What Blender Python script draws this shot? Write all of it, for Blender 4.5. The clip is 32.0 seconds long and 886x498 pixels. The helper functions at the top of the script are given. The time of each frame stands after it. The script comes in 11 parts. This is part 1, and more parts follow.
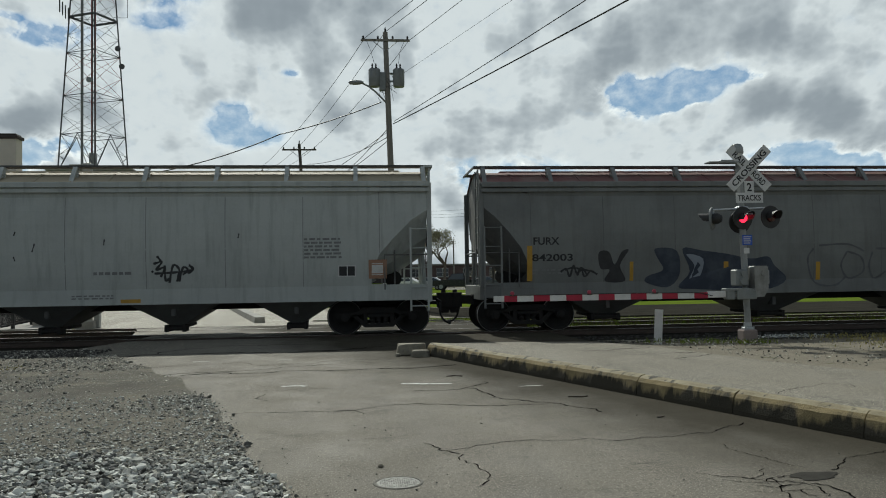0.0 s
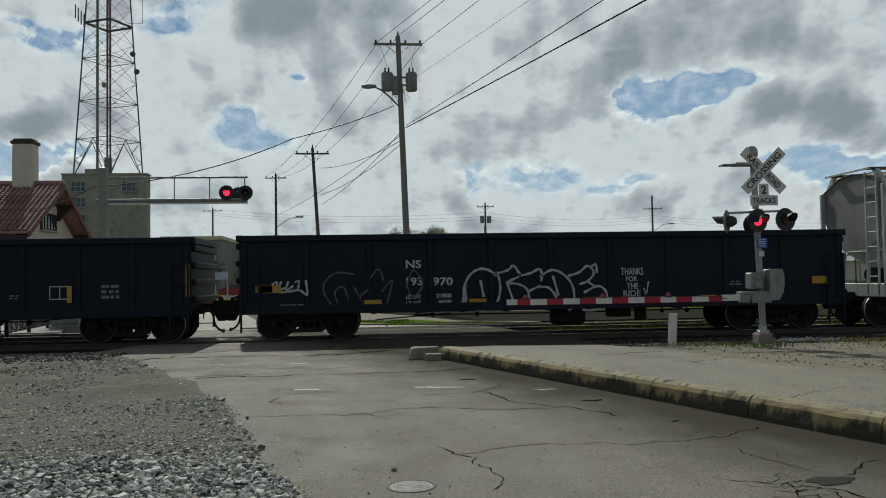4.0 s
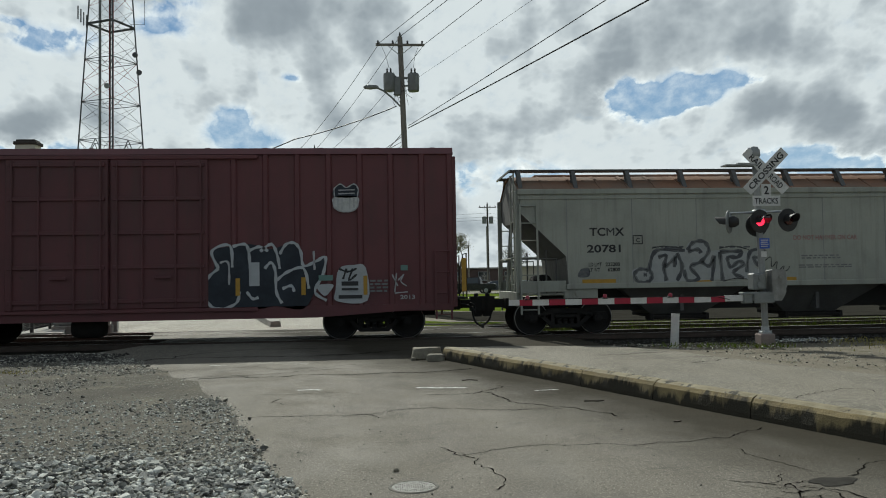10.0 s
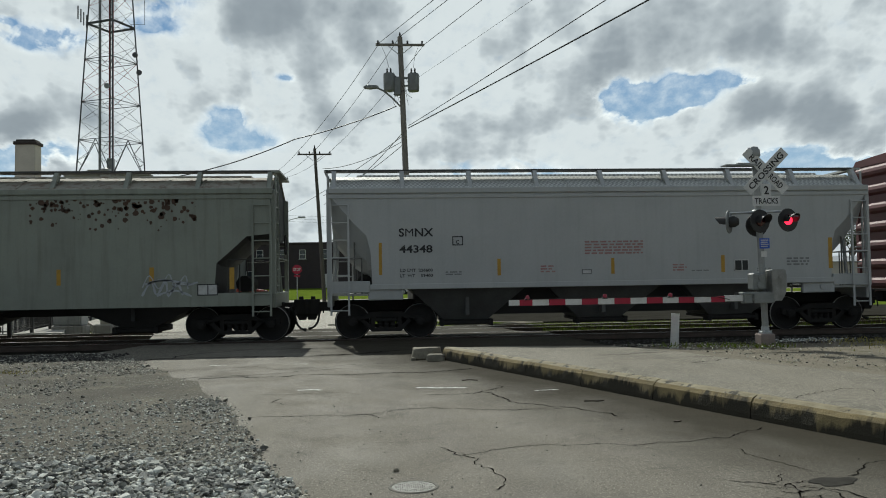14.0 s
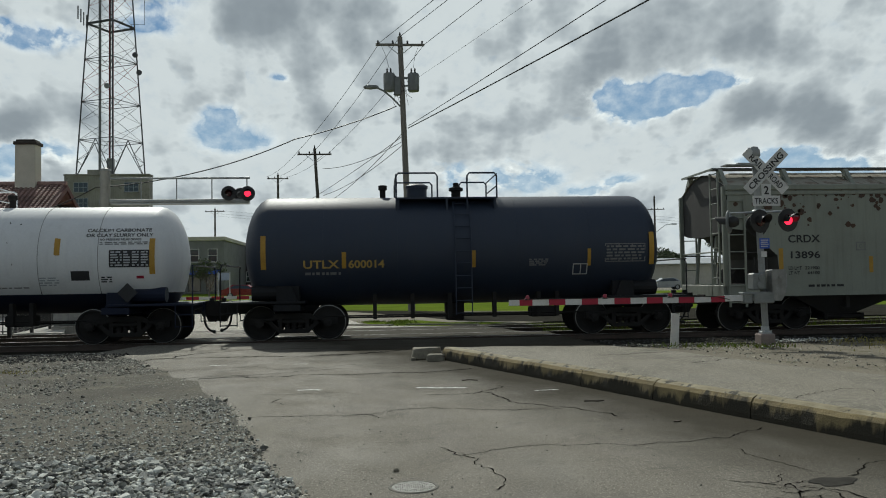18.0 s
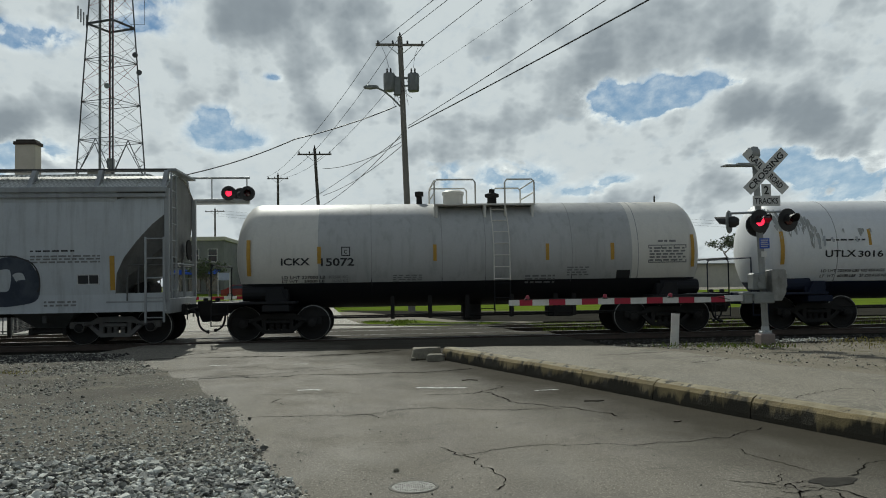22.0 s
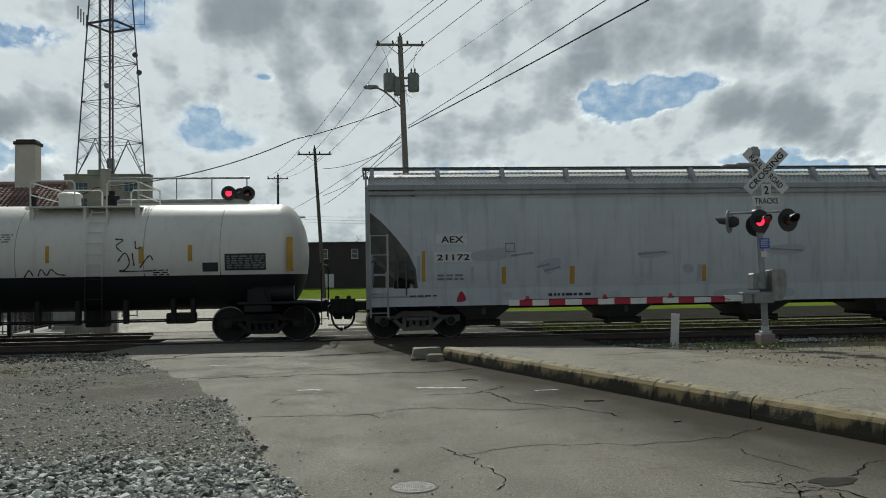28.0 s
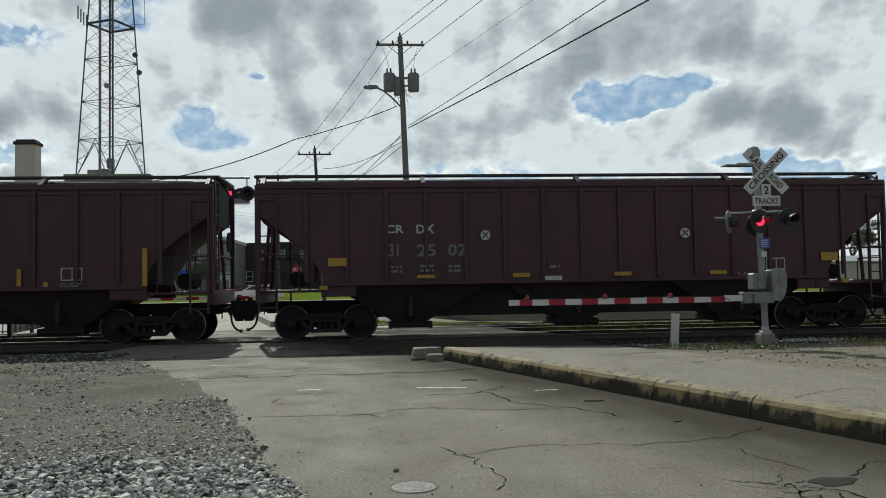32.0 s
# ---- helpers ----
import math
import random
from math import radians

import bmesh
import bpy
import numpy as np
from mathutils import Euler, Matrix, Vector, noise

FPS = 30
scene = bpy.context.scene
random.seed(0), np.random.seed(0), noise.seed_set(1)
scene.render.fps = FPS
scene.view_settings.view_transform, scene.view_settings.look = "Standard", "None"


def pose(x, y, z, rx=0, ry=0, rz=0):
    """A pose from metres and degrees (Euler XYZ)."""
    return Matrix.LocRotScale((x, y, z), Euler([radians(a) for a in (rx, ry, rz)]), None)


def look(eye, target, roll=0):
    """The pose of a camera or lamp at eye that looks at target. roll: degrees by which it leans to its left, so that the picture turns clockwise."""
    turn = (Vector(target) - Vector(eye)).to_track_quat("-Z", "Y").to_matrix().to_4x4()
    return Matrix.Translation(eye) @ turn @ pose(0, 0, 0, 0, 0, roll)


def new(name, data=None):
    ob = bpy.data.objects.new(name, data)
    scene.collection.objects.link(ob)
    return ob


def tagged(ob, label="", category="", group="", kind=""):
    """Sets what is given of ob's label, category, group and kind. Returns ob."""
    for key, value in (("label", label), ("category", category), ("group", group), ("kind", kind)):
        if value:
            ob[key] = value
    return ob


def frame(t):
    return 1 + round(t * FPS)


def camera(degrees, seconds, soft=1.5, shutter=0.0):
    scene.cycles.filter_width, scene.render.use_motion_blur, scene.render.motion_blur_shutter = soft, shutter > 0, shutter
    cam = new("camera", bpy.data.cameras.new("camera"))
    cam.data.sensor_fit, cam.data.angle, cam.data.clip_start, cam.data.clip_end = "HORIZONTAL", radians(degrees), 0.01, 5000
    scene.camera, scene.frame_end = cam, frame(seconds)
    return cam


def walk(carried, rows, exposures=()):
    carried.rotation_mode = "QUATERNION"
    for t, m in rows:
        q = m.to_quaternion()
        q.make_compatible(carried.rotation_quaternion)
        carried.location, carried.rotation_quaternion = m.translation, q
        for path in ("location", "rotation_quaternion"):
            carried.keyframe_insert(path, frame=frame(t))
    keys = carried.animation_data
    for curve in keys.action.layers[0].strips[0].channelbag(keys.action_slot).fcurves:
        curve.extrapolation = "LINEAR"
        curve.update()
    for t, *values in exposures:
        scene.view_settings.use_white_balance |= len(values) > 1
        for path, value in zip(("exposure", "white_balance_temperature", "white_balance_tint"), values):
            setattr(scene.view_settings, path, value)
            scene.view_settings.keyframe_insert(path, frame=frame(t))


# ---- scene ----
from math import sin, cos, pi, sqrt, atan2, hypot, degrees

# ---------------------------------------------------------------- camera
EXPO, SKY_STRENGTH, SUN_POWER, TINT, KELVIN = -0.02, 0.060, 2.95, 2.5, 6300
FOV = 57.63
EYE = Vector((0.0, 0.0, 1.487))
HEAD_A = (5.775, 2.012, -0.866)     # heading, tilt, roll while the shot begins
HEAD_B = (4.712, 2.312, -0.930)     # the same after the small pan


def aim(k):
    yaw, tilt, roll = (radians(a + (b - a) * k) for a, b in zip(HEAD_A, HEAD_B))
    way = Vector((sin(yaw) * cos(tilt), cos(yaw) * cos(tilt), sin(tilt)))
    return look(EYE, EYE + way, degrees(roll))


cam = camera(FOV, 32.0, 1.0)
walk(cam, [(0, aim(0)), (1.2, aim(0)), (2.4, aim(0)), (2.6, aim(0.03)), (3.0, aim(0.27)), (3.5, aim(0.58)),
           (4.0, aim(0.86)), (4.3, aim(0.97)), (4.6, aim(1)), (5.5, aim(1)), (18, aim(1)), (32, aim(1))],
     [(t, EXPO + e, KELVIN, TINT) for t, e in ((0, 0.0), (2, -0.05), (3.5, -0.15), (6, -0.22), (7.5, -0.08), (9, 0.03), (11.5, 0.1), (14, 0.08), (17, 0.0), (19, -0.12), (22, -0.13), (24.3, -0.08), (28, -0.05), (30, 0.0), (32, 0.07))])

# ---------------------------------------------------------------- world and sun
SUN_EL, SUN_AZ = 43.0, -11.8        # degrees above the horizon; from +y towards +x
world = bpy.data.worlds.new("world")
scene.world = world
world.use_nodes = True
wn, wl = world.node_tree.nodes, world.node_tree.links
wn.clear()
w_out = wn.new("ShaderNodeOutputWorld")
w_bg = wn.new("ShaderNodeBackground")
w_sky = wn.new("ShaderNodeTexSky")
w_sky.sky_type = "NISHITA"
w_sky.sun_disc = False
w_sky.sun_elevation = radians(SUN_EL)
w_sky.sun_rotation = radians(SUN_AZ)
w_tex = wn.new("ShaderNodeTexNoise")
w_tex.inputs["Scale"].default_value = 2.2
w_tex.inputs["Detail"].default_value = 5
w_ramp = wn.new("ShaderNodeValToRGB")
w_ramp.color_ramp.elements[0].position, w_ramp.color_ramp.elements[1].position = 0.36, 0.56
w_mix = wn.new("ShaderNodeMixRGB")
w_mix.inputs["Color2"].default_value = (5.0, 5.3, 5.8, 1)
wl.new(w_tex.outputs["Fac"], w_ramp.inputs["Fac"])
wl.new(w_ramp.outputs["Color"], w_mix.inputs["Fac"])
wl.new(w_sky.outputs["Color"], w_mix.inputs["Color1"])
wl.new(w_mix.outputs["Color"], w_bg.inputs["Color"])
w_bg.inputs["Strength"].default_value = SKY_STRENGTH
wl.new(w_bg.outputs["Background"], w_out.inputs["Surface"])

sun = new("sun", bpy.data.lights.new("sun", "SUN"))
sun.data.energy, sun.data.angle, sun.data.color = SUN_POWER, radians(0.6), (1.0, 0.95, 0.87)
_s = Vector((sin(radians(SUN_AZ)) * cos(radians(SUN_EL)), cos(radians(SUN_AZ)) * cos(radians(SUN_EL)), sin(radians(SUN_EL))))
sun.matrix_world = look(_s * 60, (0, 0, 0))


# ---------------------------------------------------------------- materials
def surf(name, base, alt=None, scale=1.0, rough=0.7, metal=0.0, bump=0.15, fine=40.0, streak=0.0, dirt=None, dirt_at=0.62, stretch=(1, 1, 1), low=0.42, high=0.62, spec=0.5, vary=0.0, rnd="", grainy=0.35):
    """A painted, worn or mineral surface: two tones, fine grain, stains and relief."""
    m = bpy.data.materials.new(name)
    m.use_nodes = True
    n, l = m.node_tree.nodes, m.node_tree.links
    b = n["Principled BSDF"]
    b.inputs["Roughness"].default_value, b.inputs["Metallic"].default_value = rough, metal
    b.inputs["Specular IOR Level"].default_value = spec
    co = n.new("ShaderNodeTexCoord")
    mp = n.new("ShaderNodeMapping")
    mp.inputs["Scale"].default_value = stretch
    l.new(co.outputs["Object"], mp.inputs["Vector"])
    src = mp.outputs["Vector"]

    def tex(sc, det, vec=None):
        t = n.new("ShaderNodeTexNoise")
        t.inputs["Scale"].default_value, t.inputs["Detail"].default_value, t.inputs["Roughness"].default_value = sc, det, 0.62
        l.new(vec or src, t.inputs["Vector"])
        return t.outputs["Fac"]

    def ramp(fac, a, c):
        r = n.new("ShaderNodeMapRange")
        r.inputs["From Min"].default_value, r.inputs["From Max"].default_value = a, c
        l.new(fac, r.inputs["Value"])
        return r.outputs["Result"]

    def mix(fac, a, c, kind="MIX"):
        x = n.new("ShaderNodeMixRGB")
        x.blend_type = kind
        for sock, val in (("Fac", fac), ("Color1", a), ("Color2", c)):
            if isinstance(val, tuple):
                x.inputs[sock].default_value = (*val, 1)
            elif isinstance(val, float):
                x.inputs[sock].default_value = val
            else:
                l.new(val, x.inputs[sock])
        return x.outputs["Color"]

    alt = alt or tuple(c * 0.8 for c in base)
    col = mix(ramp(tex(scale, 6), low, high), base, alt)
    grain = tex(fine, 4)
    col = mix(grainy, col, mix(ramp(grain, 0.3, 0.7), tuple(c * 0.72 for c in base), tuple(min(1, c * 1.22) for c in base)))
    if streak:
        sm = n.new("ShaderNodeMapping")
        sm.inputs["Scale"].default_value = (5.0, 5.0, 0.35)
        l.new(co.outputs["Object"], sm.inputs["Vector"])
        col = mix(ramp(tex(1.0, 5, sm.outputs["Vector"]), 0.5, 0.78), col, mix(streak, col, (0.06, 0.05, 0.04)))
    if dirt:
        col = mix(ramp(tex(scale * 2.3, 8), dirt_at, dirt_at + 0.07), col, dirt)
    if vary:
        g = n.new("ShaderNodeNewGeometry" if rnd == "island" else "ShaderNodeObjectInfo")
        out = g.outputs["Random Per Island" if rnd == "island" else "Random"]
        hs = n.new("ShaderNodeHueSaturation")
        l.new(ramp(out, 0.0, 1.0), hs.inputs["Value"])
        mr = hs.inputs["Value"].links[0].from_node
        mr.inputs["To Min"].default_value, mr.inputs["To Max"].default_value = 1 - vary, 1 + vary
        l.new(col, hs.inputs["Color"])
        col = hs.outputs["Color"]
    l.new(col, b.inputs["Base Color"])
    rr = n.new("ShaderNodeMapRange")
    rr.inputs["To Min"].default_value, rr.inputs["To Max"].default_value = max(0.05, rough - 0.12), min(1, rough + 0.12)
    l.new(grain, rr.inputs["Value"])
    l.new(rr.outputs["Result"], b.inputs["Roughness"])
    if bump:
        bp = n.new("ShaderNodeBump")
        bp.inputs["Strength"].default_value, bp.inputs["Distance"].default_value = bump, 0.02
        l.new(grain, bp.inputs["Height"])
        l.new(bp.outputs["Normal"], b.inputs["Normal"])
    return m


def glow(name, colour, strength):
    m = bpy.data.materials.new(name)
    m.use_nodes = True
    b = m.node_tree.nodes["Principled BSDF"]
    b.inputs["Base Color"].default_value = (*colour, 1)
    b.inputs["Emission Color"].default_value = (*colour, 1)
    b.inputs["Emission Strength"].default_value = strength
    return m


def glassy(name, colour, rough=0.08):
    m = bpy.data.materials.new(name)
    m.use_nodes = True
    b = m.node_tree.nodes["Principled BSDF"]
    b.inputs["Base Color"].default_value = (*colour, 1)
    b.inputs["Roughness"].default_value = rough
    b.inputs["Specular IOR Level"].default_value = 0.8
    return m




def road_surface(name, base, dark, pale, gutter=False):
    """Old asphalt: worn bands along the road, oil stains, patches and bright and dark aggregate."""
    m = bpy.data.materials.new(name)
    m.use_nodes = True
    n, l = m.node_tree.nodes, m.node_tree.links
    b = n["Principled BSDF"]
    b.inputs["Specular IOR Level"].default_value = 0.38
    co = n.new("ShaderNodeTexCoord")

    def tex(scale, det, stretch=(1, 1, 1), rough=0.6):
        mp = n.new("ShaderNodeMapping")
        mp.inputs["Scale"].default_value = stretch
        l.new(co.outputs["Object"], mp.inputs["Vector"])
        t = n.new("ShaderNodeTexNoise")
        t.inputs["Scale"].default_value, t.inputs["Detail"].default_value, t.inputs["Roughness"].default_value = scale, det, rough
        l.new(mp.outputs["Vector"], t.inputs["Vector"])
        return t.outputs["Fac"]

    def span(fac, a, c, lo=0.0, hi=1.0):
        r = n.new("ShaderNodeMapRange")
        r.inputs["From Min"].default_value, r.inputs["From Max"].default_value = a, c
        r.inputs["To Min"].default_value, r.inputs["To Max"].default_value = lo, hi
        l.new(fac, r.inputs["Value"])
        return r.outputs["Result"]

    def mix(fac, a, c):
        x = n.new("ShaderNodeMixRGB")
        l.new(fac, x.inputs["Fac"])
        for sock, val in (("Color1", a), ("Color2", c)):
            if isinstance(val, tuple):
                x.inputs[sock].default_value = (*val, 1)
            else:
                l.new(val, x.inputs[sock])
        return x.outputs["Color"]

    col = mix(span(tex(0.9, 5, (1.0, 0.16, 1)), 0.4, 0.62), base, dark)
    col = mix(span(tex(0.45, 7), 0.52, 0.7, 0, 0.75), col, pale)
    col = mix(span(tex(1.7, 9, rough=0.7), 0.57, 0.66, 0, 0.6), col, tuple(c * 0.55 for c in dark))
    col = mix(span(tex(3.2, 8, (0.35, 1.6, 1), 0.7), 0.56, 0.7, 0, 0.5), col, tuple(c * 0.6 for c in dark))
    col = mix(span(tex(26, 3), 0.53, 0.68, 0, 0.75), col, tuple(c * 0.45 for c in dark))
    grit = tex(75, 3)
    col = mix(span(grit, 0.56, 0.66, 0, 0.95), col, tuple(min(1, c * 2.3) for c in pale))
    col = mix(span(tex(62, 3), 0.56, 0.66, 0, 0.8), col, tuple(c * 0.35 for c in dark))
    if gutter:
        # silt and damp lying in the gutter along the kerb
        xyz = n.new("ShaderNodeSeparateXYZ")
        l.new(co.outputs["Object"], xyz.inputs[0])

        def lin(sock, k, add):
            q = n.new("ShaderNodeMath")
            q.operation = "MULTIPLY_ADD"
            l.new(sock, q.inputs[0])
            q.inputs[1].default_value = k
            if isinstance(add, float):
                q.inputs[2].default_value = add
            else:
                l.new(add, q.inputs[2])
            return q.outputs[0]
        off = lin(xyz.outputs["X"], -0.9376, lin(xyz.outputs["Y"], -0.3477, 6.470))
        off = lin(tex(0.8, 6, (1, 0.6, 1)), 1.9, lin(off, 1.0, -0.95))
        col = mix(span(off, 2.3, 0.4, 0, 0.9), col, (0.046, 0.041, 0.030))
        l.new(span(off, 2.3, 0.4, 0.38, 0.05), b.inputs["Specular IOR Level"])
    l.new(col, b.inputs["Base Color"])
    l.new(span(tex(1.2, 5), 0.3, 0.7, 0.70, 0.93), b.inputs["Roughness"])
    bp = n.new("ShaderNodeBump")
    bp.inputs["Strength"].default_value, bp.inputs["Distance"].default_value = 0.6, 0.01
    l.new(grit, bp.inputs["Height"])
    l.new(bp.outputs["Normal"], b.inputs["Normal"])
    return m


ASPHALT = road_surface("asphalt", (0.184, 0.168, 0.134), (0.140, 0.127, 0.102), (0.212, 0.195, 0.155), True)
PAVE = road_surface("old_pavement", (0.218, 0.198, 0.155), (0.153, 0.14, 0.11), (0.27, 0.247, 0.196))
STREET = road_surface("pale_street", (0.36, 0.335, 0.28), (0.27, 0.25, 0.205), (0.42, 0.395, 0.33))
CRACK = surf("crack_dirt", (0.011, 0.01, 0.009), None, 3, 0.95, 0, 0.2, spec=0.0)
DIRT_STONE = surf("dirt_stone", (0.37, 0.36, 0.305), (0.18, 0.172, 0.148), 7, 0.9, 0, 0.3, 60, vary=0.92, rnd="island")


def pebble_bed():
    """Trodden dirt packed with small pebbles, bare in patches."""
    m = surf("gravel_bed", (0.112, 0.102, 0.078), (0.042, 0.04, 0.033), 0.55, 0.95, 0, 0.6, 55, dirt=(0.145, 0.129, 0.095), dirt_at=0.55, spec=0.2)
    n, l = m.node_tree.nodes, m.node_tree.links
    b = n["Principled BSDF"]
    col = b.inputs["Base Color"].links[0].from_socket
    co = n.new("ShaderNodeTexCoord")
    heights = []
    for scale, share, lo, hi in ((85.0, 0.66, 0.035, 0.30), (38.0, 0.82, 0.03, 0.44)):
        v = n.new("ShaderNodeTexVoronoi")
        v.inputs["Scale"].default_value = scale
        l.new(co.outputs["Object"], v.inputs["Vector"])
        hue = n.new("ShaderNodeSeparateColor")
        l.new(v.outputs["Color"], hue.inputs[0])
        tone = n.new("ShaderNodeMapRange")
        tone.inputs["To Min"].default_value, tone.inputs["To Max"].default_value = lo, hi
        l.new(hue.outputs[0], tone.inputs["Value"])
        grey = n.new("ShaderNodeMixRGB")
        grey.blend_type = "MULTIPLY"
        grey.inputs["Fac"].default_value = 1.0
        grey.inputs["Color2"].default_value = (1.0, 0.99, 0.88, 1)
        l.new(tone.outputs["Result"], grey.inputs["Color1"])
        near = n.new("ShaderNodeMapRange")
        near.inputs["From Min"].default_value, near.inputs["From Max"].default_value = 0.52, 0.38
        l.new(v.outputs["Distance"], near.inputs["Value"])
        patch = n.new("ShaderNodeTexNoise")
        patch.inputs["Scale"].default_value, patch.inputs["Detail"].default_value = 0.7, 5
        l.new(co.outputs["Object"], patch.inputs["Vector"])
        pick = n.new("ShaderNodeMath")
        pick.operation = "ADD"
        l.new(hue.outputs[1], pick.inputs[0])
        l.new(patch.outputs["Fac"], pick.inputs[1])
        on = n.new("ShaderNodeMath")
        on.operation = "GREATER_THAN"
        l.new(pick.outputs[0], on.inputs[0])
        on.inputs[1].default_value = 0.5 + share
        both = n.new("ShaderNodeMath")
        both.operation = "MULTIPLY"
        l.new(near.outputs["Result"], both.inputs[0])
        l.new(on.outputs[0], both.inputs[1])
        x = n.new("ShaderNodeMixRGB")
        l.new(both.outputs[0], x.inputs["Fac"])
        l.new(col, x.inputs["Color1"])
        l.new(grey.outputs["Color"], x.inputs["Color2"])
        col = x.outputs["Color"]
        heights.append(both.outputs[0])
    l.new(col, b.inputs["Base Color"])
    bp = n.new("ShaderNodeBump")
    bp.inputs["Strength"].default_value, bp.inputs["Distance"].default_value = 0.7, 0.012
    l.new(heights[1], bp.inputs["Height"])
    l.new(bp.outputs["Normal"], b.inputs["Normal"])
    return m


GRAVEL_BED = pebble_bed()
DUST = surf("dusty_verge", (0.21, 0.185, 0.135), (0.15, 0.13, 0.09), 0.7, 0.95, 0, 0.9, 45, dirt=(0.12, 0.115, 0.06), dirt_at=0.58)
STONE = surf("gravel_stone", (0.46, 0.465, 0.425), (0.21, 0.214, 0.195), 9, 0.85, 0, 0.3, 60, vary=0.88, rnd="island")
BALLAST = surf("ballast_stone", (0.085, 0.082, 0.075), (0.05, 0.048, 0.045), 7, 0.9, 0, 0.3, 60, spec=0.1, vary=0.4, rnd="island")
BALLAST_BED = surf("ballast_bed", (0.05, 0.048, 0.04), (0.032, 0.03, 0.026), 1.1, 0.95, 0, 0.9, 45, spec=0.0)
EARTH = surf("earth", (0.12, 0.11, 0.085), (0.085, 0.09, 0.05), 0.3, 0.95, 0, 0.5, 22)
GRASS = surf("lawn", (0.135, 0.19, 0.026), (0.09, 0.125, 0.02), 0.5, 0.95, 0, 0.7, 14, dirt=(0.17, 0.17, 0.05), dirt_at=0.68, spec=0.0)
BLADE = surf("grass_blade", (0.15, 0.22, 0.03), (0.19, 0.2, 0.05), 2.0, 0.8, 0, 0.0, 30, spec=0.1, vary=0.35, rnd="island")


def kerb_face():
    """Yellowed concrete with black mould creeping up from the gutter and running down in streaks."""
    m = surf("kerb_concrete", (0.30, 0.235, 0.115), (0.17, 0.14, 0.08), 1.3, 0.88, 0, 0.5, 45)
    n, l = m.node_tree.nodes, m.node_tree.links
    b = n["Principled BSDF"]
    clean = b.inputs["Base Color"].links[0].from_socket
    co = n.new("ShaderNodeTexCoord")

    def tex(scale, stretch, det=6):
        mp = n.new("ShaderNodeMapping")
        mp.inputs["Scale"].default_value = stretch
        l.new(co.outputs["Object"], mp.inputs["Vector"])
        t = n.new("ShaderNodeTexNoise")
        t.inputs["Scale"].default_value, t.inputs["Detail"].default_value, t.inputs["Roughness"].default_value = scale, det, 0.65
        l.new(mp.outputs["Vector"], t.inputs["Vector"])
        return t.outputs["Fac"]

    def calc(kind, a, c):
        q = n.new("ShaderNodeMath")
        q.operation = kind
        for i, val in enumerate((a, c)):
            if isinstance(val, float):
                q.inputs[i].default_value = val
            else:
                l.new(val, q.inputs[i])
        return q.outputs[0]

    z = n.new("ShaderNodeSeparateXYZ")
    l.new(co.outputs["Object"], z.inputs[0])
    blot = tex(0.9, (1, 1, 0.6))
    streak = tex(7.0, (1, 1, 0.12))
    amount = calc("ADD", calc("MULTIPLY", calc("SUBTRACT", blot, 0.475), 8.0), calc("MULTIPLY", calc("SUBTRACT", streak, 0.5), 5.0))
    amount = calc("SUBTRACT", amount, calc("MULTIPLY", calc("SUBTRACT", z.outputs["Z"], 0.135), 13.0))
    r = n.new("ShaderNodeMapRange")
    r.inputs["From Min"].default_value, r.inputs["From Max"].default_value, r.inputs["To Max"].default_value = -0.25, 0.7, 0.92
    l.new(amount, r.inputs["Value"])
    x = n.new("ShaderNodeMixRGB")
    l.new(r.outputs["Result"], x.inputs["Fac"])
    l.new(clean, x.inputs["Color1"])
    x.inputs["Color2"].default_value = (0.028, 0.026, 0.019, 1)
    l.new(x.outputs["Color"], b.inputs["Base Color"])
    return m


KERB_M = kerb_face()
KERB_TOP = surf("kerb_yellow", (0.31, 0.27, 0.165), (0.19, 0.155, 0.085), 3.0, 0.8, 0, 0.4, 50, dirt=(0.055, 0.05, 0.034), dirt_at=0.55)
CONCRETE = surf("concrete", (0.36, 0.35, 0.32), (0.27, 0.26, 0.235), 1.5, 0.85, 0, 0.3, 40, streak=0.5)
ROADPAINT = surf("road_paint", (0.62, 0.62, 0.58), (0.4, 0.39, 0.36), 7, 0.7, 0, 0.2, 60)
GALV = surf("galvanised_steel", (0.45, 0.47, 0.48), (0.34, 0.36, 0.37), 4, 0.45, 0.55, 0.1, 60)
SILVER = surf("aluminium_paint", (0.33, 0.34, 0.335), (0.24, 0.25, 0.245), 3, 0.5, 0.3, 0.1, 60, streak=0.3)
BLACKP = surf("black_paint", (0.022, 0.022, 0.023), (0.035, 0.034, 0.032), 3, 0.55, 0, 0.1, 40)
WHITEP = surf("white_sheeting", (0.66, 0.66, 0.645), (0.54, 0.54, 0.525), 4, 0.5, 0, 0.05, 60)
REDP = surf("red_sheeting", (0.36, 0.009, 0.038), (0.29, 0.009, 0.034), 4, 0.45, 0, 0.05, 60)
SIGNBLUE = surf("blue_sheeting", (0.03, 0.10, 0.50), (0.03, 0.09, 0.4), 4, 0.45, 0, 0.05, 60)
POLEWOOD = surf("pole_wood", (0.25, 0.235, 0.205), (0.17, 0.158, 0.138), 1.4, 0.9, 0, 0.5, 30, stretch=(6, 6, 0.5))
TARWOOD = surf("tarred_pole_wood", (0.10, 0.09, 0.078), (0.065, 0.06, 0.052), 1.4, 0.9, 0, 0.5, 30, stretch=(6, 6, 0.5))
CANGREY = surf("transformer_grey", (0.24, 0.255, 0.25), (0.18, 0.19, 0.185), 3, 0.55, 0.1, 0.1, 40, streak=0.3)
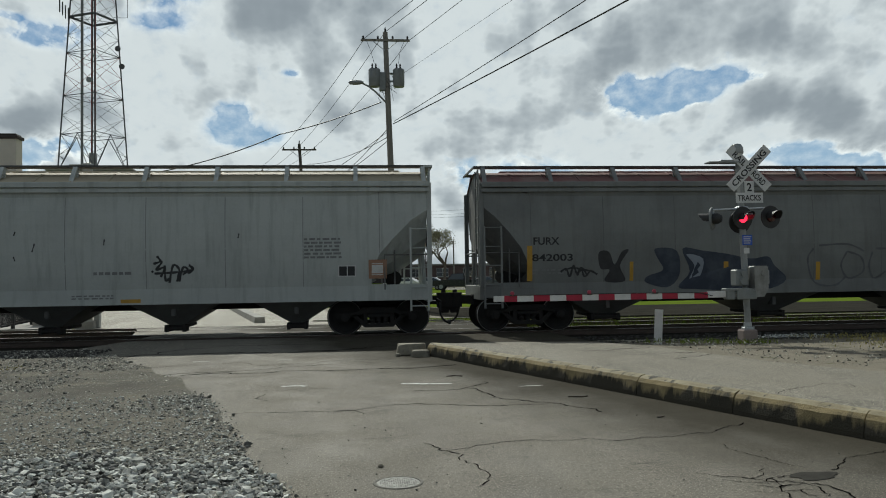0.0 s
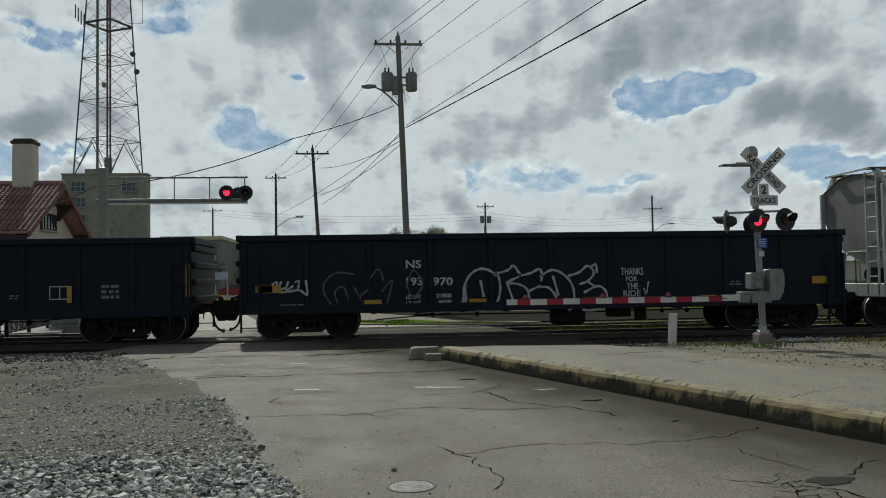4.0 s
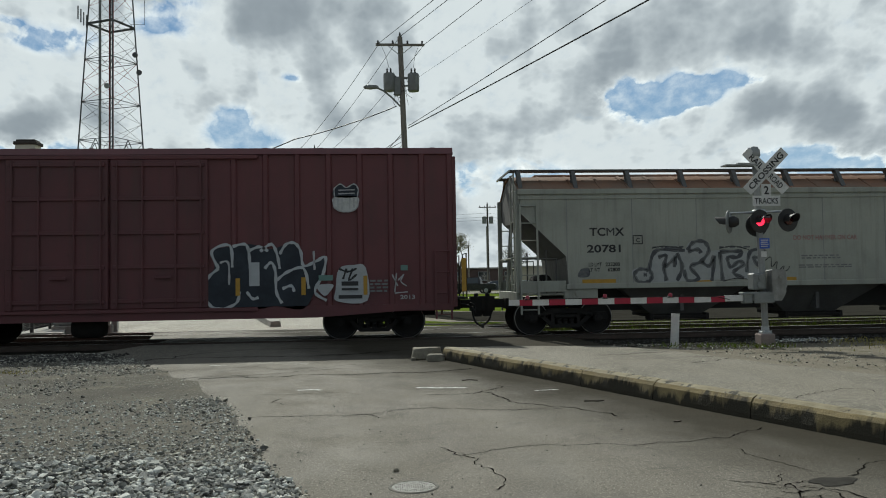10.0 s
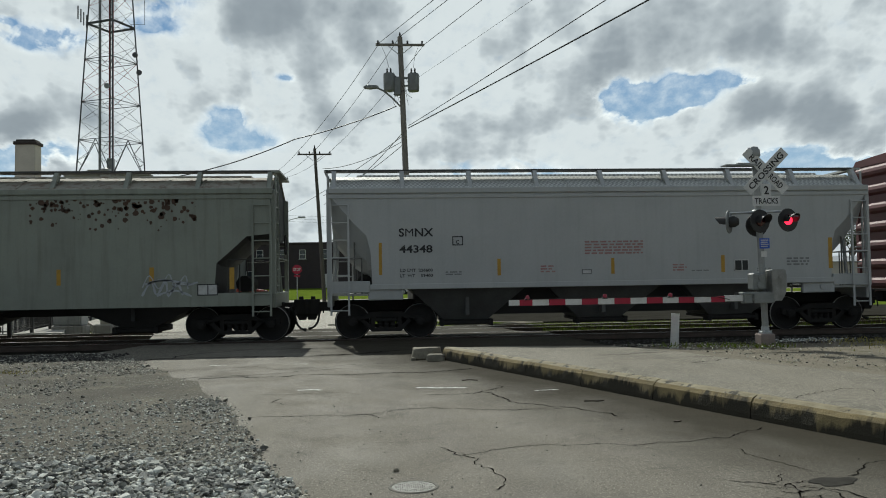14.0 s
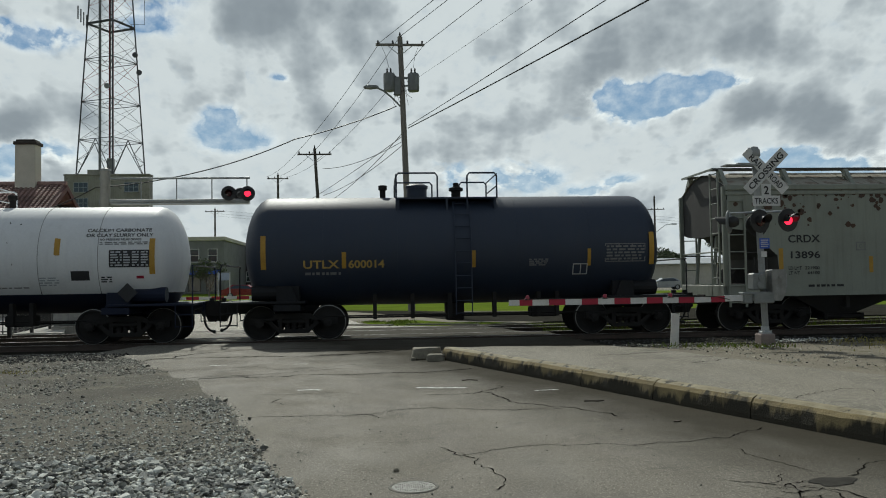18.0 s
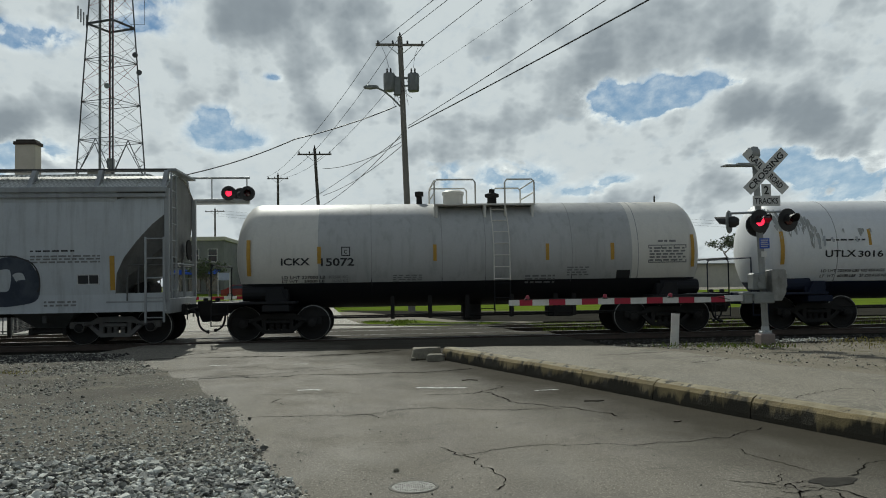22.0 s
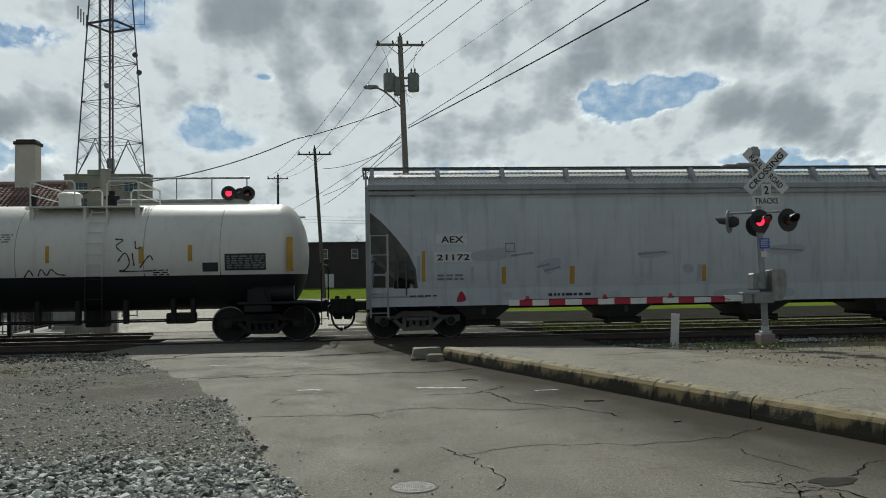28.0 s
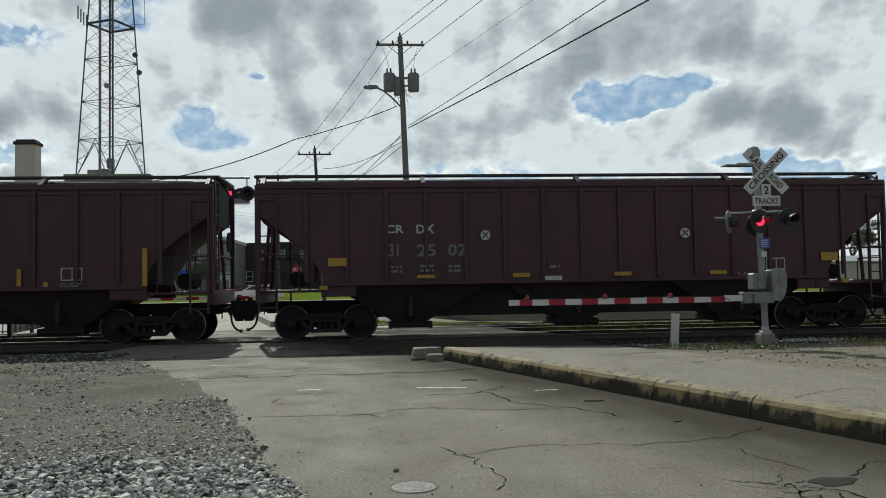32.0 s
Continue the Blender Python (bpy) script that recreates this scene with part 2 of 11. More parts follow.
WIRE = surf("wire_black", (0.018, 0.018, 0.018), None, 2, 0.6, 0, 0.0)
STEELDARK = surf("truck_steel", (0.03, 0.029, 0.028), (0.04, 0.037, 0.034), 2.5, 0.85, 0.0, 0.25, 40, spec=0.1)
WHEELM = surf("wheel_steel", (0.027, 0.026, 0.025), (0.035, 0.032, 0.029), 4, 0.75, 0.0, 0.15, 40, spec=0.2)
TREAD = surf("bright_rim", (0.38, 0.37, 0.35), (0.27, 0.26, 0.245), 5, 0.4, 0.5, 0.05, 50)
RAILTOP = surf("rail_steel", (0.10, 0.075, 0.06), (0.07, 0.055, 0.046), 3, 0.6, 0.3, 0.15, 40)
TIE = surf("tie_wood", (0.06, 0.052, 0.045), (0.04, 0.035, 0.03), 3, 0.9, 0, 0.4, 30)
RUBBER = surf("hose_rubber", (0.02, 0.02, 0.02), None, 3, 0.7, 0, 0.1)
YELLOW = surf("reflector_yellow", (0.50, 0.29, 0.035), (0.40, 0.225, 0.03), 5, 0.5, 0, 0.05, 50)
INK = surf("black_lettering", (0.02, 0.02, 0.022), (0.04, 0.04, 0.042), 6, 0.6, 0, 0.0, 60)
INKWHITE = surf("white_lettering", (0.6, 0.6, 0.58), (0.42, 0.42, 0.4), 6, 0.6, 0, 0.0, 60)
INKGREY = surf("faded_lettering", (0.22, 0.22, 0.22), (0.16, 0.16, 0.16), 6, 0.6, 0, 0.0, 60)
INKRED = surf("red_lettering", (0.36, 0.19, 0.18), (0.4, 0.26, 0.24), 6, 0.6, 0, 0.0, 60)
INKYEL = surf("gold_lettering", (0.5, 0.34, 0.09), (0.4, 0.27, 0.07), 6, 0.6, 0, 0.0, 60)
BRICK = surf("brown_brick", (0.055, 0.043, 0.047), (0.043, 0.035, 0.038), 1.2, 0.85, 0, 0.3, 30)
TANWALL = surf("tan_stucco", (0.36, 0.345, 0.30), (0.25, 0.238, 0.205), 0.5, 0.9, 0, 0.2, 8, streak=0.4, dirt=(0.2, 0.19, 0.165), dirt_at=0.58)
CREAM = surf("cream_stucco", (0.6, 0.565, 0.48), (0.52, 0.49, 0.41), 1.0, 0.9, 0, 0.2, 20)
TILE = surf("clay_tile", (0.33, 0.215, 0.185), (0.2, 0.115, 0.10), 2.0, 0.8, 0, 0.3, 30, vary=0.3)
DARKWOOD = surf("dark_timber", (0.05, 0.04, 0.033), None, 2, 0.8, 0, 0.2)
PANE = glassy("window_glass", (0.03, 0.04, 0.05))
BARK = surf("bark", (0.15, 0.13, 0.11), (0.1, 0.085, 0.07), 3, 0.95, 0, 0.5, 25)
LEAF = surf("spring_leaf", (0.19, 0.19, 0.095), (0.21, 0.185, 0.11), 0.6, 0.8, 0, 0.0, 20, vary=0.35, rnd="island")
LEAFDARK = surf("evergreen_leaf", (0.06, 0.085, 0.035), (0.08, 0.1, 0.045), 0.6, 0.8, 0, 0.0, 20, vary=0.35, rnd="island")


# ---------------------------------------------------------------- mesh kit
class Kit:
    """Collects faces of one part."""

    def __init__(self):
        self.v, self.f = [], []

    def add(self, verts, faces):
        k = len(self.v)
        self.v += [tuple(p) for p in verts]
        self.f += [tuple(i + k for i in f) for f in faces]
        return self

    def box(self, x0, x1, y0, y1, z0, z1, c=0.0):
        if not c:
            vs = [(x, y, z) for x in (x0, x1) for y in (y0, y1) for z in (z0, z1)]
            return self.add(vs, [(0, 1, 3, 2), (4, 6, 7, 5), (0, 4, 5, 1), (2, 3, 7, 6), (0, 2, 6, 4), (1, 5, 7, 3)])
        b = bmesh.new()
        bmesh.ops.create_cube(b, size=1)
        for q in b.verts:
            q.co = ((x0 + x1) / 2 + q.co.x * (x1 - x0), (y0 + y1) / 2 + q.co.y * (y1 - y0), (z0 + z1) / 2 + q.co.z * (z1 - z0))
        bmesh.ops.bevel(b, geom=b.edges[:], offset=c, segments=1, affect="EDGES")
        return self.bm(b)

    def bm(self, b):
        b.verts.index_update()
        self.add([q.co[:] for q in b.verts], [[q.index for q in f.verts] for f in b.faces])
        b.free()
        return self

    def prism(self, pts, axis, a, b):
        """A polygon swept along an axis from a to b; pts are the two other coordinates, in x, y, z order."""
        n = len(pts)

        def put(p, k):
            q = list(p)
            q.insert(axis, k)
            return q
        vs = [put(p, a) for p in pts] + [put(p, b) for p in pts]
        return self.add(vs, [tuple(range(n))[::-1], tuple(range(n, 2 * n))] + [(i, (i + 1) % n, n + (i + 1) % n, n + i) for i in range(n)])

    def rod(self, p, q, r=0.02, n=6, r2=None):
        p, q = Vector(p), Vector(q)
        d = (q - p)
        if d.length < 1e-6:
            return self
        u = d.orthogonal().normalized()
        w = d.normalized().cross(u)
        r2 = r if r2 is None else r2
        vs = [p + (u * cos(2 * pi * i / n) + w * sin(2 * pi * i / n)) * r for i in range(n)] + [q + (u * cos(2 * pi * i / n) + w * sin(2 * pi * i / n)) * r2 for i in range(n)]
        return self.add(vs, [tuple(range(n))[::-1], tuple(range(n, 2 * n))] + [(i, (i + 1) % n, n + (i + 1) % n, n + i) for i in range(n)])

    def line(self, pts, r=0.02, n=6):
        pts = [Vector(p) for p in pts]
        rings = []
        u = None
        for i, p in enumerate(pts):
            d = (pts[min(i + 1, len(pts) - 1)] - pts[max(i - 1, 0)]).normalized()
            u = d.orthogonal().normalized() if u is None else (u - d * u.dot(d)).normalized()
            w = d.cross(u)
            rings.append([p + (u * cos(2 * pi * j / n) + w * sin(2 * pi * j / n)) * r for j in range(n)])
        return self.loft(rings)

    def lathe(self, prof, n=24, axis=2, at=(0, 0, 0)):
        """prof: (radius, height) rows."""
        vs, fs = [], []
        for r, h in prof:
            for i in range(n):
                a = 2 * pi * i / n
                p = [r * cos(a), r * sin(a)]
                p.insert(axis, h)
                vs.append((p[0] + at[0], p[1] + at[1], p[2] + at[2]))
        for k in range(len(prof) - 1):
            for i in range(n):
                j = (i + 1) % n
                fs.append((k * n + i, k * n + j, (k + 1) * n + j, (k + 1) * n + i))
        if prof[0][0] > 1e-4:
            fs.append(tuple(range(n))[::-1])
        if prof[-1][0] > 1e-4:
            fs.append(tuple(range((len(prof) - 1) * n, len(prof) * n)))
        return self.add(vs, fs)

    def loft(self, rings, closed=True, caps=True):
        n = len(rings[0])
        vs = [p for r in rings for p in r]
        fs = []
        for k in range(len(rings) - 1):
            for i in range(n if closed else n - 1):
                j = (i + 1) % n
                fs.append((k * n + i, k * n + j, (k + 1) * n + j, (k + 1) * n + i))
        if caps:
            fs += [tuple(range(n))[::-1], tuple(range((len(rings) - 1) * n, len(rings) * n))]
        return self.add(vs, fs)

    def mesh(self, name, mat, smooth=False):
        me = bpy.data.meshes.new(name)
        me.from_pydata(self.v, [], self.f)
        b = bmesh.new()
        b.from_mesh(me)
        bmesh.ops.recalc_face_normals(b, faces=b.faces[:])
        b.to_mesh(me)
        b.free()
        if smooth:
            for p in me.polygons:
                p.use_smooth = True
            me.set_sharp_from_angle(angle=radians(38))
        me.materials.append(mat)
        return me


def part(name, kit, mat, parent=None, label="", smooth=False, at=None):
    """Links a kit as one mesh object, under a thing or a part."""
    data = kit if isinstance(kit, bpy.types.Mesh) else kit.mesh(name, mat, smooth)
    ob = new(name, data)
    if at is not None:
        ob.matrix_basis = at
    if parent is not None:
        ob.parent = parent
    if label:
        ob["label"] = label
    return ob


def thing(name, at, label, category, group="", kind=""):
    ob = new(name)
    ob.empty_display_size = 0.3
    ob.matrix_basis = at
    return tagged(ob, label, category, group, kind)


TEXTS = {}


def islands(count, faces):
    """Faces sorted into connected groups."""
    root = list(range(count))

    def find(i):
        while root[i] != i:
            i = root[i]
        return i
    for f in faces:
        for i in f[1:]:
            root[find(i)] = find(f[0])
    out = {}
    for f in faces:
        out.setdefault(find(f[0]), []).append(f)
    return list(out.values())


def glyphs(body, weight):
    """Flat mesh of a line of letters: points and faces."""
    cu = bpy.data.curves.new("letters", "FONT")
    cu.body, cu.resolution_u, cu.offset = body, 3, weight
    ob = bpy.data.objects.new("letters", cu)
    me = bpy.data.meshes.new_from_object(ob)
    pts, faces = [(q.co.x, q.co.y) for q in me.vertices], [tuple(p.vertices) for p in me.polygons]
    bpy.data.objects.remove(ob)
    bpy.data.meshes.remove(me)
    bpy.data.curves.remove(cu)
    return pts, faces


def lettering(body, width, height):
    """Flat letters of that size, from the origin to the right and up: points and faces."""
    if body not in TEXTS:
        pts, faces = glyphs(body, 0.022)
        if "M" in body or "W" in body:
            # these two fold over when thickened, so they keep their own weight
            thin, thin_faces = glyphs(body, 0.0)
            bold_i, thin_i = islands(len(pts), faces), islands(len(thin), thin_faces)
            signs = body.replace(" ", "")
            if len(thin_i) == len(signs):
                left = lambda group, p: min(p[i][0] for f in group for i in f)
                middle = lambda group, p: (left(group, p) + max(p[i][0] for f in group for i in f)) / 2
                thin_i.sort(key=lambda g: left(g, thin))
                spans = [(left(g, thin), max(thin[i][0] for f in g for i in f)) for g, ch in zip(thin_i, signs) if ch in "MW"]
                keep = [g for g in bold_i if not any(a < middle(g, pts) < b for a, b in spans)]
                own = [g for g, ch in zip(thin_i, signs) if ch in "MW"]
                faces = [f for g in keep for f in g] + [tuple(i + len(pts) for i in f) for g in own for f in g]
                pts = pts + thin
                used = sorted({i for f in faces for i in f})
                at = {i: j for j, i in enumerate(used)}
                pts, faces = [pts[i] for i in used], [tuple(at[i] for i in f) for f in faces]
            else:
                pts, faces = thin, thin_faces
        x0, x1 = min(p[0] for p in pts), max(p[0] for p in pts)
        y0, y1 = min(p[1] for p in pts), max(p[1] for p in pts)
        TEXTS[body] = ([((x - x0) / (x1 - x0), (y - y0) / (y1 - y0)) for x, y in pts], faces)
    pts, faces = TEXTS[body]
    return [(x * width, y * height) for x, y in pts], faces

# ================================================================ THE TRAIN
TRACK_Y = 22.43          # centre line of the nearer track
SPEED = 7.1056            # metres a second
WHEEL_R = 0.457
AXLE_HALF = 0.889
MOVERS = []              # (car, coupling middle at the start)
ROLLERS = []             # (wheelset, x, truck offset)


def wheelset_mesh():
    k = Kit()
    k.rod((0, -1.12, 0), (0, 1.12, 0), 0.08, 10)
    for s in (-1, 1):
        a = s * 0.72
        k.lathe([(0.12, a - s * 0.02), (0.36, a + s * 0.0), (0.40, a - s * 0.05), (0.457, a - s * 0.05), (0.457, a + s * 0.05), (0.485, a + s * 0.055 - s * 0.1),
                 ], 28, 1)
        k.lathe([(0.105, s * 1.06), (0.105, s * 1.15), (0.06, s * 1.17), (0.0, s * 1.17)], 12, 1)
        for i in range(3):
            an = 2 * pi * i / 3
            k.rod((0.06 * cos(an), s * 1.16, 0.06 * sin(an)), (0.06 * cos(an), s * 1.19, 0.06 * sin(an)), 0.018, 6)
    for s in (-1, 1):
        y0, y1 = s * 0.76, s * 0.79
        k.lathe([(0.385, y0), (0.385, y1), (0.395, y1 + s * 0.004), (0.442, y1 + s * 0.004), (0.457, y1 - s * 0.004), (0.457, y0)], 40, 1)
        k.lathe([(0.10, y0 - s * 0.02), (0.12, y0 + s * 0.02), (0.385, y0 - s * 0.015)], 28, 1)
    me = k.mesh("wheelset", WHEELM, True)
    me.materials.append(TREAD)
    for p in me.polygons:
        c = p.center
        rr = hypot(c.x, c.z)
        if abs(c.y) > 0.77 and 0.438 < rr < 0.47:
            p.material_index = 1
    return me


def sideframe_mesh():
    k = Kit()
    top = [(-1.13, 0.60), (-0.62, 0.60), (-0.42, 0.72), (0.42, 0.72), (0.62, 0.60), (1.13, 0.60), (1.13, 0.44), (1.02, 0.42), (1.02, 0.50), (0.76, 0.50), (0.70, 0.48),
           (0.36, 0.58), (-0.36, 0.58), (-0.70, 0.48), (-0.76, 0.50), (-1.02, 0.50), (-1.02, 0.42), (-1.13, 0.44)]
    low = [(-0.72, 0.52), (-0.38, 0.20), (0.38, 0.20), (0.72, 0.52), (0.60, 0.54), (0.32, 0.30), (-0.32, 0.30), (-0.60, 0.54)]
    k.prism(top, 1, -0.08, 0.08)
    k.prism(low, 1, -0.08, 0.08)
    for s in (-1, 1):
        k.prism([(s * 0.30, 0.28), (s * 0.40, 0.28), (s * 0.40, 0.62), (s * 0.30, 0.62)], 1, -0.07, 0.07)
        k.box(s * 0.889 - 0.14, s * 0.889 + 0.14, -0.10, 0.10, 0.50, 0.575, 0.015)
        k.lathe([(0.13, -0.11), (0.13, 0.10)], 12, 1, (s * 0.889, 0, 0.457))
    for i in range(3):
        x = (i - 1) * 0.17
        k.lathe([(0.07, 0.30), (0.07, 0.33), (0.06, 0.34), (0.075, 0.36), (0.06, 0.38), (0.075, 0.40), (0.06, 0.42), (0.075, 0.44), (0.07, 0.47)], 10, 2, (x, 0.0, 0))
    k.box(-0.3, 0.3, -0.1, 0.1, 0.46, 0.56, 0.02)
    return k.mesh("sideframe", STEELDARK)


def bolster_mesh():
    k = Kit()
    k.prism([(-1.0, 0.50), (-0.6, 0.36), (0.6, 0.36), (1.0, 0.50), (1.0, 0.60), (0.4, 0.68), (-0.4, 0.68), (-1.0, 0.60)], 0, -0.2, 0.2)
    k.lathe([(0.2, 0.66), (0.2, 0.80)], 16)
    for s in (-1, 1):
        k.rod((s * 0.36, -0.8, 0.34), (s * 0.36, 0.8, 0.34), 0.05, 8)
        for q in (-0.72, 0.72):
            k.box(s * 0.40 - 0.03, s * 0.40 + 0.03, q - 0.08, q + 0.08, 0.30, 0.60)
    return k.mesh("bolster", STEELDARK)


def coupler_mesh():
    k = Kit()
    k.box(-0.85, -0.22, -0.12, 0.12, 0.74, 0.98, 0.02)
    k.prism([(-0.34, -0.16), (-0.04, -0.24), (0.12, -0.19), (0.16, -0.07), (0.02, 0.02), (0.04, 0.18), (-0.12, 0.24), (-0.34, 0.16)], 2, 0.66, 1.06)
    k.prism([(-0.30, 0.66), (0.02, 0.66), (-0.04, 0.50), (-0.22, 0.50)], 1, -0.14, 0.14)
    k.box(-0.22, -0.10, -0.05, 0.05, 1.0, 1.14, 0.015)
    k.box(-0.9, -0.62, -0.28, 0.28, 0.70, 1.0, 0.03)
    k.rod((-0.35, -0.1, 0.9), (-0.35, -1.3, 0.86), 0.018, 6)
    k.rod((-0.35, -1.3, 0.86), (-0.35, -1.34, 0.62), 0.018, 6)
    return k.mesh("coupler", STEELDARK)


def hose_mesh():
    k = Kit()
    pts = []
    for i in range(11):
        a = i / 10
        pts.append((-0.30 + 0.30 * (1 - cos(a * pi / 2)) ** 1.2, -0.32 - 0.02 * a, 0.70 - 0.46 * sin(a * pi / 2)))
    k.line(pts, 0.03, 7)
    k.line([(-0.62, -0.2, 0.84), (-0.42, -0.3, 0.82), (-0.30, -0.32, 0.70)], 0.035, 7)
    k.rod((-0.33, -0.32, 0.78), (-0.29, -0.32, 0.66), 0.055, 8)
    k.rod((-0.07, -0.34, 0.245), (0.0, -0.34, 0.24), 0.048, 8)
    return k.mesh("air_hose", RUBBER)


# grime and the shade of recessed ends and slopes, both put into the colour
END_SHADE = surf("grimy_shaded_end", (0.20, 0.20, 0.19), (0.13, 0.128, 0.12), 1.4, 0.8, 0, 0.1, 20, streak=0.4)
SEAM = surf("grimy_weld_seam", (0.24, 0.245, 0.235), (0.34, 0.35, 0.34), 1.6, 0.8, 0, 0.05, 20)
SEAM_DARK = surf("dark_weld_seam", (0.13, 0.135, 0.13), (0.17, 0.175, 0.17), 1.6, 0.8, 0, 0.05, 20)
DARK_SHEET = surf("slope_sheet_black", (0.035, 0.034, 0.034), (0.045, 0.043, 0.04), 1.2, 0.85, 0, 0.1, 20)
BOARD = surf("walkway_grating", (0.09, 0.09, 0.088), (0.06, 0.058, 0.055), 3, 0.7, 0.2, 0.2, 40)
MESH_WHEEL, MESH_FRAME, MESH_BOLSTER, MESH_COUPLER, MESH_HOSE = wheelset_mesh(), sideframe_mesh(), bolster_mesh(), coupler_mesh(), hose_mesh()
FRAME_GREY = MESH_FRAME.copy()
FRAME_GREY.materials[0] = surf("weathered_truck", (0.16, 0.155, 0.145), (0.11, 0.1, 0.09), 2.5, 0.7, 0.1, 0.25, 40)


def car(name, middle, length, trucks, label, category, grey_trucks=False):
    """A rail car's empty with trucks, couplers and hoses. length is over the couplings."""
    c = thing(name, pose(middle, TRACK_Y, 0), label, category, "cars of the freight train")
    MOVERS.append((c, middle))
    for x in ((-trucks, trucks) if isinstance(trucks, float) else (-trucks[1], trucks[0])):
        t = part("truck", MESH_BOLSTER, None, c, "", at=pose(x, 0, 0))
        for s in (-1, 1):
            part("sideframe", FRAME_GREY if grey_trucks else MESH_FRAME, None, t, at=pose(0, s * 1.0, 0))
            w = part("wheelset", MESH_WHEEL, None, t, at=pose(s * AXLE_HALF, 0, WHEEL_R))
            ROLLERS.append((w, s * AXLE_HALF))
    for s in (-1, 1):
        m = pose(s * length / 2, 0, 0, rz=0 if s > 0 else 180)
        part("coupler", MESH_COUPLER, None, c, at=m)
        part("air_hose", MESH_HOSE, None, c, "black rubber air hose", at=m)
    return c


def ladder(x0, x1, y, z0, z1, step=0.38, r=0.016, rails=True):
    k = Kit()
    if rails:
        for x in (x0, x1):
            k.box(x - 0.025, x + 0.025, y - 0.02, y + 0.02, z0, z1)
    n = max(2, int((z1 - z0) / step))
    for i in range(n):
        z = z0 + 0.12 + i * (z1 - z0 - 0.16) / (n - 1)
        k.rod((x0, y, z), (x1, y, z), r, 5)
    return k


def hump(a):
    """Height of the roof over its eaves, 0 to 1: a plain slope, then nearly flat."""
    y = abs(cos(a))
    return 0.86 * (1 - y) / 0.6 if y > 0.4 else 0.86 + 0.14 * (0.4 - y) / 0.4


def hopper(name, middle, length, label, mats, half, trucks, zt, ze, zb, cut, bays, posts=9, sill=None, ribs=0, bulge=0.0, grey_trucks=False, bay_mat=None, boards=True, panels=0, board_m=None, skirt=0.0, dip=0.8, bay=None, seam_m=None, strut_m=None, slope_m=None):
    """A covered hopper car.
    half: half length of the body over its end posts; zt, ze, zb: running board, eave and lower edge of the side;
    cut: (distance from the end, height) of the raised lower edge of the end slopes, from the end inwards."""
    body_m, roof_m, trim_m = mats
    c = car(name, middle, length, trucks, label, "freight car", grey_trucks)
    W = 1.6
    side = lambda z: -(W - bulge * ((max(z, zb) - (ze + zb) / 2) / ((ze - zb) / 2)) ** 2) if z < ze else -W
    xs = [half - 0.06 - d for d, _ in cut] + [0]
    zs = [z for _, z in cut] + [zb]
    prof = [(-x, z) for x, z in zip(xs, zs)] + [(x, z) for x, z in list(zip(xs, zs))[-2::-1]]
    rings = []
    for x, z0 in prof:
        ring = []
        for i in range(9):
            z = z0 + (ze - z0) * i / 8
            ring.append((x, side(z), z))
        for i in range(1, 6):
            a = i / 6 * pi
            ring.append((x, -W * cos(a) * 1.0, ze + (zt - 0.06 - ze) * hump(a)))
        for i in range(8, -1, -1):
            z = z0 + (ze - z0) * i / 8
            ring.append((x, -side(z), z))
        dip_ = min(1.15, (z0 - zb) * dip)
        for f in (0.75, 0.4, 0.0, -0.4, -0.75):
            ring.append((x, f * W, z0 - dip_ * (1 - f * f) ** 0.6))
        rings.append(ring)
    bo = part("body", Kit().loft(rings), body_m, c, smooth=False)
    # shade painted by facing: darker ends and, on most cars, darker slope undersides
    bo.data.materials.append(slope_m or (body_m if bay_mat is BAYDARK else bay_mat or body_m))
    bo.data.materials.append(bay_mat if bay_mat in (BAYBLACK, BAYRED) else END_SHADE)
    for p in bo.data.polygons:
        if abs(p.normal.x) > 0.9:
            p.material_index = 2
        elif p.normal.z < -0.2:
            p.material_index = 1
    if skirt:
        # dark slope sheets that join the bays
        part("slope_sheet", Kit().prism([(-0.95, zb - 0.02), (0.95, zb - 0.02), (0.6, skirt), (-0.6, skirt)], 0, -half + cut[-1][0] + 1.2, half - cut[-1][0] - 1.2), DARK_SHEET, c)
    # roof sheet lies just over the arc
    k = Kit()
    arc = lambda a, d: (-W * cos(a) * 1.0, ze + (zt - 0.06 - ze) * hump(a) + d)
    r2 = []
    for x in (-half + 0.02, half - 0.02):
        r2.append([(x, *arc(pi * (0.04 + 0.92 * i / 14), 0.012)) for i in range(15)] + [(x, *arc(pi * (0.04 + 0.92 * i / 14), 0.002)) for i in range(14, -1, -1)])
    part("roof", k.loft(r2), roof_m, c, smooth=True)
    k = Kit()
    for i in range(1, posts * 2):
        x = -half + i * half / posts
        r3 = [[(x + s * 0.03, *arc(pi * (0.04 + 0.92 * j / 10), 0.03)) for j in range(11)] + [(x + s * 0.03, *arc(pi * (0.04 + 0.92 * j / 10), 0.0)) for j in range(10, -1, -1)] for s in (-1, 1)]
        k.loft(r3)
    part("roof_seam", k, roof_m, c)
    for s in (-1, 1):
        k = Kit()
        k.box(-half, half, s * W - 0.05, s * W + 0.05, ze - 0.09, ze + 0.05, 0.012)
        k.box(-half, half, s * W - 0.025, s * W + 0.03, ze - 0.22, ze - 0.12, 0.01)
        part("top_chord", k, trim_m, c)
    part("hatch_cover", Kit().box(-half + 0.7, half - 0.7, -0.33, 0.33, zt - 0.12, zt - 0.02, 0.03), roof_m, c)
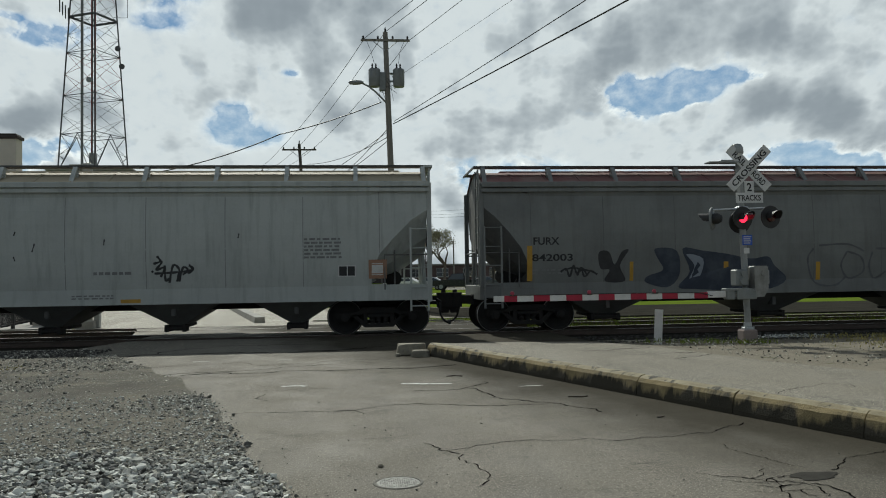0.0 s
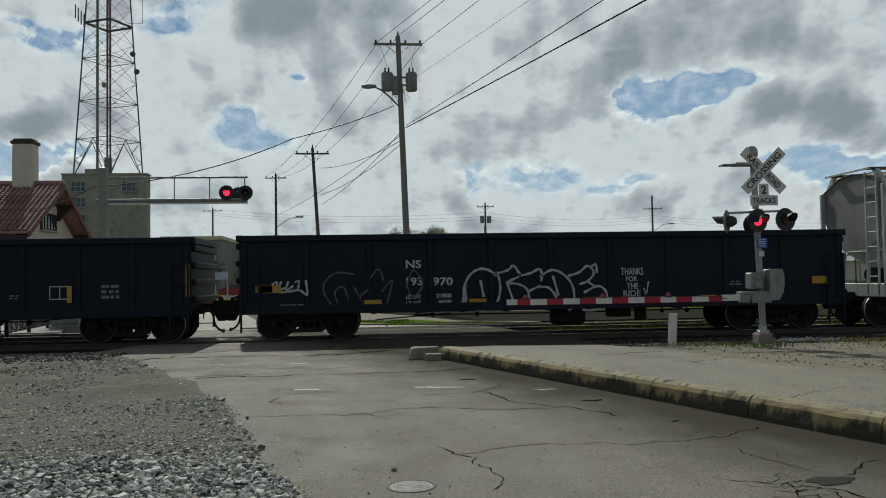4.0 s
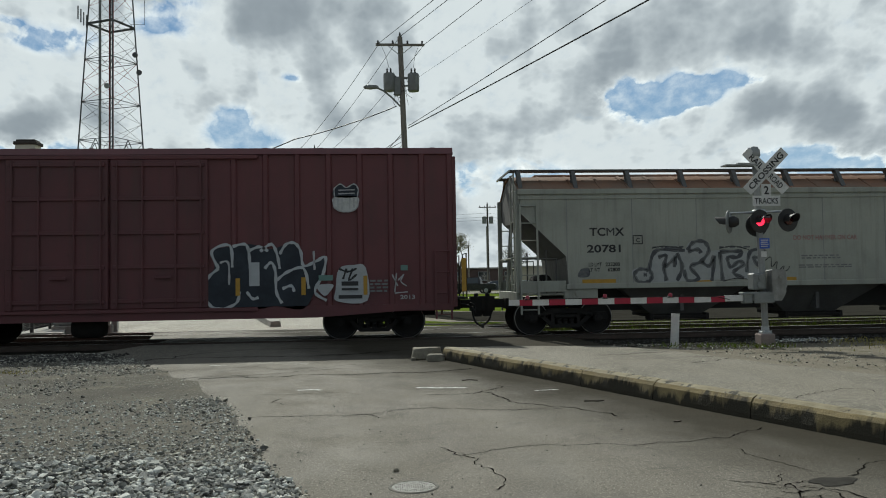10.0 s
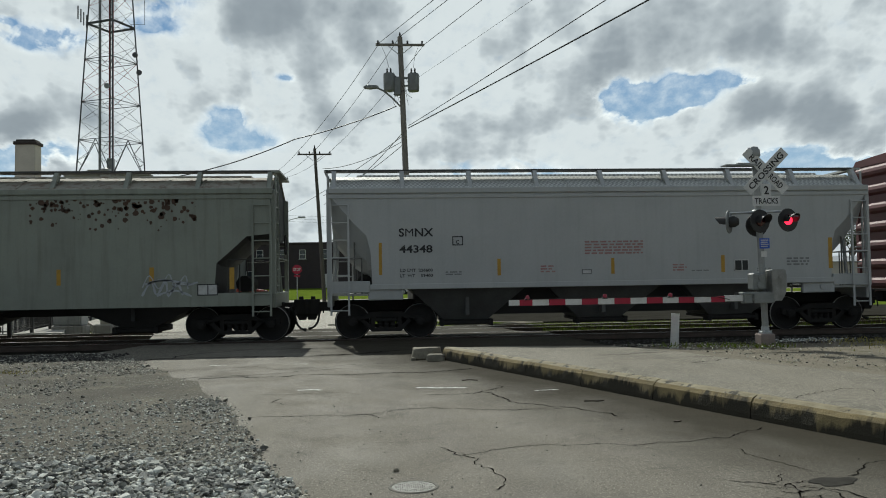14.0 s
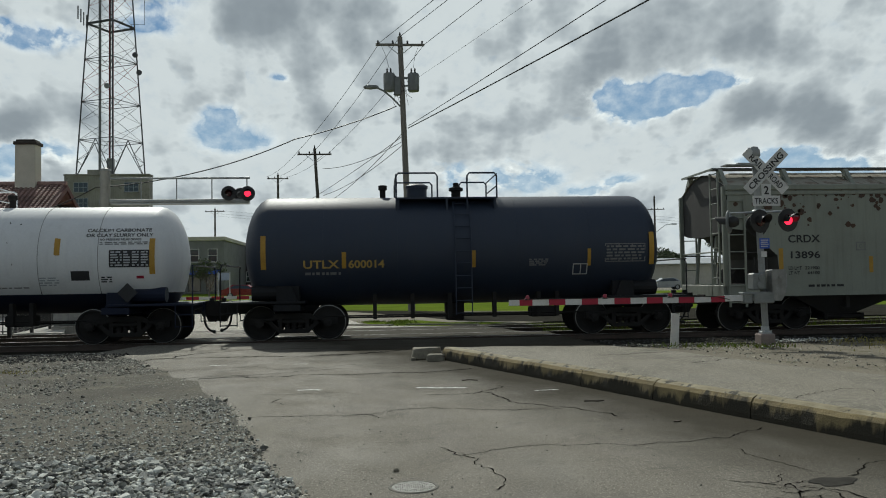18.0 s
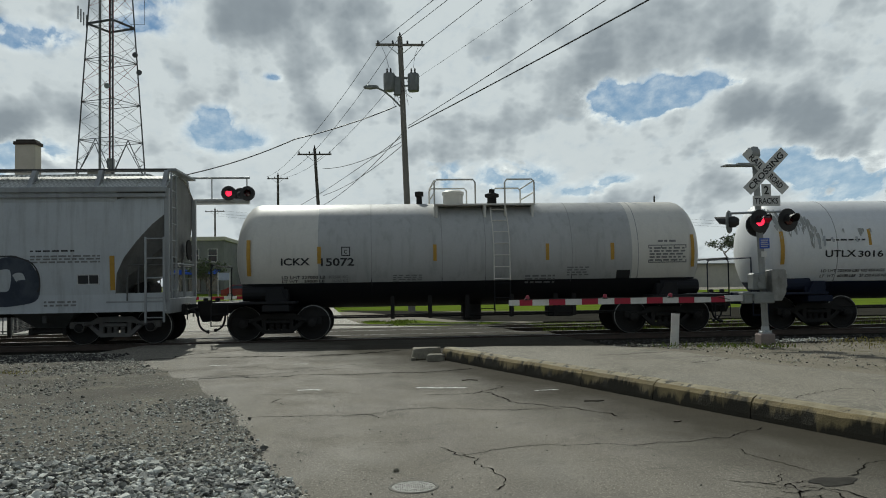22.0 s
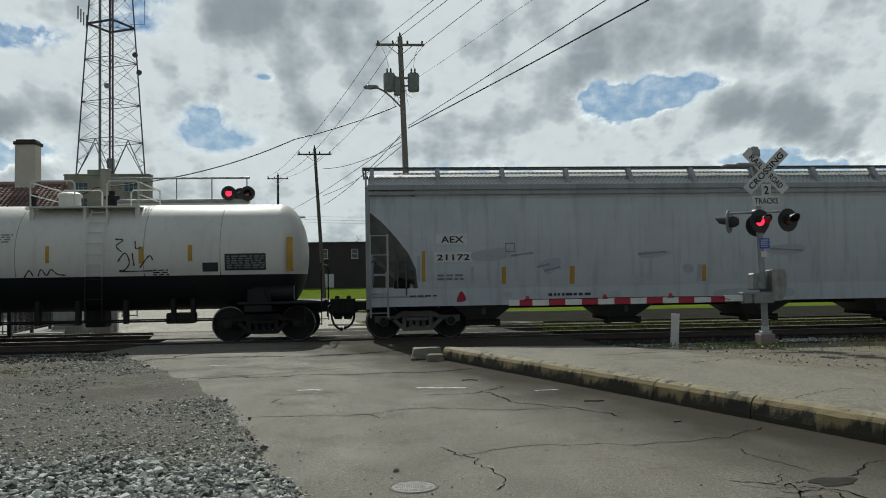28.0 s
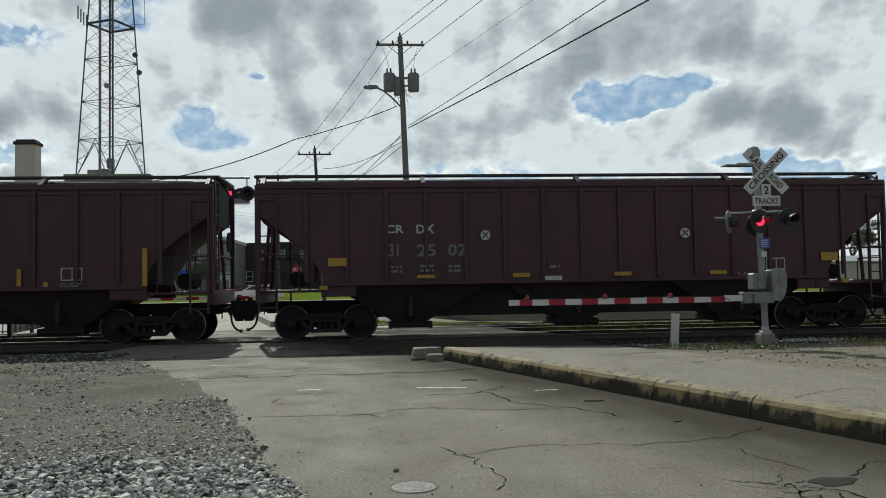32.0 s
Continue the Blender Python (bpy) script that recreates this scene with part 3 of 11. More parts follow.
    if boards:
        for s in (-1, 1):
            k = Kit()
            k.box(-half - 0.12, half + 0.12, s * 0.86 - 0.22, s * 0.86 + 0.22, zt - 0.012, zt + 0.012)
            k.box(-half - 0.12, half + 0.12, s * 1.07 - 0.012, s * 1.07 + 0.012, zt - 0.022, zt + 0.022)
            part("running_board", k, board_m or BOARD, c, "grating walkway")
            me = None
            for i in range(posts + 1):
                x = -half + 0.12 + i * (2 * half - 0.24) / posts
                if me is None:
                    kk = Kit()
                    kk.prism([(s * 1.40, ze + 0.10), (s * 1.46, ze + 0.06), (s * 1.10, zt - 0.02), (s * 0.9, zt - 0.03)], 0, -0.055, 0.055)
                    kk.box(-0.055, 0.055, min(s * 1.02, s * 1.1), max(s * 1.02, s * 1.1), ze + 0.15, zt - 0.03)
                    me = kk.mesh("bracket", strut_m or trim_m)
                part("bracket", me, None, c, at=pose(x, 0, 0))
        for s in (-1, 1):
            part("end_walkway", Kit().box(min(s * half - 0.1, s * (half + 0.14)), max(s * half - 0.1, s * (half + 0.14)), -1.1, 1.1, zt - 0.04, zt + 0.01), trim_m, c)
    # side sill
    if sill:
        for s in (-1, 1):
            k = Kit()
            o = s * (W - bulge - 0.002)
            k.box(-half + 0.02, half - 0.02, min(o, o - s * 0.08), max(o, o - s * 0.08), sill[0], sill[1])
            k.box(-half + 0.02, half - 0.02, min(o + s * 0.012, o - s * 0.1), max(o + s * 0.012, o - s * 0.1), sill[0] - 0.03, sill[0] + 0.015)
            part("side_sill", k, body_m, c)
    else:
        for s in (-1, 1):
            k = Kit()
            k.box(-half + cut[-1][0], half - cut[-1][0], s * 1.57 - 0.05, s * 1.57 + 0.045, zb - 0.09, zb + 0.05, 0.01)
            part("side_sill", k, trim_m, c)
            for e in (-1, 1):
                kk = Kit()
                xa, xb = sorted((e * (half - cut[-1][0] + 0.05), e * (half - cut[-1][0] - 0.85)))
                kk.box(xa, xb, s * 1.5 - 0.06, s * 1.5 + 0.08, zb - 0.36, zb - 0.02, 0.02)
                kk.rod((e * (half - cut[-1][0] - 0.3), s * 1.58, zb - 0.2), (e * (half - cut[-1][0] - 0.3), s * 1.6, zb - 0.2), 0.07, 12)
                part("jacking_pad", kk, trim_m, c)
            if not ribs:
                for e in (-1, 1):
                    xa, xb = sorted((e * half, e * (half - cut[-1][0])))
                    part("end_sill", Kit().box(xa, xb, s * 1.52 - 0.05, s * 1.52 + 0.04, zb - 0.16, zb + 0.14, 0.015), body_m, c)
    # stiffening ribs of the side
    if ribs:
        for s in (-1, 1):
            me = None
            x_in = half - cut[-1][0] * 0.75
            for i in range(ribs):
                x = -x_in + 2 * x_in * i / (ribs - 1)
                if me is None:
                    me = Kit().box(-0.05, 0.05, min(s * 1.59, s * 1.67), max(s * 1.59, s * 1.625), zb + 0.02, ze - 0.1, 0.01).mesh("rib", body_m)
                part("rib", me, None, c, at=pose(x, 0, 0))
    for i in range(panels):
        x = -half + 1.3 + (2 * half - 2.6) * i / (panels - 1)
        k = Kit()
        d, zlow = half - 0.06 - abs(x), zb
        for (d0, z0), (d1, z1) in zip(cut, cut[1:]):
            if d0 <= d <= d1:
                zlow = z0 + (z1 - z0) * (d - d0) / (d1 - d0) + 0.03
        hs = [zlow + (ze - 0.2 - zlow) * j / 6 for j in range(7)]
        k.loft([[(x + e * 0.011, side(h) - 0.002, h) for h in hs] + [(x + e * 0.011, side(h) + 0.01, h) for h in hs[::-1]] for e in (-1, 1)])
        part("panel_seam", k, seam_m or body_m, c)
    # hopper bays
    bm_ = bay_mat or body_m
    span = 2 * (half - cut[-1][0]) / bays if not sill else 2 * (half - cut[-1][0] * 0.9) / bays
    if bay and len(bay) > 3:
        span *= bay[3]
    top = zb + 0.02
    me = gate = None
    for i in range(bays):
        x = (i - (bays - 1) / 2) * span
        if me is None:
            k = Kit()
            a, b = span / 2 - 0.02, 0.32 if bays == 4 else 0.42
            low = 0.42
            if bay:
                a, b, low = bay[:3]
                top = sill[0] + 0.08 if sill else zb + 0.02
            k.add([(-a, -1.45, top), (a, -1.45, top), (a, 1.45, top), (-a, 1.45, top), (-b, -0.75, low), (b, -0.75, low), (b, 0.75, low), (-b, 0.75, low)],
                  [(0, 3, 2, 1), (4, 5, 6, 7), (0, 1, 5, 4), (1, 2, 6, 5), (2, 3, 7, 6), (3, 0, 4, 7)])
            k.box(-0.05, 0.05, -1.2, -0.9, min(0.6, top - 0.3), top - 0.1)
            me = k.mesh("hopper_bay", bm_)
            g = Kit()
            b += 0.03 if bay else 0.08
            g.box(-b, b, -0.85, 0.85, low - (0.08 if bay else 0.15), low + 0.01, 0.02)
            g.rod((-b - 0.08, -0.95, low - 0.08), (b + 0.08, -0.95, low - 0.08), 0.05, 8)
            for e in (-1, 1):
                g.box(e * (b + 0.03) - 0.05, e * (b + 0.03) + 0.05, -1.0, -0.6, low - 0.16, low + 0.02, 0.01)
            gate = g.mesh("outlet_gate", STEELDARK)
        q = part("hopper_bay", me, None, c, at=pose(x, 0, 0))
        part("outlet_gate", gate, None, q)
    part("centre_sill", Kit().box(-length / 2 + 0.8, length / 2 - 0.8, -0.22, 0.22, 0.72, 1.02, 0.02), STEELDARK, c)
    # ends
    deck = (sill[0] + 0.25) if sill else zb - 0.18
    for e in (-1, 1):
        xa, xb = sorted((e * half, e * (half - cut[-1][0] - 0.3)))
        k = Kit()
        k.box(xa, xb, -1.5, 1.5, deck - 0.06, deck, 0.01)
        k.box(e * half - 0.06, e * half + 0.06, -1.5, 1.5, deck - 0.34, deck + 0.04, 0.015)
        part("end_platform", k, trim_m, c)
        for s in (-1, 1):
            k = Kit().box(e * half - 0.06, e * half + 0.06, s * 1.52 - 0.05, s * 1.52 + 0.05, deck, ze + 0.02, 0.01)
            part("corner_post", k, trim_m, c)
            x0, x1 = sorted((e * (half - 0.05), e * (half - 0.5)))
            part("ladder", ladder(x0, x1, s * 1.645, deck - 0.55, ze - 0.35 if not bulge else deck + 1.6), trim_m, c)
            k = Kit()
            k.rod((e * (half - cut[-1][0] * 0.62), s * 1.35, deck), (e * (half - cut[-1][0] * 0.62), s * 1.35, cut[0][1] - (cut[0][1] - zb) * 0.5), 0.022, 6)
            k.line([(e * half, s * 1.55, deck + 0.9), (e * (half - cut[-1][0] * 0.8), s * 1.55, deck + 0.9), (e * (half - cut[-1][0] * 0.8), s * 1.55, deck)], 0.02, 5)
            part("handrail", k, bay_mat or trim_m, c)
        part("end_ladder", Kit().bm(_turned(ladder(-0.25, 0.25, 0, deck - 0.3, zt - 0.1), e * (half + 0.04), -1.0)), trim_m, c)
        k = Kit()
        for q in (-0.6, 0.6):
            k.rod((e * (half - 0.05), q, deck), (e * (half - 0.2), q, cut[0][1] + 0.1), 0.05, 6)
        k.rod((e * half, -1.5, deck + 0.95), (e * half, 1.5, deck + 0.95), 0.022, 5)
        part("end_brace", k, trim_m, c)
        k = Kit().rod((e * (half - 0.9), -0.5, deck + 0.28), (e * (half - 0.9), 0.6, deck + 0.28), 0.22, 12)
        part("brake_cylinder" if e > 0 else "air_reservoir", k, STEELDARK, c)
    k = Kit()
    k.lathe([(0.25, -0.02), (0.28, -0.02), (0.28, 0.02), (0.25, 0.02)], 18, 0, (half + 0.1, 0.4, deck + 1.35))
    for i in range(4):
        k.rod((half + 0.1, 0.4, deck + 1.35), (half + 0.1, 0.4 + 0.26 * cos(i * pi / 2), deck + 1.35 + 0.26 * sin(i * pi / 2)), 0.015, 5)
    part("brake_wheel", k, STEELDARK, c)
    return c, side


def _turned(kit, x, y):
    """The kit, drawn along x, turned to stand across the car at x, centred on y."""
    b = bmesh.new()
    vs = [b.verts.new((x + q[1], y + q[0], q[2])) for q in kit.v]
    for f in kit.f:
        b.faces.new([vs[i] for i in f])
    return b


def gondola(name, middle, length, label, body_m, half, trucks, z0, z1, ribs):
    c = car(name, middle, length, trucks, label, "freight car")
    for s in (-1, 1):
        part("side_wall", Kit().box(-half, half, min(s * 1.44, s * 1.5), max(s * 1.44, s * 1.5), z0 + 0.1, z1), body_m, c)
    for e in (-1, 1):
        part("end_wall", Kit().box(min(e * half, e * (half - 0.08)), max(e * half, e * (half - 0.08)), -1.44, 1.44, z0 + 0.1, z1), body_m, c)
    part("floor", Kit().box(-half + 0.08, half - 0.08, -1.44, 1.44, z0 + 0.12, z0 + 0.3), body_m, c)
    for s in (-1, 1):
        part("top_chord", Kit().box(-half - 0.02, half + 0.02, s * 1.5 - 0.1, s * 1.5 + 0.11, z1 - 0.14, z1 + 0.02, 0.02), body_m, c)
        k = Kit()
        dip = 0.0
        k.prism([(-half, z0 + 0.22), (-half, z0), (-trucks - 0.9, z0), (-trucks + 1.4, z0 - dip), (trucks - 1.4, z0 - dip), (trucks + 0.9, z0), (half, z0), (half, z0 + 0.22)], 1, s * 1.50 - 0.06, s * 1.50 + 0.045)
        part("side_sill", k, body_m, c)
        me = None
        for i in range(ribs):
            x = -half + 0.12 + (2 * half - 0.24) * i / (ribs - 1)
            if me is None:
                me = Kit().prism([(-0.10, s * 1.49), (-0.06, s * 1.55), (0.06, s * 1.55), (0.10, s * 1.49)], 2, z0 + 0.21, z1 - 0.1).mesh("side_post", body_m)
            part("side_post", me, None, c, at=pose(x, 0, 0))
    for e in (-1, 1):
        for i in range(4):
            z = z0 + 0.35 + i * (z1 - z0 - 0.5) / 3.4
            part("end_rib", Kit().box(min(e * half, e * (half + 0.1)), max(e * half, e * (half + 0.1)), -1.45, 1.45, z, z + 0.16, 0.03), body_m, c)
        part("end_chord", Kit().box(e * half - 0.08, e * half + 0.1, -1.55, 1.55, z1 - 0.14, z1 + 0.03, 0.02), body_m, c)
        for s in (-1, 1):
            x0, x1 = sorted((e * (half - 0.06), e * (half - 0.5)))
            part("ladder", ladder(x0, x1, s * 1.62, z0 - 0.45, z0 + 1.35), body_m, c)
    k = Kit()
    k.box(-half + 0.5, half - 0.5, -0.25, 0.25, z0 - 0.06, z0 + 0.12)
    for i in range(9):
        x = -half + 3.4 + i * (2 * half - 6.8) / 8
        k.box(x - 0.06, x + 0.06, -1.45, 1.45, z0 - 0.04, z0 + 0.1)
    part("underframe", k, STEELDARK, c)
    part("air_reservoir", Kit().lathe([(0.0, -0.5), (0.2, -0.45), (0.25, -0.3), (0.25, 0.3), (0.2, 0.45), (0.0, 0.5)], 14, 0, (0.6, -0.75, z0 - 0.22)), STEELDARK, c, smooth=True)
    k = Kit()
    k.line([(-3.6, -0.9, z0 - 0.10), (0.2, -0.9, z0 - 0.12), (4.4, -0.9, z0 - 0.08)], 0.02, 5)
    k.line([(-4.6, -0.7, z0 - 0.22), (-2.6, -0.8, z0 - 0.08)], 0.018, 5)
    k.box(1.7, 2.3, -1.0, -0.6, z0 - 0.26, z0 - 0.02, 0.02)
    k.box(2.45, 2.7, -1.1, -0.8, z0 - 0.36, z0, 0.015)
    for x in (-3.1, -1.9, 3.2, 3.9):
        k.rod((x, -0.9, z0 + 0.02), (x, -0.9, z0 - 0.18), 0.022, 6)
        k.box(x - 0.05, x + 0.05, -0.95, -0.85, z0 - 0.16, z0 - 0.06)
    part("brake_rigging", k, STEELDARK, c)
    return c, (lambda z: -1.5)


def boxcar(name, middle, length, label, body_m, door_m, half, trucks, z0, z1):
    c = car(name, middle, length, trucks, label, "freight car")
    trucks = trucks if isinstance(trucks, float) else sum(trucks) / 2
    k = Kit().box(-half, half, -1.55, 1.55, z0 + 0.12, z1 - 0.18)
    part("body", k, body_m, c)
    k = Kit()
    k.prism([(-1.62, z1 - 0.24), (-1.45, z1 - 0.06), (0, z1), (1.45, z1 - 0.06), (1.62, z1 - 0.24), (1.55, z1 - 0.26), (-1.55, z1 - 0.26)], 0, -half - 0.03, half + 0.03)
    part("roof", k, body_m, c)
    me = None
    for i in range(11):
        if me is None:
            me = Kit().prism([(-1.45, z1 - 0.05), (0, z1 + 0.02), (1.45, z1 - 0.05), (1.45, z1 - 0.1), (-1.45, z1 - 0.1)], 0, -0.06, 0.06).mesh("roof_rib", body_m)
        part("roof_rib", me, None, c, at=pose(-half + 0.5 + i * (2 * half - 1) / 10, 0, 0))
    for s in (-1, 1):
        part("side_sill", Kit().prism([(-half, z0 + 0.3), (-half, z0 + 0.14), (-trucks - 1.0, z0 + 0.14), (-trucks + 1.3, z0), (trucks - 1.3, z0), (trucks + 1.0, z0 + 0.14), (half, z0 + 0.14), (half, z0 + 0.3)], 1, s * 1.56 - 0.05, s * 1.56 + 0.05), body_m, c)
        me = None
        xs = [-half + 0.07, -half + 0.95, -half + 1.8, -half + 2.7, -half + 3.55, half - 0.07, half - 0.8, half - 1.6, half - 2.4, half - 3.2, half - 4.0, half - 4.8, half - 5.6]
        for x in xs:
            if me is None:
                me = Kit().prism([(-0.09, s * 1.545), (-0.05, s * 1.605), (0.05, s * 1.605), (0.09, s * 1.545)], 2, z0 + 0.28, z1 - 0.24).mesh("side_post", body_m)
            part("side_post", me, None, c, at=pose(x, 0, 0))
        # two plug doors
        for d0, d1 in ((-half + 4.25, -half + 6.75), (-half + 6.8, -half + 9.2)):
            k = Kit().box(d0, d1, min(s * 1.56, s * 1.64), max(s * 1.56, s * 1.64), z0 + 0.3, z1 - 0.36, 0.02)
            d = part("door", k, door_m, c, "brown sliding door")
            kk = Kit()
            for j in range(5):
                z = z0 + 0.5 + j * (z1 - z0 - 1.0) / 4
                kk.box(d0 + 0.08, d1 - 0.08, s * 1.66 - 0.03, s * 1.66 + 0.03, z - 0.05, z + 0.05, 0.01)
            part("door_rib", kk, door_m, d)
            kk = Kit()
            for f in (0.07, 0.33, 0.67, 0.93):
                x = d0 + f * (d1 - d0)
                kk.rod((x, s * 1.69, z0 + 0.32), (x, s * 1.69, z1 - 0.4), 0.025, 6)
            part("lock_rod", kk, door_m, d)
            part("door_handle", Kit().box(d0 + 1.1, d0 + 1.5, s * 1.7 - 0.03, s * 1.7 + 0.03, z0 + 1.05, z0 + 1.12, 0.01), door_m, d)
        part("door_track", Kit().box(-half + 3.9, half - 5.0, s * 1.62 - 0.06, s * 1.62 + 0.06, z0 + 0.2, z0 + 0.29, 0.01), body_m, c)
        part("door_header", Kit().box(-half + 3.9, half - 5.0, s * 1.60 - 0.05, s * 1.60 + 0.06, z1 - 0.36, z1 - 0.26, 0.01), body_m, c)
        for e in (-1, 1):
            x0, x1 = sorted((e * (half - 0.06), e * (half - 0.46)))
            part("ladder", ladder(x0, x1, s * 1.64, z0 - 0.1, z0 + 1.7, 0.38, 0.012), body_m, c)
    for e in (-1, 1):
        for i in range(7):
            z = z0 + 0.45 + i * (z1 - z0 - 0.75) / 6.6
            k = Kit().prism([(e * (half - 0.01), z), (e * (half + 0.10), z + 0.08), (e * (half + 0.12), z + 0.17), (e * (half + 0.10), z + 0.26), (e * (half - 0.01), z + 0.36)], 1, -1.4, 1.4)
            part("end_corrugation", k, body_m, c)
        part("end_post", Kit().box(e * half - 0.04, e * half + 0.1, -1.56, -1.4, z0 + 0.2, z1 - 0.3, 0.02), body_m, c)
        part("end_post", Kit().box(e * half - 0.04, e * half + 0.1, 1.4, 1.56, z0 + 0.2, z1 - 0.3, 0.02), body_m, c)
        k = Kit()
        k.box(e * (half + 0.25) - 0.14, e * (half + 0.25) + 0.14, -1.4, 1.4, z0 + 0.4, z0 + 0.45)
        k.line([(e * (half + 0.36), -1.4, z0 + 0.45), (e * (half + 0.36), -1.4, z0 + 1.6), (e * (half + 0.36), -0.5, z0 + 1.6), (e * (half + 0.36), -0.5, z0 + 0.45)], 0.018, 5)
        k.line([(e * (half + 0.36), 1.4, z0 + 0.45), (e * (half + 0.36), 1.4, z0 + 1.6), (e * (half + 0.36), 0.5, z0 + 1.6), (e * (half + 0.36), 0.5, z0 + 0.45)], 0.018, 5)
        part("end_platform", k, STEELDARK, c)
    k = Kit()
    k.box(-half + 0.4, half - 0.4, -0.25, 0.25, z0 - 0.05, z0 + 0.14)
    for i in range(8):
        x = -half + 3.6 + i * (2 * half - 7.2) / 7
        k.box(x - 0.06, x + 0.06, -1.5, 1.5, z0, z0 + 0.14)
    part("underframe", k, STEELDARK, c)
    part("air_reservoir", Kit().lathe([(0.0, -0.45), (0.22, -0.4), (0.27, -0.25), (0.27, 0.25), (0.22, 0.4), (0.0, 0.45)], 14, 0, (-1.7, -0.8, z0 - 0.18)), STEELDARK, c, smooth=True)
    return c, (lambda z: -1.55)


def tank_car(name, middle, length, label, shell_m, low_m, half, trucks, zc, R, dome_x, band=None, rail_m=None, flip=1, welds=None, film=None):
    """A tank car. band: height under which the shell is painted black; film: a stretch in a greyer coat."""
    c = car(name, middle, length, trucks, label, "tank car")
    trucks = trucks if isinstance(trucks, float) else sum(trucks) / 2
    rail_m = rail_m or shell_m
    n, rings = 40, []
    prof = []
    for i in range(9):
        a = i / 8 * pi / 2
        prof.append((-half + 0.7 * (1 - cos(a)), R * sin(a) if i else 0.001))
    prof += [(-half * 0.5, R), (0, R), (half * 0.5, R)]
    prof += [(-x, r) for x, r in prof[8::-1]]
    for x, r in prof:
        rings.append([(x, r * sin(2 * pi * i / n), zc - r * cos(2 * pi * i / n)) for i in range(n)])
    k = Kit().loft(rings)
    shell = part("tank", k, shell_m, c, smooth=True)
    if band is not None:
        b = bmesh.new()
        b.from_mesh(shell.data)
        bmesh.ops.bisect_plane(b, geom=b.verts[:] + b.edges[:] + b.faces[:], plane_co=(0, 0, band), plane_no=(0, 0, 1))
        b.to_mesh(shell.data)
        b.free()
        shell.data.materials.append(low_m)
        for p in shell.data.polygons:
            if p.center.z < band:
                p.material_index = 1
    if film:
        b = bmesh.new()
        b.from_mesh(shell.data)
        for x in film[:2]:
            bmesh.ops.bisect_plane(b, geom=b.verts[:] + b.edges[:] + b.faces[:], plane_co=(x, 0, 0), plane_no=(1, 0, 0))
        b.to_mesh(shell.data)
        b.free()
        shell.data.materials.append(film[2])
        for p in shell.data.polygons:
            if film[0] < p.center.x < film[1] and p.center.z > band:
                p.material_index = 2
    for p in shell.data.polygons:
        p.use_smooth = True
    me = None
    for f in welds or (-0.62, -0.28, 0.28, 0.62):
        if me is None:
            k = Kit()
            rr = [[(x, r * sin(2 * pi * i / n), zc - r * cos(2 * pi * i / n)) for i in range(n)] for x, r in ((-0.011, R - 0.01), (-0.008, R + 0.004), (0.008, R + 0.004), (0.011, R - 0.01))]
            k.loft(rr, caps=False)
            me = k.mesh("weld_band", TANK_WELD if band else shell_m, True)
            if band is not None:
                me.materials.append(low_m)
                for p in me.polygons:
                    if p.center.z < band:
                        p.material_index = 1
        part("weld_band", me, None, c, at=pose(f * half, 0, 0))
    top = zc + R
    # fittings on top
    k = Kit()
    k.lathe([(0.28, top - 0.1), (0.28, top + 0.24), (0.31, top + 0.24), (0.31, top + 0.32), (0.22, top + 0.37), (0.0, top + 0.38)], 20, 2, (dome_x - 0.75 * flip, 0, 0))
    part("manway", k, rail_m, c, "round manway with a lid", smooth=True)
    k = Kit()
    k.lathe([(0.13, top - 0.05), (0.13, top + 0.16), (0.2, top + 0.18), (0.2, top + 0.26), (0.08, top + 0.3), (0.08, top + 0.4), (0.0, top + 0.42)], 14, 2, (dome_x + 0.35 * flip, 0, 0))
    part("relief_valve", k, STEELDARK, c, smooth=True)
    k = Kit()
    k.lathe([(0.08, top - 0.05), (0.08, top + 0.2), (0.12, top + 0.22), (0.12, top + 0.34), (0.0, top + 0.36)], 12, 2, (dome_x - 1.7 * flip, 0, 0))
    part("vent_valve", k, STEELDARK, c)
    k = Kit()
    for s in (-1, 1):
        k.box(dome_x - 1.35, dome_x + 1.35, s * 0.78 - 0.3, s * 0.78 + 0.3, top - 0.14, top - 0.1)
        for x in (-1.3, 0, 1.3):
            k.box(dome_x + x - 0.03, dome_x + x + 0.03, s * 0.95 - 0.1, s * 0.95 + 0.1, top - 0.62, top - 0.12)
    part("platform", k, rail_m, c)
    for s in (-1, 1):
        for a, b in ((-1.35, -0.25), (0.55, 1.35)):
            y = s * 1.05
            part("railing", Kit().line([(dome_x + a, y, top - 0.45), (dome_x + a, y, top + 0.47), (dome_x + a + 0.06, y, top + 0.55), (dome_x + b - 0.06, y, top + 0.55), (dome_x + b, y, top + 0.47), (dome_x + b, y, top - 0.12)], 0.024, 6), rail_m, c)
        for x in (-1.35, 1.35):
            for z in (0.52, 0.2):
                part("cross_rail", Kit().line([(dome_x + x, s * 1.05, top + z), (dome_x + x, 0, top + z)], 0.02, 6), rail_m, c)
        for z0, z1, steps, ladder_m in ((0.62, top - 0.2, 10, rail_m),) if band is None else ((0.62, band - 0.02, 3, low_m), (band, top - 0.2, 7, rail_m)):
            k = Kit()
            pts = []
            for i in range(9):
                z = z0 + (z1 - z0) * i / 8
                d = R if z < zc else sqrt(max(0.05, R * R - (z - zc) ** 2))
                pts.append((max(d, 0.9) + 0.075, z))
            for x in (0.16, 0.58):
                k.line([(dome_x + x * flip, s * y, z) for y, z in pts], 0.016, 5)
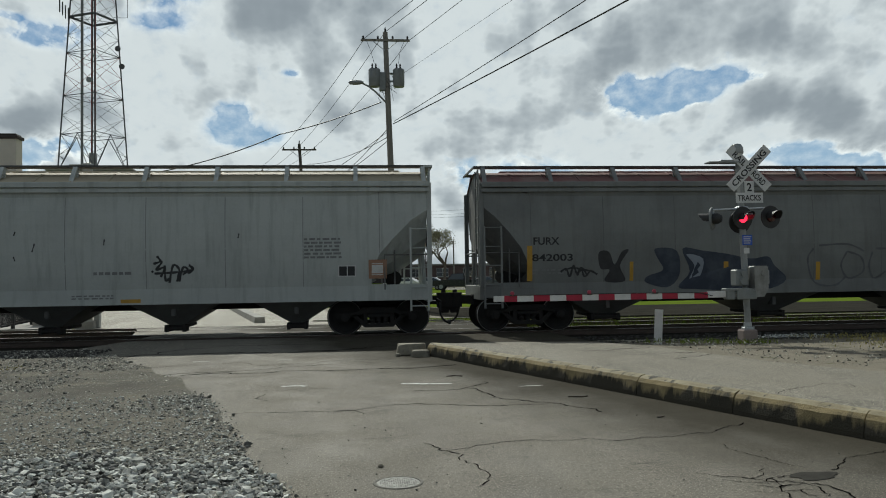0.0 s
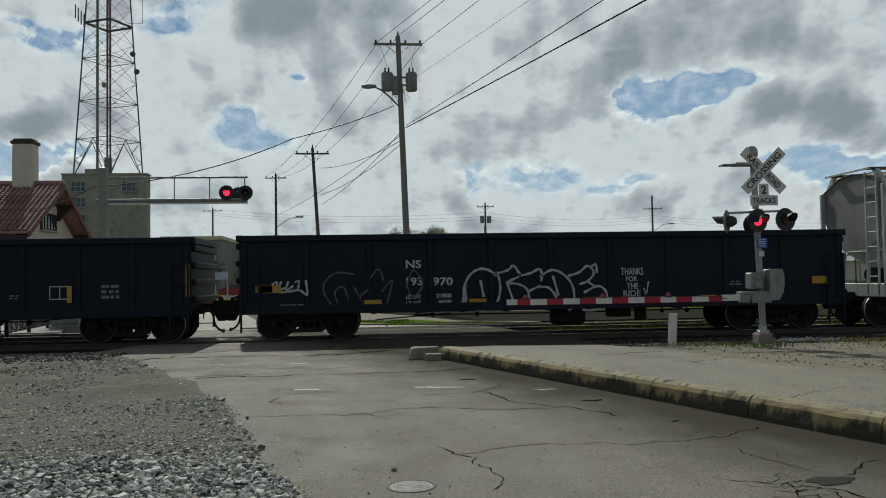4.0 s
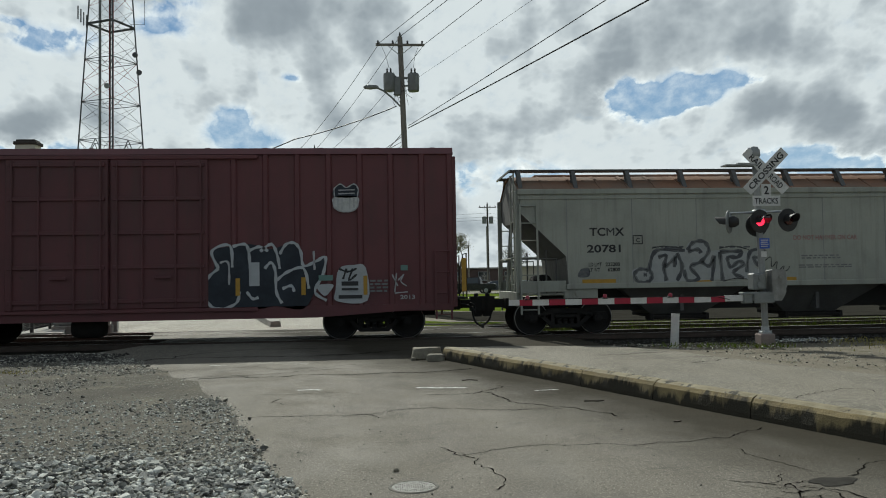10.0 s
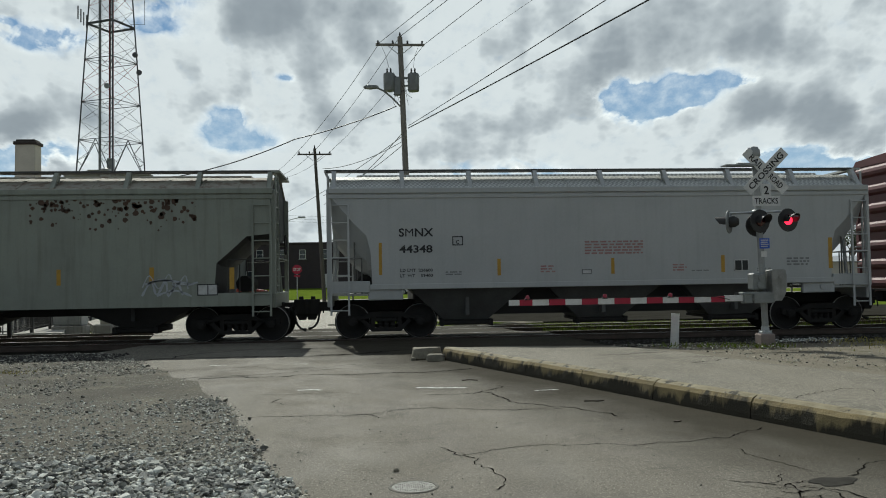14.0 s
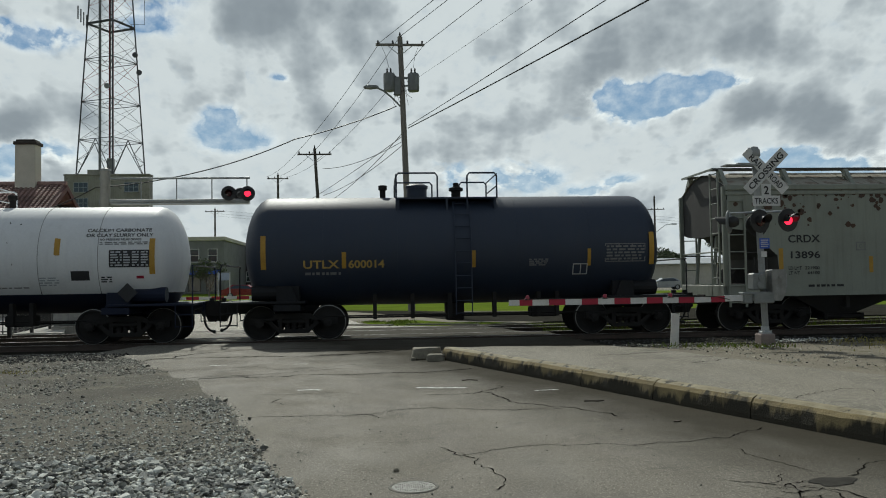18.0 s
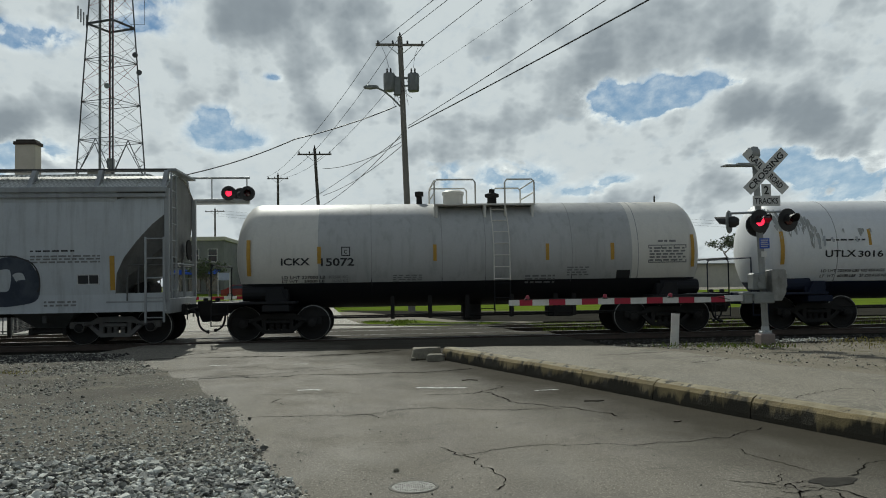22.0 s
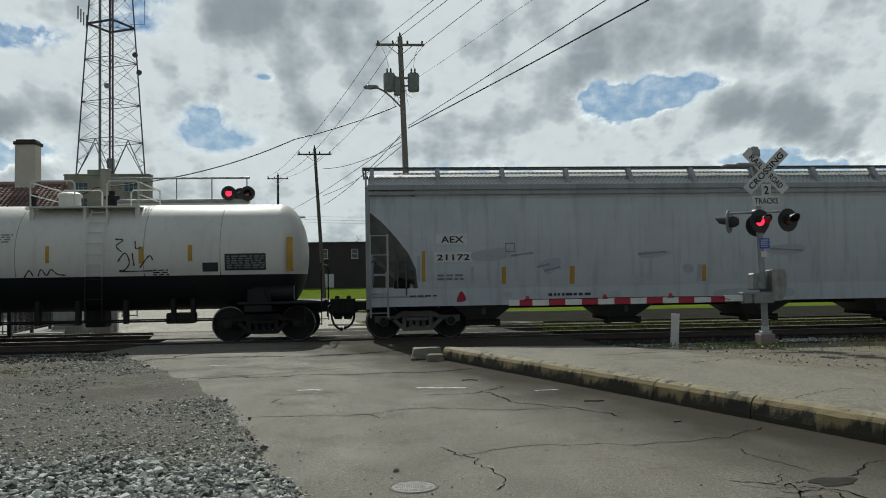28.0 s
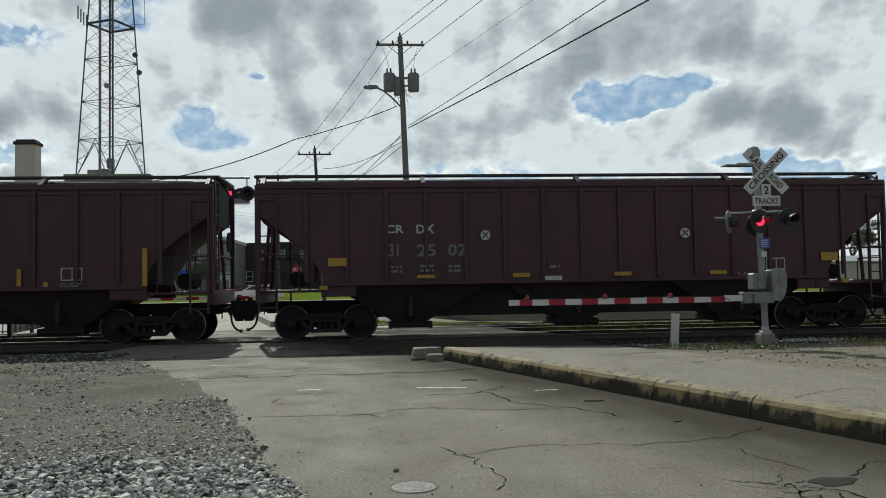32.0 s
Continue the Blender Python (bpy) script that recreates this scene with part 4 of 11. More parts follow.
            for i in range(steps):
                z = z0 + 0.04 + (z1 - z0 - 0.1) * i / (steps - 1)
                d = R if z < zc else sqrt(max(0.05, R * R - (z - zc) ** 2))
                k.rod((dome_x + 0.16 * flip, s * (max(d, 0.9) + 0.075), z), (dome_x + 0.58 * flip, s * (max(d, 0.9) + 0.075), z), 0.014, 5)
            part("ladder", k, ladder_m, c)
    # frame
    bot = zc - R
    for e in (-1, 1):
        k = Kit()
        k.box(min(e * (trucks - 0.7), e * (half + 0.5)), max(e * (trucks - 0.7), e * (half + 0.5)), -0.3, 0.3, 0.72, 1.05, 0.02)
        k.box(e * trucks - 0.35, e * trucks + 0.35, -1.5, 1.5, 0.78, 0.95, 0.02)
        k.box(min(e * (half - 1.7), e * (half + 0.45)), max(e * (half - 1.7), e * (half + 0.45)), -1.5, 1.5, 0.98, 1.04, 0.01)
        part("stub_sill", k, low_m, c)
        k = Kit()
        for s in (-1, 1):
            k.prism([(e * trucks - 0.30, 0.95), (e * trucks + 0.30, 0.95), (e * trucks + 0.10, zc - R * 0.62), (e * trucks - 0.10, zc - R * 0.62)], 1, s * (R * 0.93) - 0.04, s * (R * 0.93) + 0.04)
        k.box(e * trucks - 0.3, e * trucks + 0.3, -1.25, 1.25, 0.9, zc - R * 0.62, 0.02)
        part("saddle", k, low_m, c)
        k = Kit()
        xe = e * (half + 0.44)
        for s in (-1, 1):
            k.line([(xe, s * 1.45, 1.04), (xe, s * 1.45, 1.9), (xe - e * 0.03, s * 1.38, 2.0), (xe - e * 0.03, s * 1.0, 2.0)], 0.02, 5)
            for z in (0.45, 0.75):
                k.rod((xe, s * 1.5, z), (xe - e * 0.42, s * 1.5, z), 0.015, 5)
            k.rod((xe, s * 1.5, 0.42), (xe, s * 1.5, 1.0), 0.015, 5)
            k.rod((xe - e * 0.42, s * 1.5, 0.42), (xe - e * 0.42, s * 1.5, 1.0), 0.015, 5)
        k.rod((xe, -1.45, 2.0), (xe, 1.45, 2.0), 0.022, 5)
        part("handrail", k, low_m, c)
        k = Kit().rod((e * (half - 1.35), -1.05, 1.26), (e * (half - 0.3), -1.05, 1.26), 0.2, 14)
        part("air_reservoir", k, low_m, c)
    k = Kit()
    k.rod((-trucks + 0.9, -0.9, 0.62), (trucks - 0.9, -0.9, 0.62), 0.02, 5)
    k.rod((-trucks + 0.9, -0.3, 0.55), (trucks - 0.9, -0.3, 0.55), 0.025, 5)
    for x in (-2.2, -1.2, -0.2, 1.0, 2.2, 2.7):
        k.box(x - 0.05, x + 0.05, -1.0, -0.8, 0.52, bot + 0.3)
    k.box(-0.25, 0.25, -0.3, 0.3, 0.42, bot + 0.05, 0.03)
    k.box(2.0, 2.7, -0.9, -0.4, 0.5, 0.78, 0.03)
    part("underframe", k, STEELDARK, c)
    return c, (lambda z: -sqrt(max(0.04, R * R - (z - zc) ** 2)))


# ---- markings on a car's near side
def plate(c, side, u0, u1, z0, z1, mat, name="reflector", label="", off=0.006):
    k = Kit()
    n = 4
    zs = [z0 + (z1 - z0) * i / n for i in range(n + 1)]
    ya = [side(z) - off for z in zs]
    r = [[(u, ya[i], zs[i]) for i in range(n + 1)] + [(u, ya[i] + 0.005, zs[i]) for i in range(n, -1, -1)] for u in (u0, u1)]
    return part(name, k.loft(r), mat, c, label)


def words(c, side, u, z, w, h, body, mat, off=0.008, name="lettering"):
    pts, faces = lettering(body, w, h)
    if h < 0.15:
        ob = part(name, Kit().add([(u + x, side(z + y) - off, z + y) for x, y in pts], faces), mat, c)
        ob["kind"] = "stuff"
        return ob
    for group in islands(len(pts), faces):
        used = sorted({i for f in group for i in f})
        at = {i: j for j, i in enumerate(used)}
        part("letter", Kit().add([(u + pts[i][0], side(z + pts[i][1]) - off, z + pts[i][1]) for i in used], [tuple(at[i] for i in f) for f in group]), mat, c)


def small_print(c, side, u0, u1, z0, z1, rows, mat, seed=1, off=0.008):
    """Lines too small to read: short bars."""
    rnd = random.Random(seed)
    k = Kit()
    for r in range(rows):
        zz = z1 - (r + 0.5) * (z1 - z0) / rows
        t = 0.28 * (z1 - z0) / rows
        u = u0
        while u < u1 - 0.04:
            w = min(u1 - u, rnd.uniform(0.06, 0.2))
            k.add([(u, side(zz - t) - off, zz - t), (u + w, side(zz - t) - off, zz - t), (u + w, side(zz + t) - off, zz + t), (u, side(zz + t) - off, zz + t)], [(0, 1, 2, 3)])
            u += w + rnd.uniform(0.03, 0.06)
    ob = part("small_print", k, mat, c)
    ob["kind"] = "stuff"
    return ob


def outline_box(c, side, u0, u1, z0, z1, mat, t=0.03, splits=(), fill=None):
    k = Kit()
    for a, b, p, q in [(u0, u1, z0, z0 + t), (u0, u1, z1 - t, z1), (u0, u0 + t, z0, z1), (u1 - t, u1, z0, z1)] + [(s, s + t, z0, z1) for s in splits]:
        k.add([(a, side(p) - 0.010, p), (b, side(p) - 0.010, p), (b, side(q) - 0.010, q), (a, side(q) - 0.010, q)], [(0, 1, 2, 3)])
    if fill:
        plate(c, side, u0, u1, z0, z1, fill, "stencil_panel")
    return part("stencil_frame", k, mat, c)


def scrawl(c, side, strokes, width, mat, name="graffiti", label="spray-painted scrawl", off=0.009):
    """Painted strokes: each is a row of (u, z) points, rounded off between them."""
    for st in strokes:
        k = Kit()
        pts = []
        m = len(st)
        for i in range(m - 1):
            p0, p1, p2, p3 = st[max(i - 1, 0)], st[i], st[i + 1], st[min(i + 2, m - 1)]
            for j in range(5):
                t = j / 5
                pts.append(tuple(0.5 * (2 * p1[d] + (p2[d] - p0[d]) * t + (2 * p0[d] - 5 * p1[d] + 4 * p2[d] - p3[d]) * t * t + (3 * p1[d] - p0[d] - 3 * p2[d] + p3[d]) * t ** 3) for d in (0, 1)))
        pts.append(st[-1])
        ring = []
        for i, (u, z) in enumerate(pts):
            a, b = pts[max(i - 1, 0)], pts[min(i + 1, len(pts) - 1)]
            dx, dz = b[0] - a[0], b[1] - a[1]
            d = hypot(dx, dz) or 1
            w = width / 2 * (1 + 0.25 * sin(i * 1.7))
            ring.append(((u - dz / d * w, z + dx / d * w), (u + dz / d * w, z - dx / d * w)))
        vs = [(u, side(z) - off, z) for pr in ring for u, z in pr]
        k.add(vs, [(2 * i, 2 * i + 1, 2 * i + 3, 2 * i + 2) for i in range(len(ring) - 1)])
        part(name, k, mat, c, label)


def blob(c, side, pts, mat, name="graffiti", label="spray-painted fill", off=0.007):
    """A filled painted shape; pts go round it, in the order (u, z)."""
    m = len(pts)
    ring = []
    for i in range(m):
        p0, p1, p2, p3 = (pts[(i + d) % m] for d in (-1, 0, 1, 2))
        for j in range(4):
            t = j / 4
            ring.append(tuple(0.5 * (2 * p1[d] + (p2[d] - p0[d]) * t + (2 * p0[d] - 5 * p1[d] + 4 * p2[d] - p3[d]) * t * t + (3 * p1[d] - p0[d] - 3 * p2[d] + p3[d]) * t ** 3) for d in (0, 1)))
    k = Kit().add([(u, side(z) - off, z) for u, z in ring], [tuple(range(len(ring)))])
    return part(name, k, mat, c, label)

# ---------------------------------------------------------------- the cars, from the head of what passes to its tail
def paint(name, base, alt=None, rust=None, rust_at=0.68, streak=0.35, rough=0.55, scale=0.6):
    return surf(name, base, alt, scale, rough, 0.0, 0.06, 18, streak=streak, dirt=rust, dirt_at=rust_at, grainy=0.12)


GREY_DULL = paint("dull_grey_paint", (0.20, 0.21, 0.20), (0.15, 0.155, 0.15), (0.16, 0.13, 0.11))
GREY_LIGHT = paint("light_grey_paint", (0.455, 0.48, 0.455), (0.40, 0.42, 0.40), (0.3, 0.27, 0.23), 0.72)
GREY_COOL = paint("cool_grey_paint", (0.54, 0.57, 0.585), (0.48, 0.505, 0.52), None)
GREY_TRIM = paint("grimy_grey_trim", (0.36, 0.375, 0.38), (0.27, 0.28, 0.285), None)
GREY_CLEAN = paint("clean_grey_paint", (0.46, 0.47, 0.46), (0.425, 0.435, 0.425), None, streak=0.12)
BEIGE = paint("beige_grey_paint", (0.385, 0.398, 0.34), (0.31, 0.32, 0.275), (0.27, 0.22, 0.17), 0.72)
SAGE = paint("sage_grey_paint", (0.285, 0.305, 0.255), (0.24, 0.255, 0.215), (0.2, 0.17, 0.12), 0.73)
RUST_ROOF = surf("rusty_roof", (0.29, 0.15, 0.085), (0.2, 0.155, 0.115), 0.9, 0.75, 0, 0.15, 25)
RUST_SPECK = surf("rust_specked_roof", (0.36, 0.34, 0.28), (0.16, 0.10, 0.065), 3.2, 0.75, 0, 0.15, 25, low=0.5, high=0.6)
RED_ROOF = surf("red_primer_roof", (0.20, 0.09, 0.08), (0.25, 0.2, 0.17), 1.2, 0.75, 0, 0.15, 25)
CREAM_ROOF = surf("cream_roof", (0.44, 0.38, 0.27), (0.36, 0.31, 0.22), 0.8, 0.7, 0, 0.15, 25)
PALE_ROOF = surf("galvanised_roof", (0.68, 0.69, 0.65), (0.58, 0.59, 0.56), 1.2, 0.6, 0.1, 0.3, 30)


def add_mesh_holes(m, size):
    """Open-mesh walkway sheets: small dark openings in rows."""
    n, l = m.node_tree.nodes, m.node_tree.links
    b = n["Principled BSDF"]
    old = b.inputs["Base Color"].links[0].from_socket
    co = n.new("ShaderNodeTexCoord")
    ch = n.new("ShaderNodeTexChecker")
    ch.inputs["Scale"].default_value = 1 / size
    l.new(co.outputs["Object"], ch.inputs["Vector"])
    x = n.new("ShaderNodeMixRGB")
    x.blend_type = "MULTIPLY"
    l.new(ch.outputs["Fac"], x.inputs["Fac"])
    l.new(old, x.inputs["Color1"])
    x.inputs["Color2"].default_value = (0.58, 0.58, 0.58, 1)
    l.new(x.outputs["Color"], b.inputs["Base Color"])


add_mesh_holes(PALE_ROOF, 0.06)
OXIDE = paint("oxide_red_paint", (0.15, 0.047, 0.051), (0.118, 0.041, 0.045), (0.05, 0.035, 0.03), 0.7, 0.3)
OXIDE_DOOR = paint("oxide_door_paint", (0.134, 0.043, 0.047), (0.106, 0.039, 0.042), (0.055, 0.035, 0.026), 0.66, 0.4)
MAROON = paint("maroon_paint", (0.076, 0.028, 0.037), (0.062, 0.025, 0.032), None, streak=0.25)
NAVY = paint("blue_black_paint", (0.008, 0.012, 0.023), (0.010, 0.014, 0.024), (0.016, 0.016, 0.018), 0.72, 0.12)
TANKBLACK = paint("black_tank_paint", (0.022, 0.033, 0.058), (0.027, 0.038, 0.062), None, streak=0.15, rough=0.55)
TANKWHITE = paint("white_tank_paint", (0.78, 0.79, 0.79), (0.74, 0.75, 0.75), None, streak=0.1, rough=0.5)
TANKCREAM = paint("cream_tank_paint", (0.70, 0.68, 0.62), (0.65, 0.63, 0.57), (0.5, 0.46, 0.38), 0.76, 0.14, 0.5)
TANKFILM = paint("greyed_tank_paint", (0.47, 0.475, 0.465), (0.42, 0.425, 0.41), (0.52, 0.49, 0.42), 0.74, 0.3, 0.5)
TANK_WELD = surf("grey_tank_weld", (0.30, 0.30, 0.29), (0.4, 0.4, 0.39), 1.6, 0.8, 0, 0.05, 20)
BLACKBAND = paint("black_band_paint", (0.016, 0.017, 0.02), (0.022, 0.022, 0.024), None, streak=0.1)
NAVYBAND = paint("navy_band_paint", (0.012, 0.018, 0.04), (0.016, 0.02, 0.035), None, streak=0.1)
for m in (BLACKBAND, NAVYBAND, NAVY):
    m.node_tree.nodes["Principled BSDF"].inputs["Specular IOR Level"].default_value = 0.2
# dark coats of the hopper bays, also used to paint shade on end slopes
BAYDARK = surf("dark_grey_paint", (0.13, 0.13, 0.125), (0.09, 0.088, 0.083), 1.2, 0.8, 0, 0.1, 20)
BAYBLACK = surf("near_black_paint", (0.055, 0.053, 0.05), (0.042, 0.04, 0.038), 1.2, 0.8, 0, 0.1, 20)
BAYRED = surf("dark_red_paint", (0.048, 0.034, 0.034), (0.04, 0.03, 0.03), 1.2, 0.8, 0, 0.1, 20)

ROUND_CUT = [(0.0, 3.3), (0.3, 3.05), (0.65, 2.66), (0.98, 2.23), (1.17, 1.82), (1.22, 1.3)]
LINKS = (20.2, 2.42, -15.15, -32.45, -49.89, -68.14, -85.45, -101.4, -119.3, -132.23, -146.62, -160.82, -180.81, -199.9, -212.99, -231.0, -248.95)


def mid(i):
    """Middle of car i and its length over the couplings."""
    return (LINKS[i - 1] + LINKS[i]) / 2, LINKS[i - 1] - LINKS[i]


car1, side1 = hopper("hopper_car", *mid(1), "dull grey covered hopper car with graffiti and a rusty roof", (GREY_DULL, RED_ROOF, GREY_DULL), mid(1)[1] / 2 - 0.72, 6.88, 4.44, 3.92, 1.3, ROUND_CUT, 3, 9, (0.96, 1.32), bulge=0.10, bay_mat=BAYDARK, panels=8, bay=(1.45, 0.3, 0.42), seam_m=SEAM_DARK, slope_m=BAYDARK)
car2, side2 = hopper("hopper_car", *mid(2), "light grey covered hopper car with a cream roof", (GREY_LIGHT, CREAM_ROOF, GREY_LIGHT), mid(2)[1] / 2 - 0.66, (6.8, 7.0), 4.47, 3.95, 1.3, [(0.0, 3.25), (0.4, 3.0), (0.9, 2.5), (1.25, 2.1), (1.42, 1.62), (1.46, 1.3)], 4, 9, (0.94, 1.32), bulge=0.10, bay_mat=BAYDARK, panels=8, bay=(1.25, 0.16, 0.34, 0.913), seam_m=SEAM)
car3, side3 = gondola("gondola_car", *mid(3), "blue-black open gondola car with white graffiti", NAVY, mid(3)[1] / 2 - 0.58, 6.4, 0.70, 2.70, 11)
car4, side4 = gondola("gondola_car", *mid(4), "blue-black open gondola car with white numbers", NAVY, mid(4)[1] / 2 - 0.62, 6.45, 0.70, 2.68, 13)
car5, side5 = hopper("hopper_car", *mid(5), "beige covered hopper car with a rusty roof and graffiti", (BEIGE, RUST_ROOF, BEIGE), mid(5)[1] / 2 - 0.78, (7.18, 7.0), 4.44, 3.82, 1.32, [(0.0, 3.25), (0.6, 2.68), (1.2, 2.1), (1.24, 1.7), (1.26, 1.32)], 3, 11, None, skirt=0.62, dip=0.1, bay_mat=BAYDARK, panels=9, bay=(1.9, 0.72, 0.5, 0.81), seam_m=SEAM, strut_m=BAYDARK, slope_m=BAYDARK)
car6, side6 = boxcar("box_car", *mid(6), "oxide red boxcar with ribbed ends and graffiti", OXIDE, OXIDE_DOOR, 7.72, (5.65, 5.38), 0.62, 5.06)
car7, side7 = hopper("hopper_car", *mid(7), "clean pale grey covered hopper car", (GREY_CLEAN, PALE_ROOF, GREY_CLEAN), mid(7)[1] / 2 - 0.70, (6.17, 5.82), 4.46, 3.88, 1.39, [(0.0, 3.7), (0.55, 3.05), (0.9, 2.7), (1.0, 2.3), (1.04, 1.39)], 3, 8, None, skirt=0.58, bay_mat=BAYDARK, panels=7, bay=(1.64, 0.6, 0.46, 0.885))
car8, side8 = hopper("hopper_car", *mid(8), "sage grey covered hopper car with rust spots", (SAGE, RUST_SPECK, SAGE), mid(8)[1] / 2 - 0.72, (7.2, 6.82), 4.46, 3.9, 1.25, [(0.0, 2.78), (0.6, 2.72), (1.0, 2.35), (1.35, 2.05), (1.42, 1.25)], 3, 9, (0.98, 1.28), skirt=0.75, dip=0.1, bay_mat=BAYBLACK, panels=9)
car9, side9 = tank_car("tank_car", *mid(9), "black tank car with gold lettering", TANKBLACK, BLACKBAND, 5.68, (4.58, 4.32), 2.36, 1.48, -0.25, None, TANKBLACK)
car10, side10 = tank_car("tank_car", *mid(10), "white tank car with black spots and a dark frame", TANKWHITE, NAVYBAND, 6.4, (5.05, 4.82), 2.22, 1.42, 0.1, 1.32, TANKWHITE, flip=-1, welds=(-0.68, -0.36, 0.27, 0.47, 0.7))
car11, side11 = tank_car("tank_car", *mid(11), "dirty cream tank car with black lettering", TANKCREAM, BLACKBAND, 6.38, 5.2, 2.24, 1.42, 0.3, 1.5, TANKCREAM, welds=(-0.43, -0.14, 0.04, 0.403, 0.685), film=(-4.12, 4.2, TANKFILM))
car12, side12 = hopper("hopper_car", *mid(12), "pale grey covered hopper car with large graffiti", (GREY_COOL, PALE_ROOF, GREY_TRIM), mid(12)[1] / 2 - 0.80, (7.78, 7.62), 4.52, 3.96, 1.3, ROUND_CUT, 4, 11, (0.88, 1.32), bulge=0.10, grey_trucks=True, bay_mat=BAYDARK, panels=9, bay=(0.9, 0.36, 0.44), slope_m=END_SHADE)
car13, side13 = hopper("hopper_car", *mid(13), "cool grey covered hopper car with painted-over graffiti", (GREY_COOL, PALE_ROOF, GREY_TRIM), mid(13)[1] / 2 - 0.72, (7.8, 7.55), 4.52, 3.96, 1.3, ROUND_CUT, 4, 10, (0.88, 1.32), bulge=0.10, grey_trucks=True, bay_mat=BAYDARK, panels=9, bay=(0.9, 0.36, 0.44), slope_m=END_SHADE)
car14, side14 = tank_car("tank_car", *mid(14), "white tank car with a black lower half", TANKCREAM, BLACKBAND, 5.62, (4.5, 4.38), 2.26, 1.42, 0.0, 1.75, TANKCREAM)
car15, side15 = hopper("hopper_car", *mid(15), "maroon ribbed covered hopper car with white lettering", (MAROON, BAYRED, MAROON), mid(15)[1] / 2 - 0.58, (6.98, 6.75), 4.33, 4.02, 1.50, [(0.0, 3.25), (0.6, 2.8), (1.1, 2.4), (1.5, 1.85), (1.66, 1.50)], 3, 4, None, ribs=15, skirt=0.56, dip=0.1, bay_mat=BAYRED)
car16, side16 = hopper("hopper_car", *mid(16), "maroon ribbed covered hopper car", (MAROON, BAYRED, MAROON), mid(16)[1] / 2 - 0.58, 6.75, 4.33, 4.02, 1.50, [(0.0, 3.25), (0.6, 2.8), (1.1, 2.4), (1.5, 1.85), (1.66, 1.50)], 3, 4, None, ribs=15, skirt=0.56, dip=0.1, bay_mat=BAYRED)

# ---------------------------------------------------------------- lettering, reflectors and graffiti on the near sides
SPRAY_BLACK = surf("black_spray", (0.03, 0.03, 0.032), (0.05, 0.05, 0.052), 4, 0.6, 0, 0.0, 50)
SPRAY_NAVY = surf("navy_spray", (0.026, 0.036, 0.058), (0.075, 0.09, 0.11), 2.2, 0.6, 0, 0.0, 50)
SPRAY_GREY = surf("grey_spray", (0.26, 0.29, 0.33), (0.2, 0.23, 0.27), 1.5, 0.6, 0, 0.0, 50)
SPRAY_PALE = surf("pale_spray", (0.50, 0.52, 0.53), (0.4, 0.42, 0.43), 1.5, 0.6, 0, 0.0, 50)
SPRAY_DEEP = surf("deep_blue_spray", (0.012, 0.018, 0.028), (0.03, 0.04, 0.055), 2.2, 0.6, 0, 0.0, 50)
SPRAY_MID = surf("thin_grey_spray", (0.21, 0.205, 0.2), (0.12, 0.1, 0.1), 3.0, 0.6, 0, 0.0, 50, stretch=(0.4, 1, 5))
SPRAY_WHITE = surf("white_spray", (0.5, 0.5, 0.5), (0.33, 0.33, 0.34), 3, 0.6, 0, 0.0, 50)
SPRAY_DIM = surf("dim_white_spray", (0.12, 0.125, 0.13), (0.08, 0.08, 0.085), 3, 0.6, 0, 0.0, 50)
SPRAY_SMOKE = surf("smoky_spray", (0.075, 0.08, 0.09), (0.25, 0.26, 0.25), 3.0, 0.6, 0, 0.0, 50, low=0.42, high=0.62)
SPRAY_SOOT = surf("thin_black_spray", (0.045, 0.047, 0.05), (0.15, 0.155, 0.155), 5.0, 0.6, 0, 0.0, 50)
SPRAY_FADED = surf("faded_pale_spray", (0.42, 0.435, 0.425), (0.31, 0.32, 0.30), 1.6, 0.6, 0, 0.0, 50)
SPRAY_BONE = surf("bone_white_spray", (0.72, 0.73, 0.72), (0.5, 0.52, 0.54), 1.7, 0.6, 0, 0.0, 50)
PEEL = surf("weathered_bare_coat", (0.40, 0.405, 0.385), (0.33, 0.335, 0.32), 5, 0.8, 0, 0.1, 50)
SPRAY_HAZE = surf("hazy_blue_grey_spray", (0.23, 0.25, 0.275), (0.44, 0.465, 0.48), 3.5, 0.6, 0, 0.0, 50, low=0.4, high=0.66)
SPRAY_TEAL = surf("teal_spray", (0.16, 0.28, 0.25), (0.13, 0.23, 0.2), 3, 0.6, 0, 0.0, 50)
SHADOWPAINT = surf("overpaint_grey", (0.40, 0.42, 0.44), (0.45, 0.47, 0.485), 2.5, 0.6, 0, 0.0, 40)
RUSTSPOT = surf("rust_spot", (0.10, 0.06, 0.04), (0.07, 0.05, 0.04), 6, 0.85, 0, 0.1, 50)
PLATEBLACK = surf("black_plate", (0.03, 0.03, 0.032), None, 5, 0.6, 0, 0.0, 50)
BARE = surf("buff_patch", (0.34, 0.19, 0.12), (0.28, 0.17, 0.11), 5, 0.7, 0, 0.0, 50)

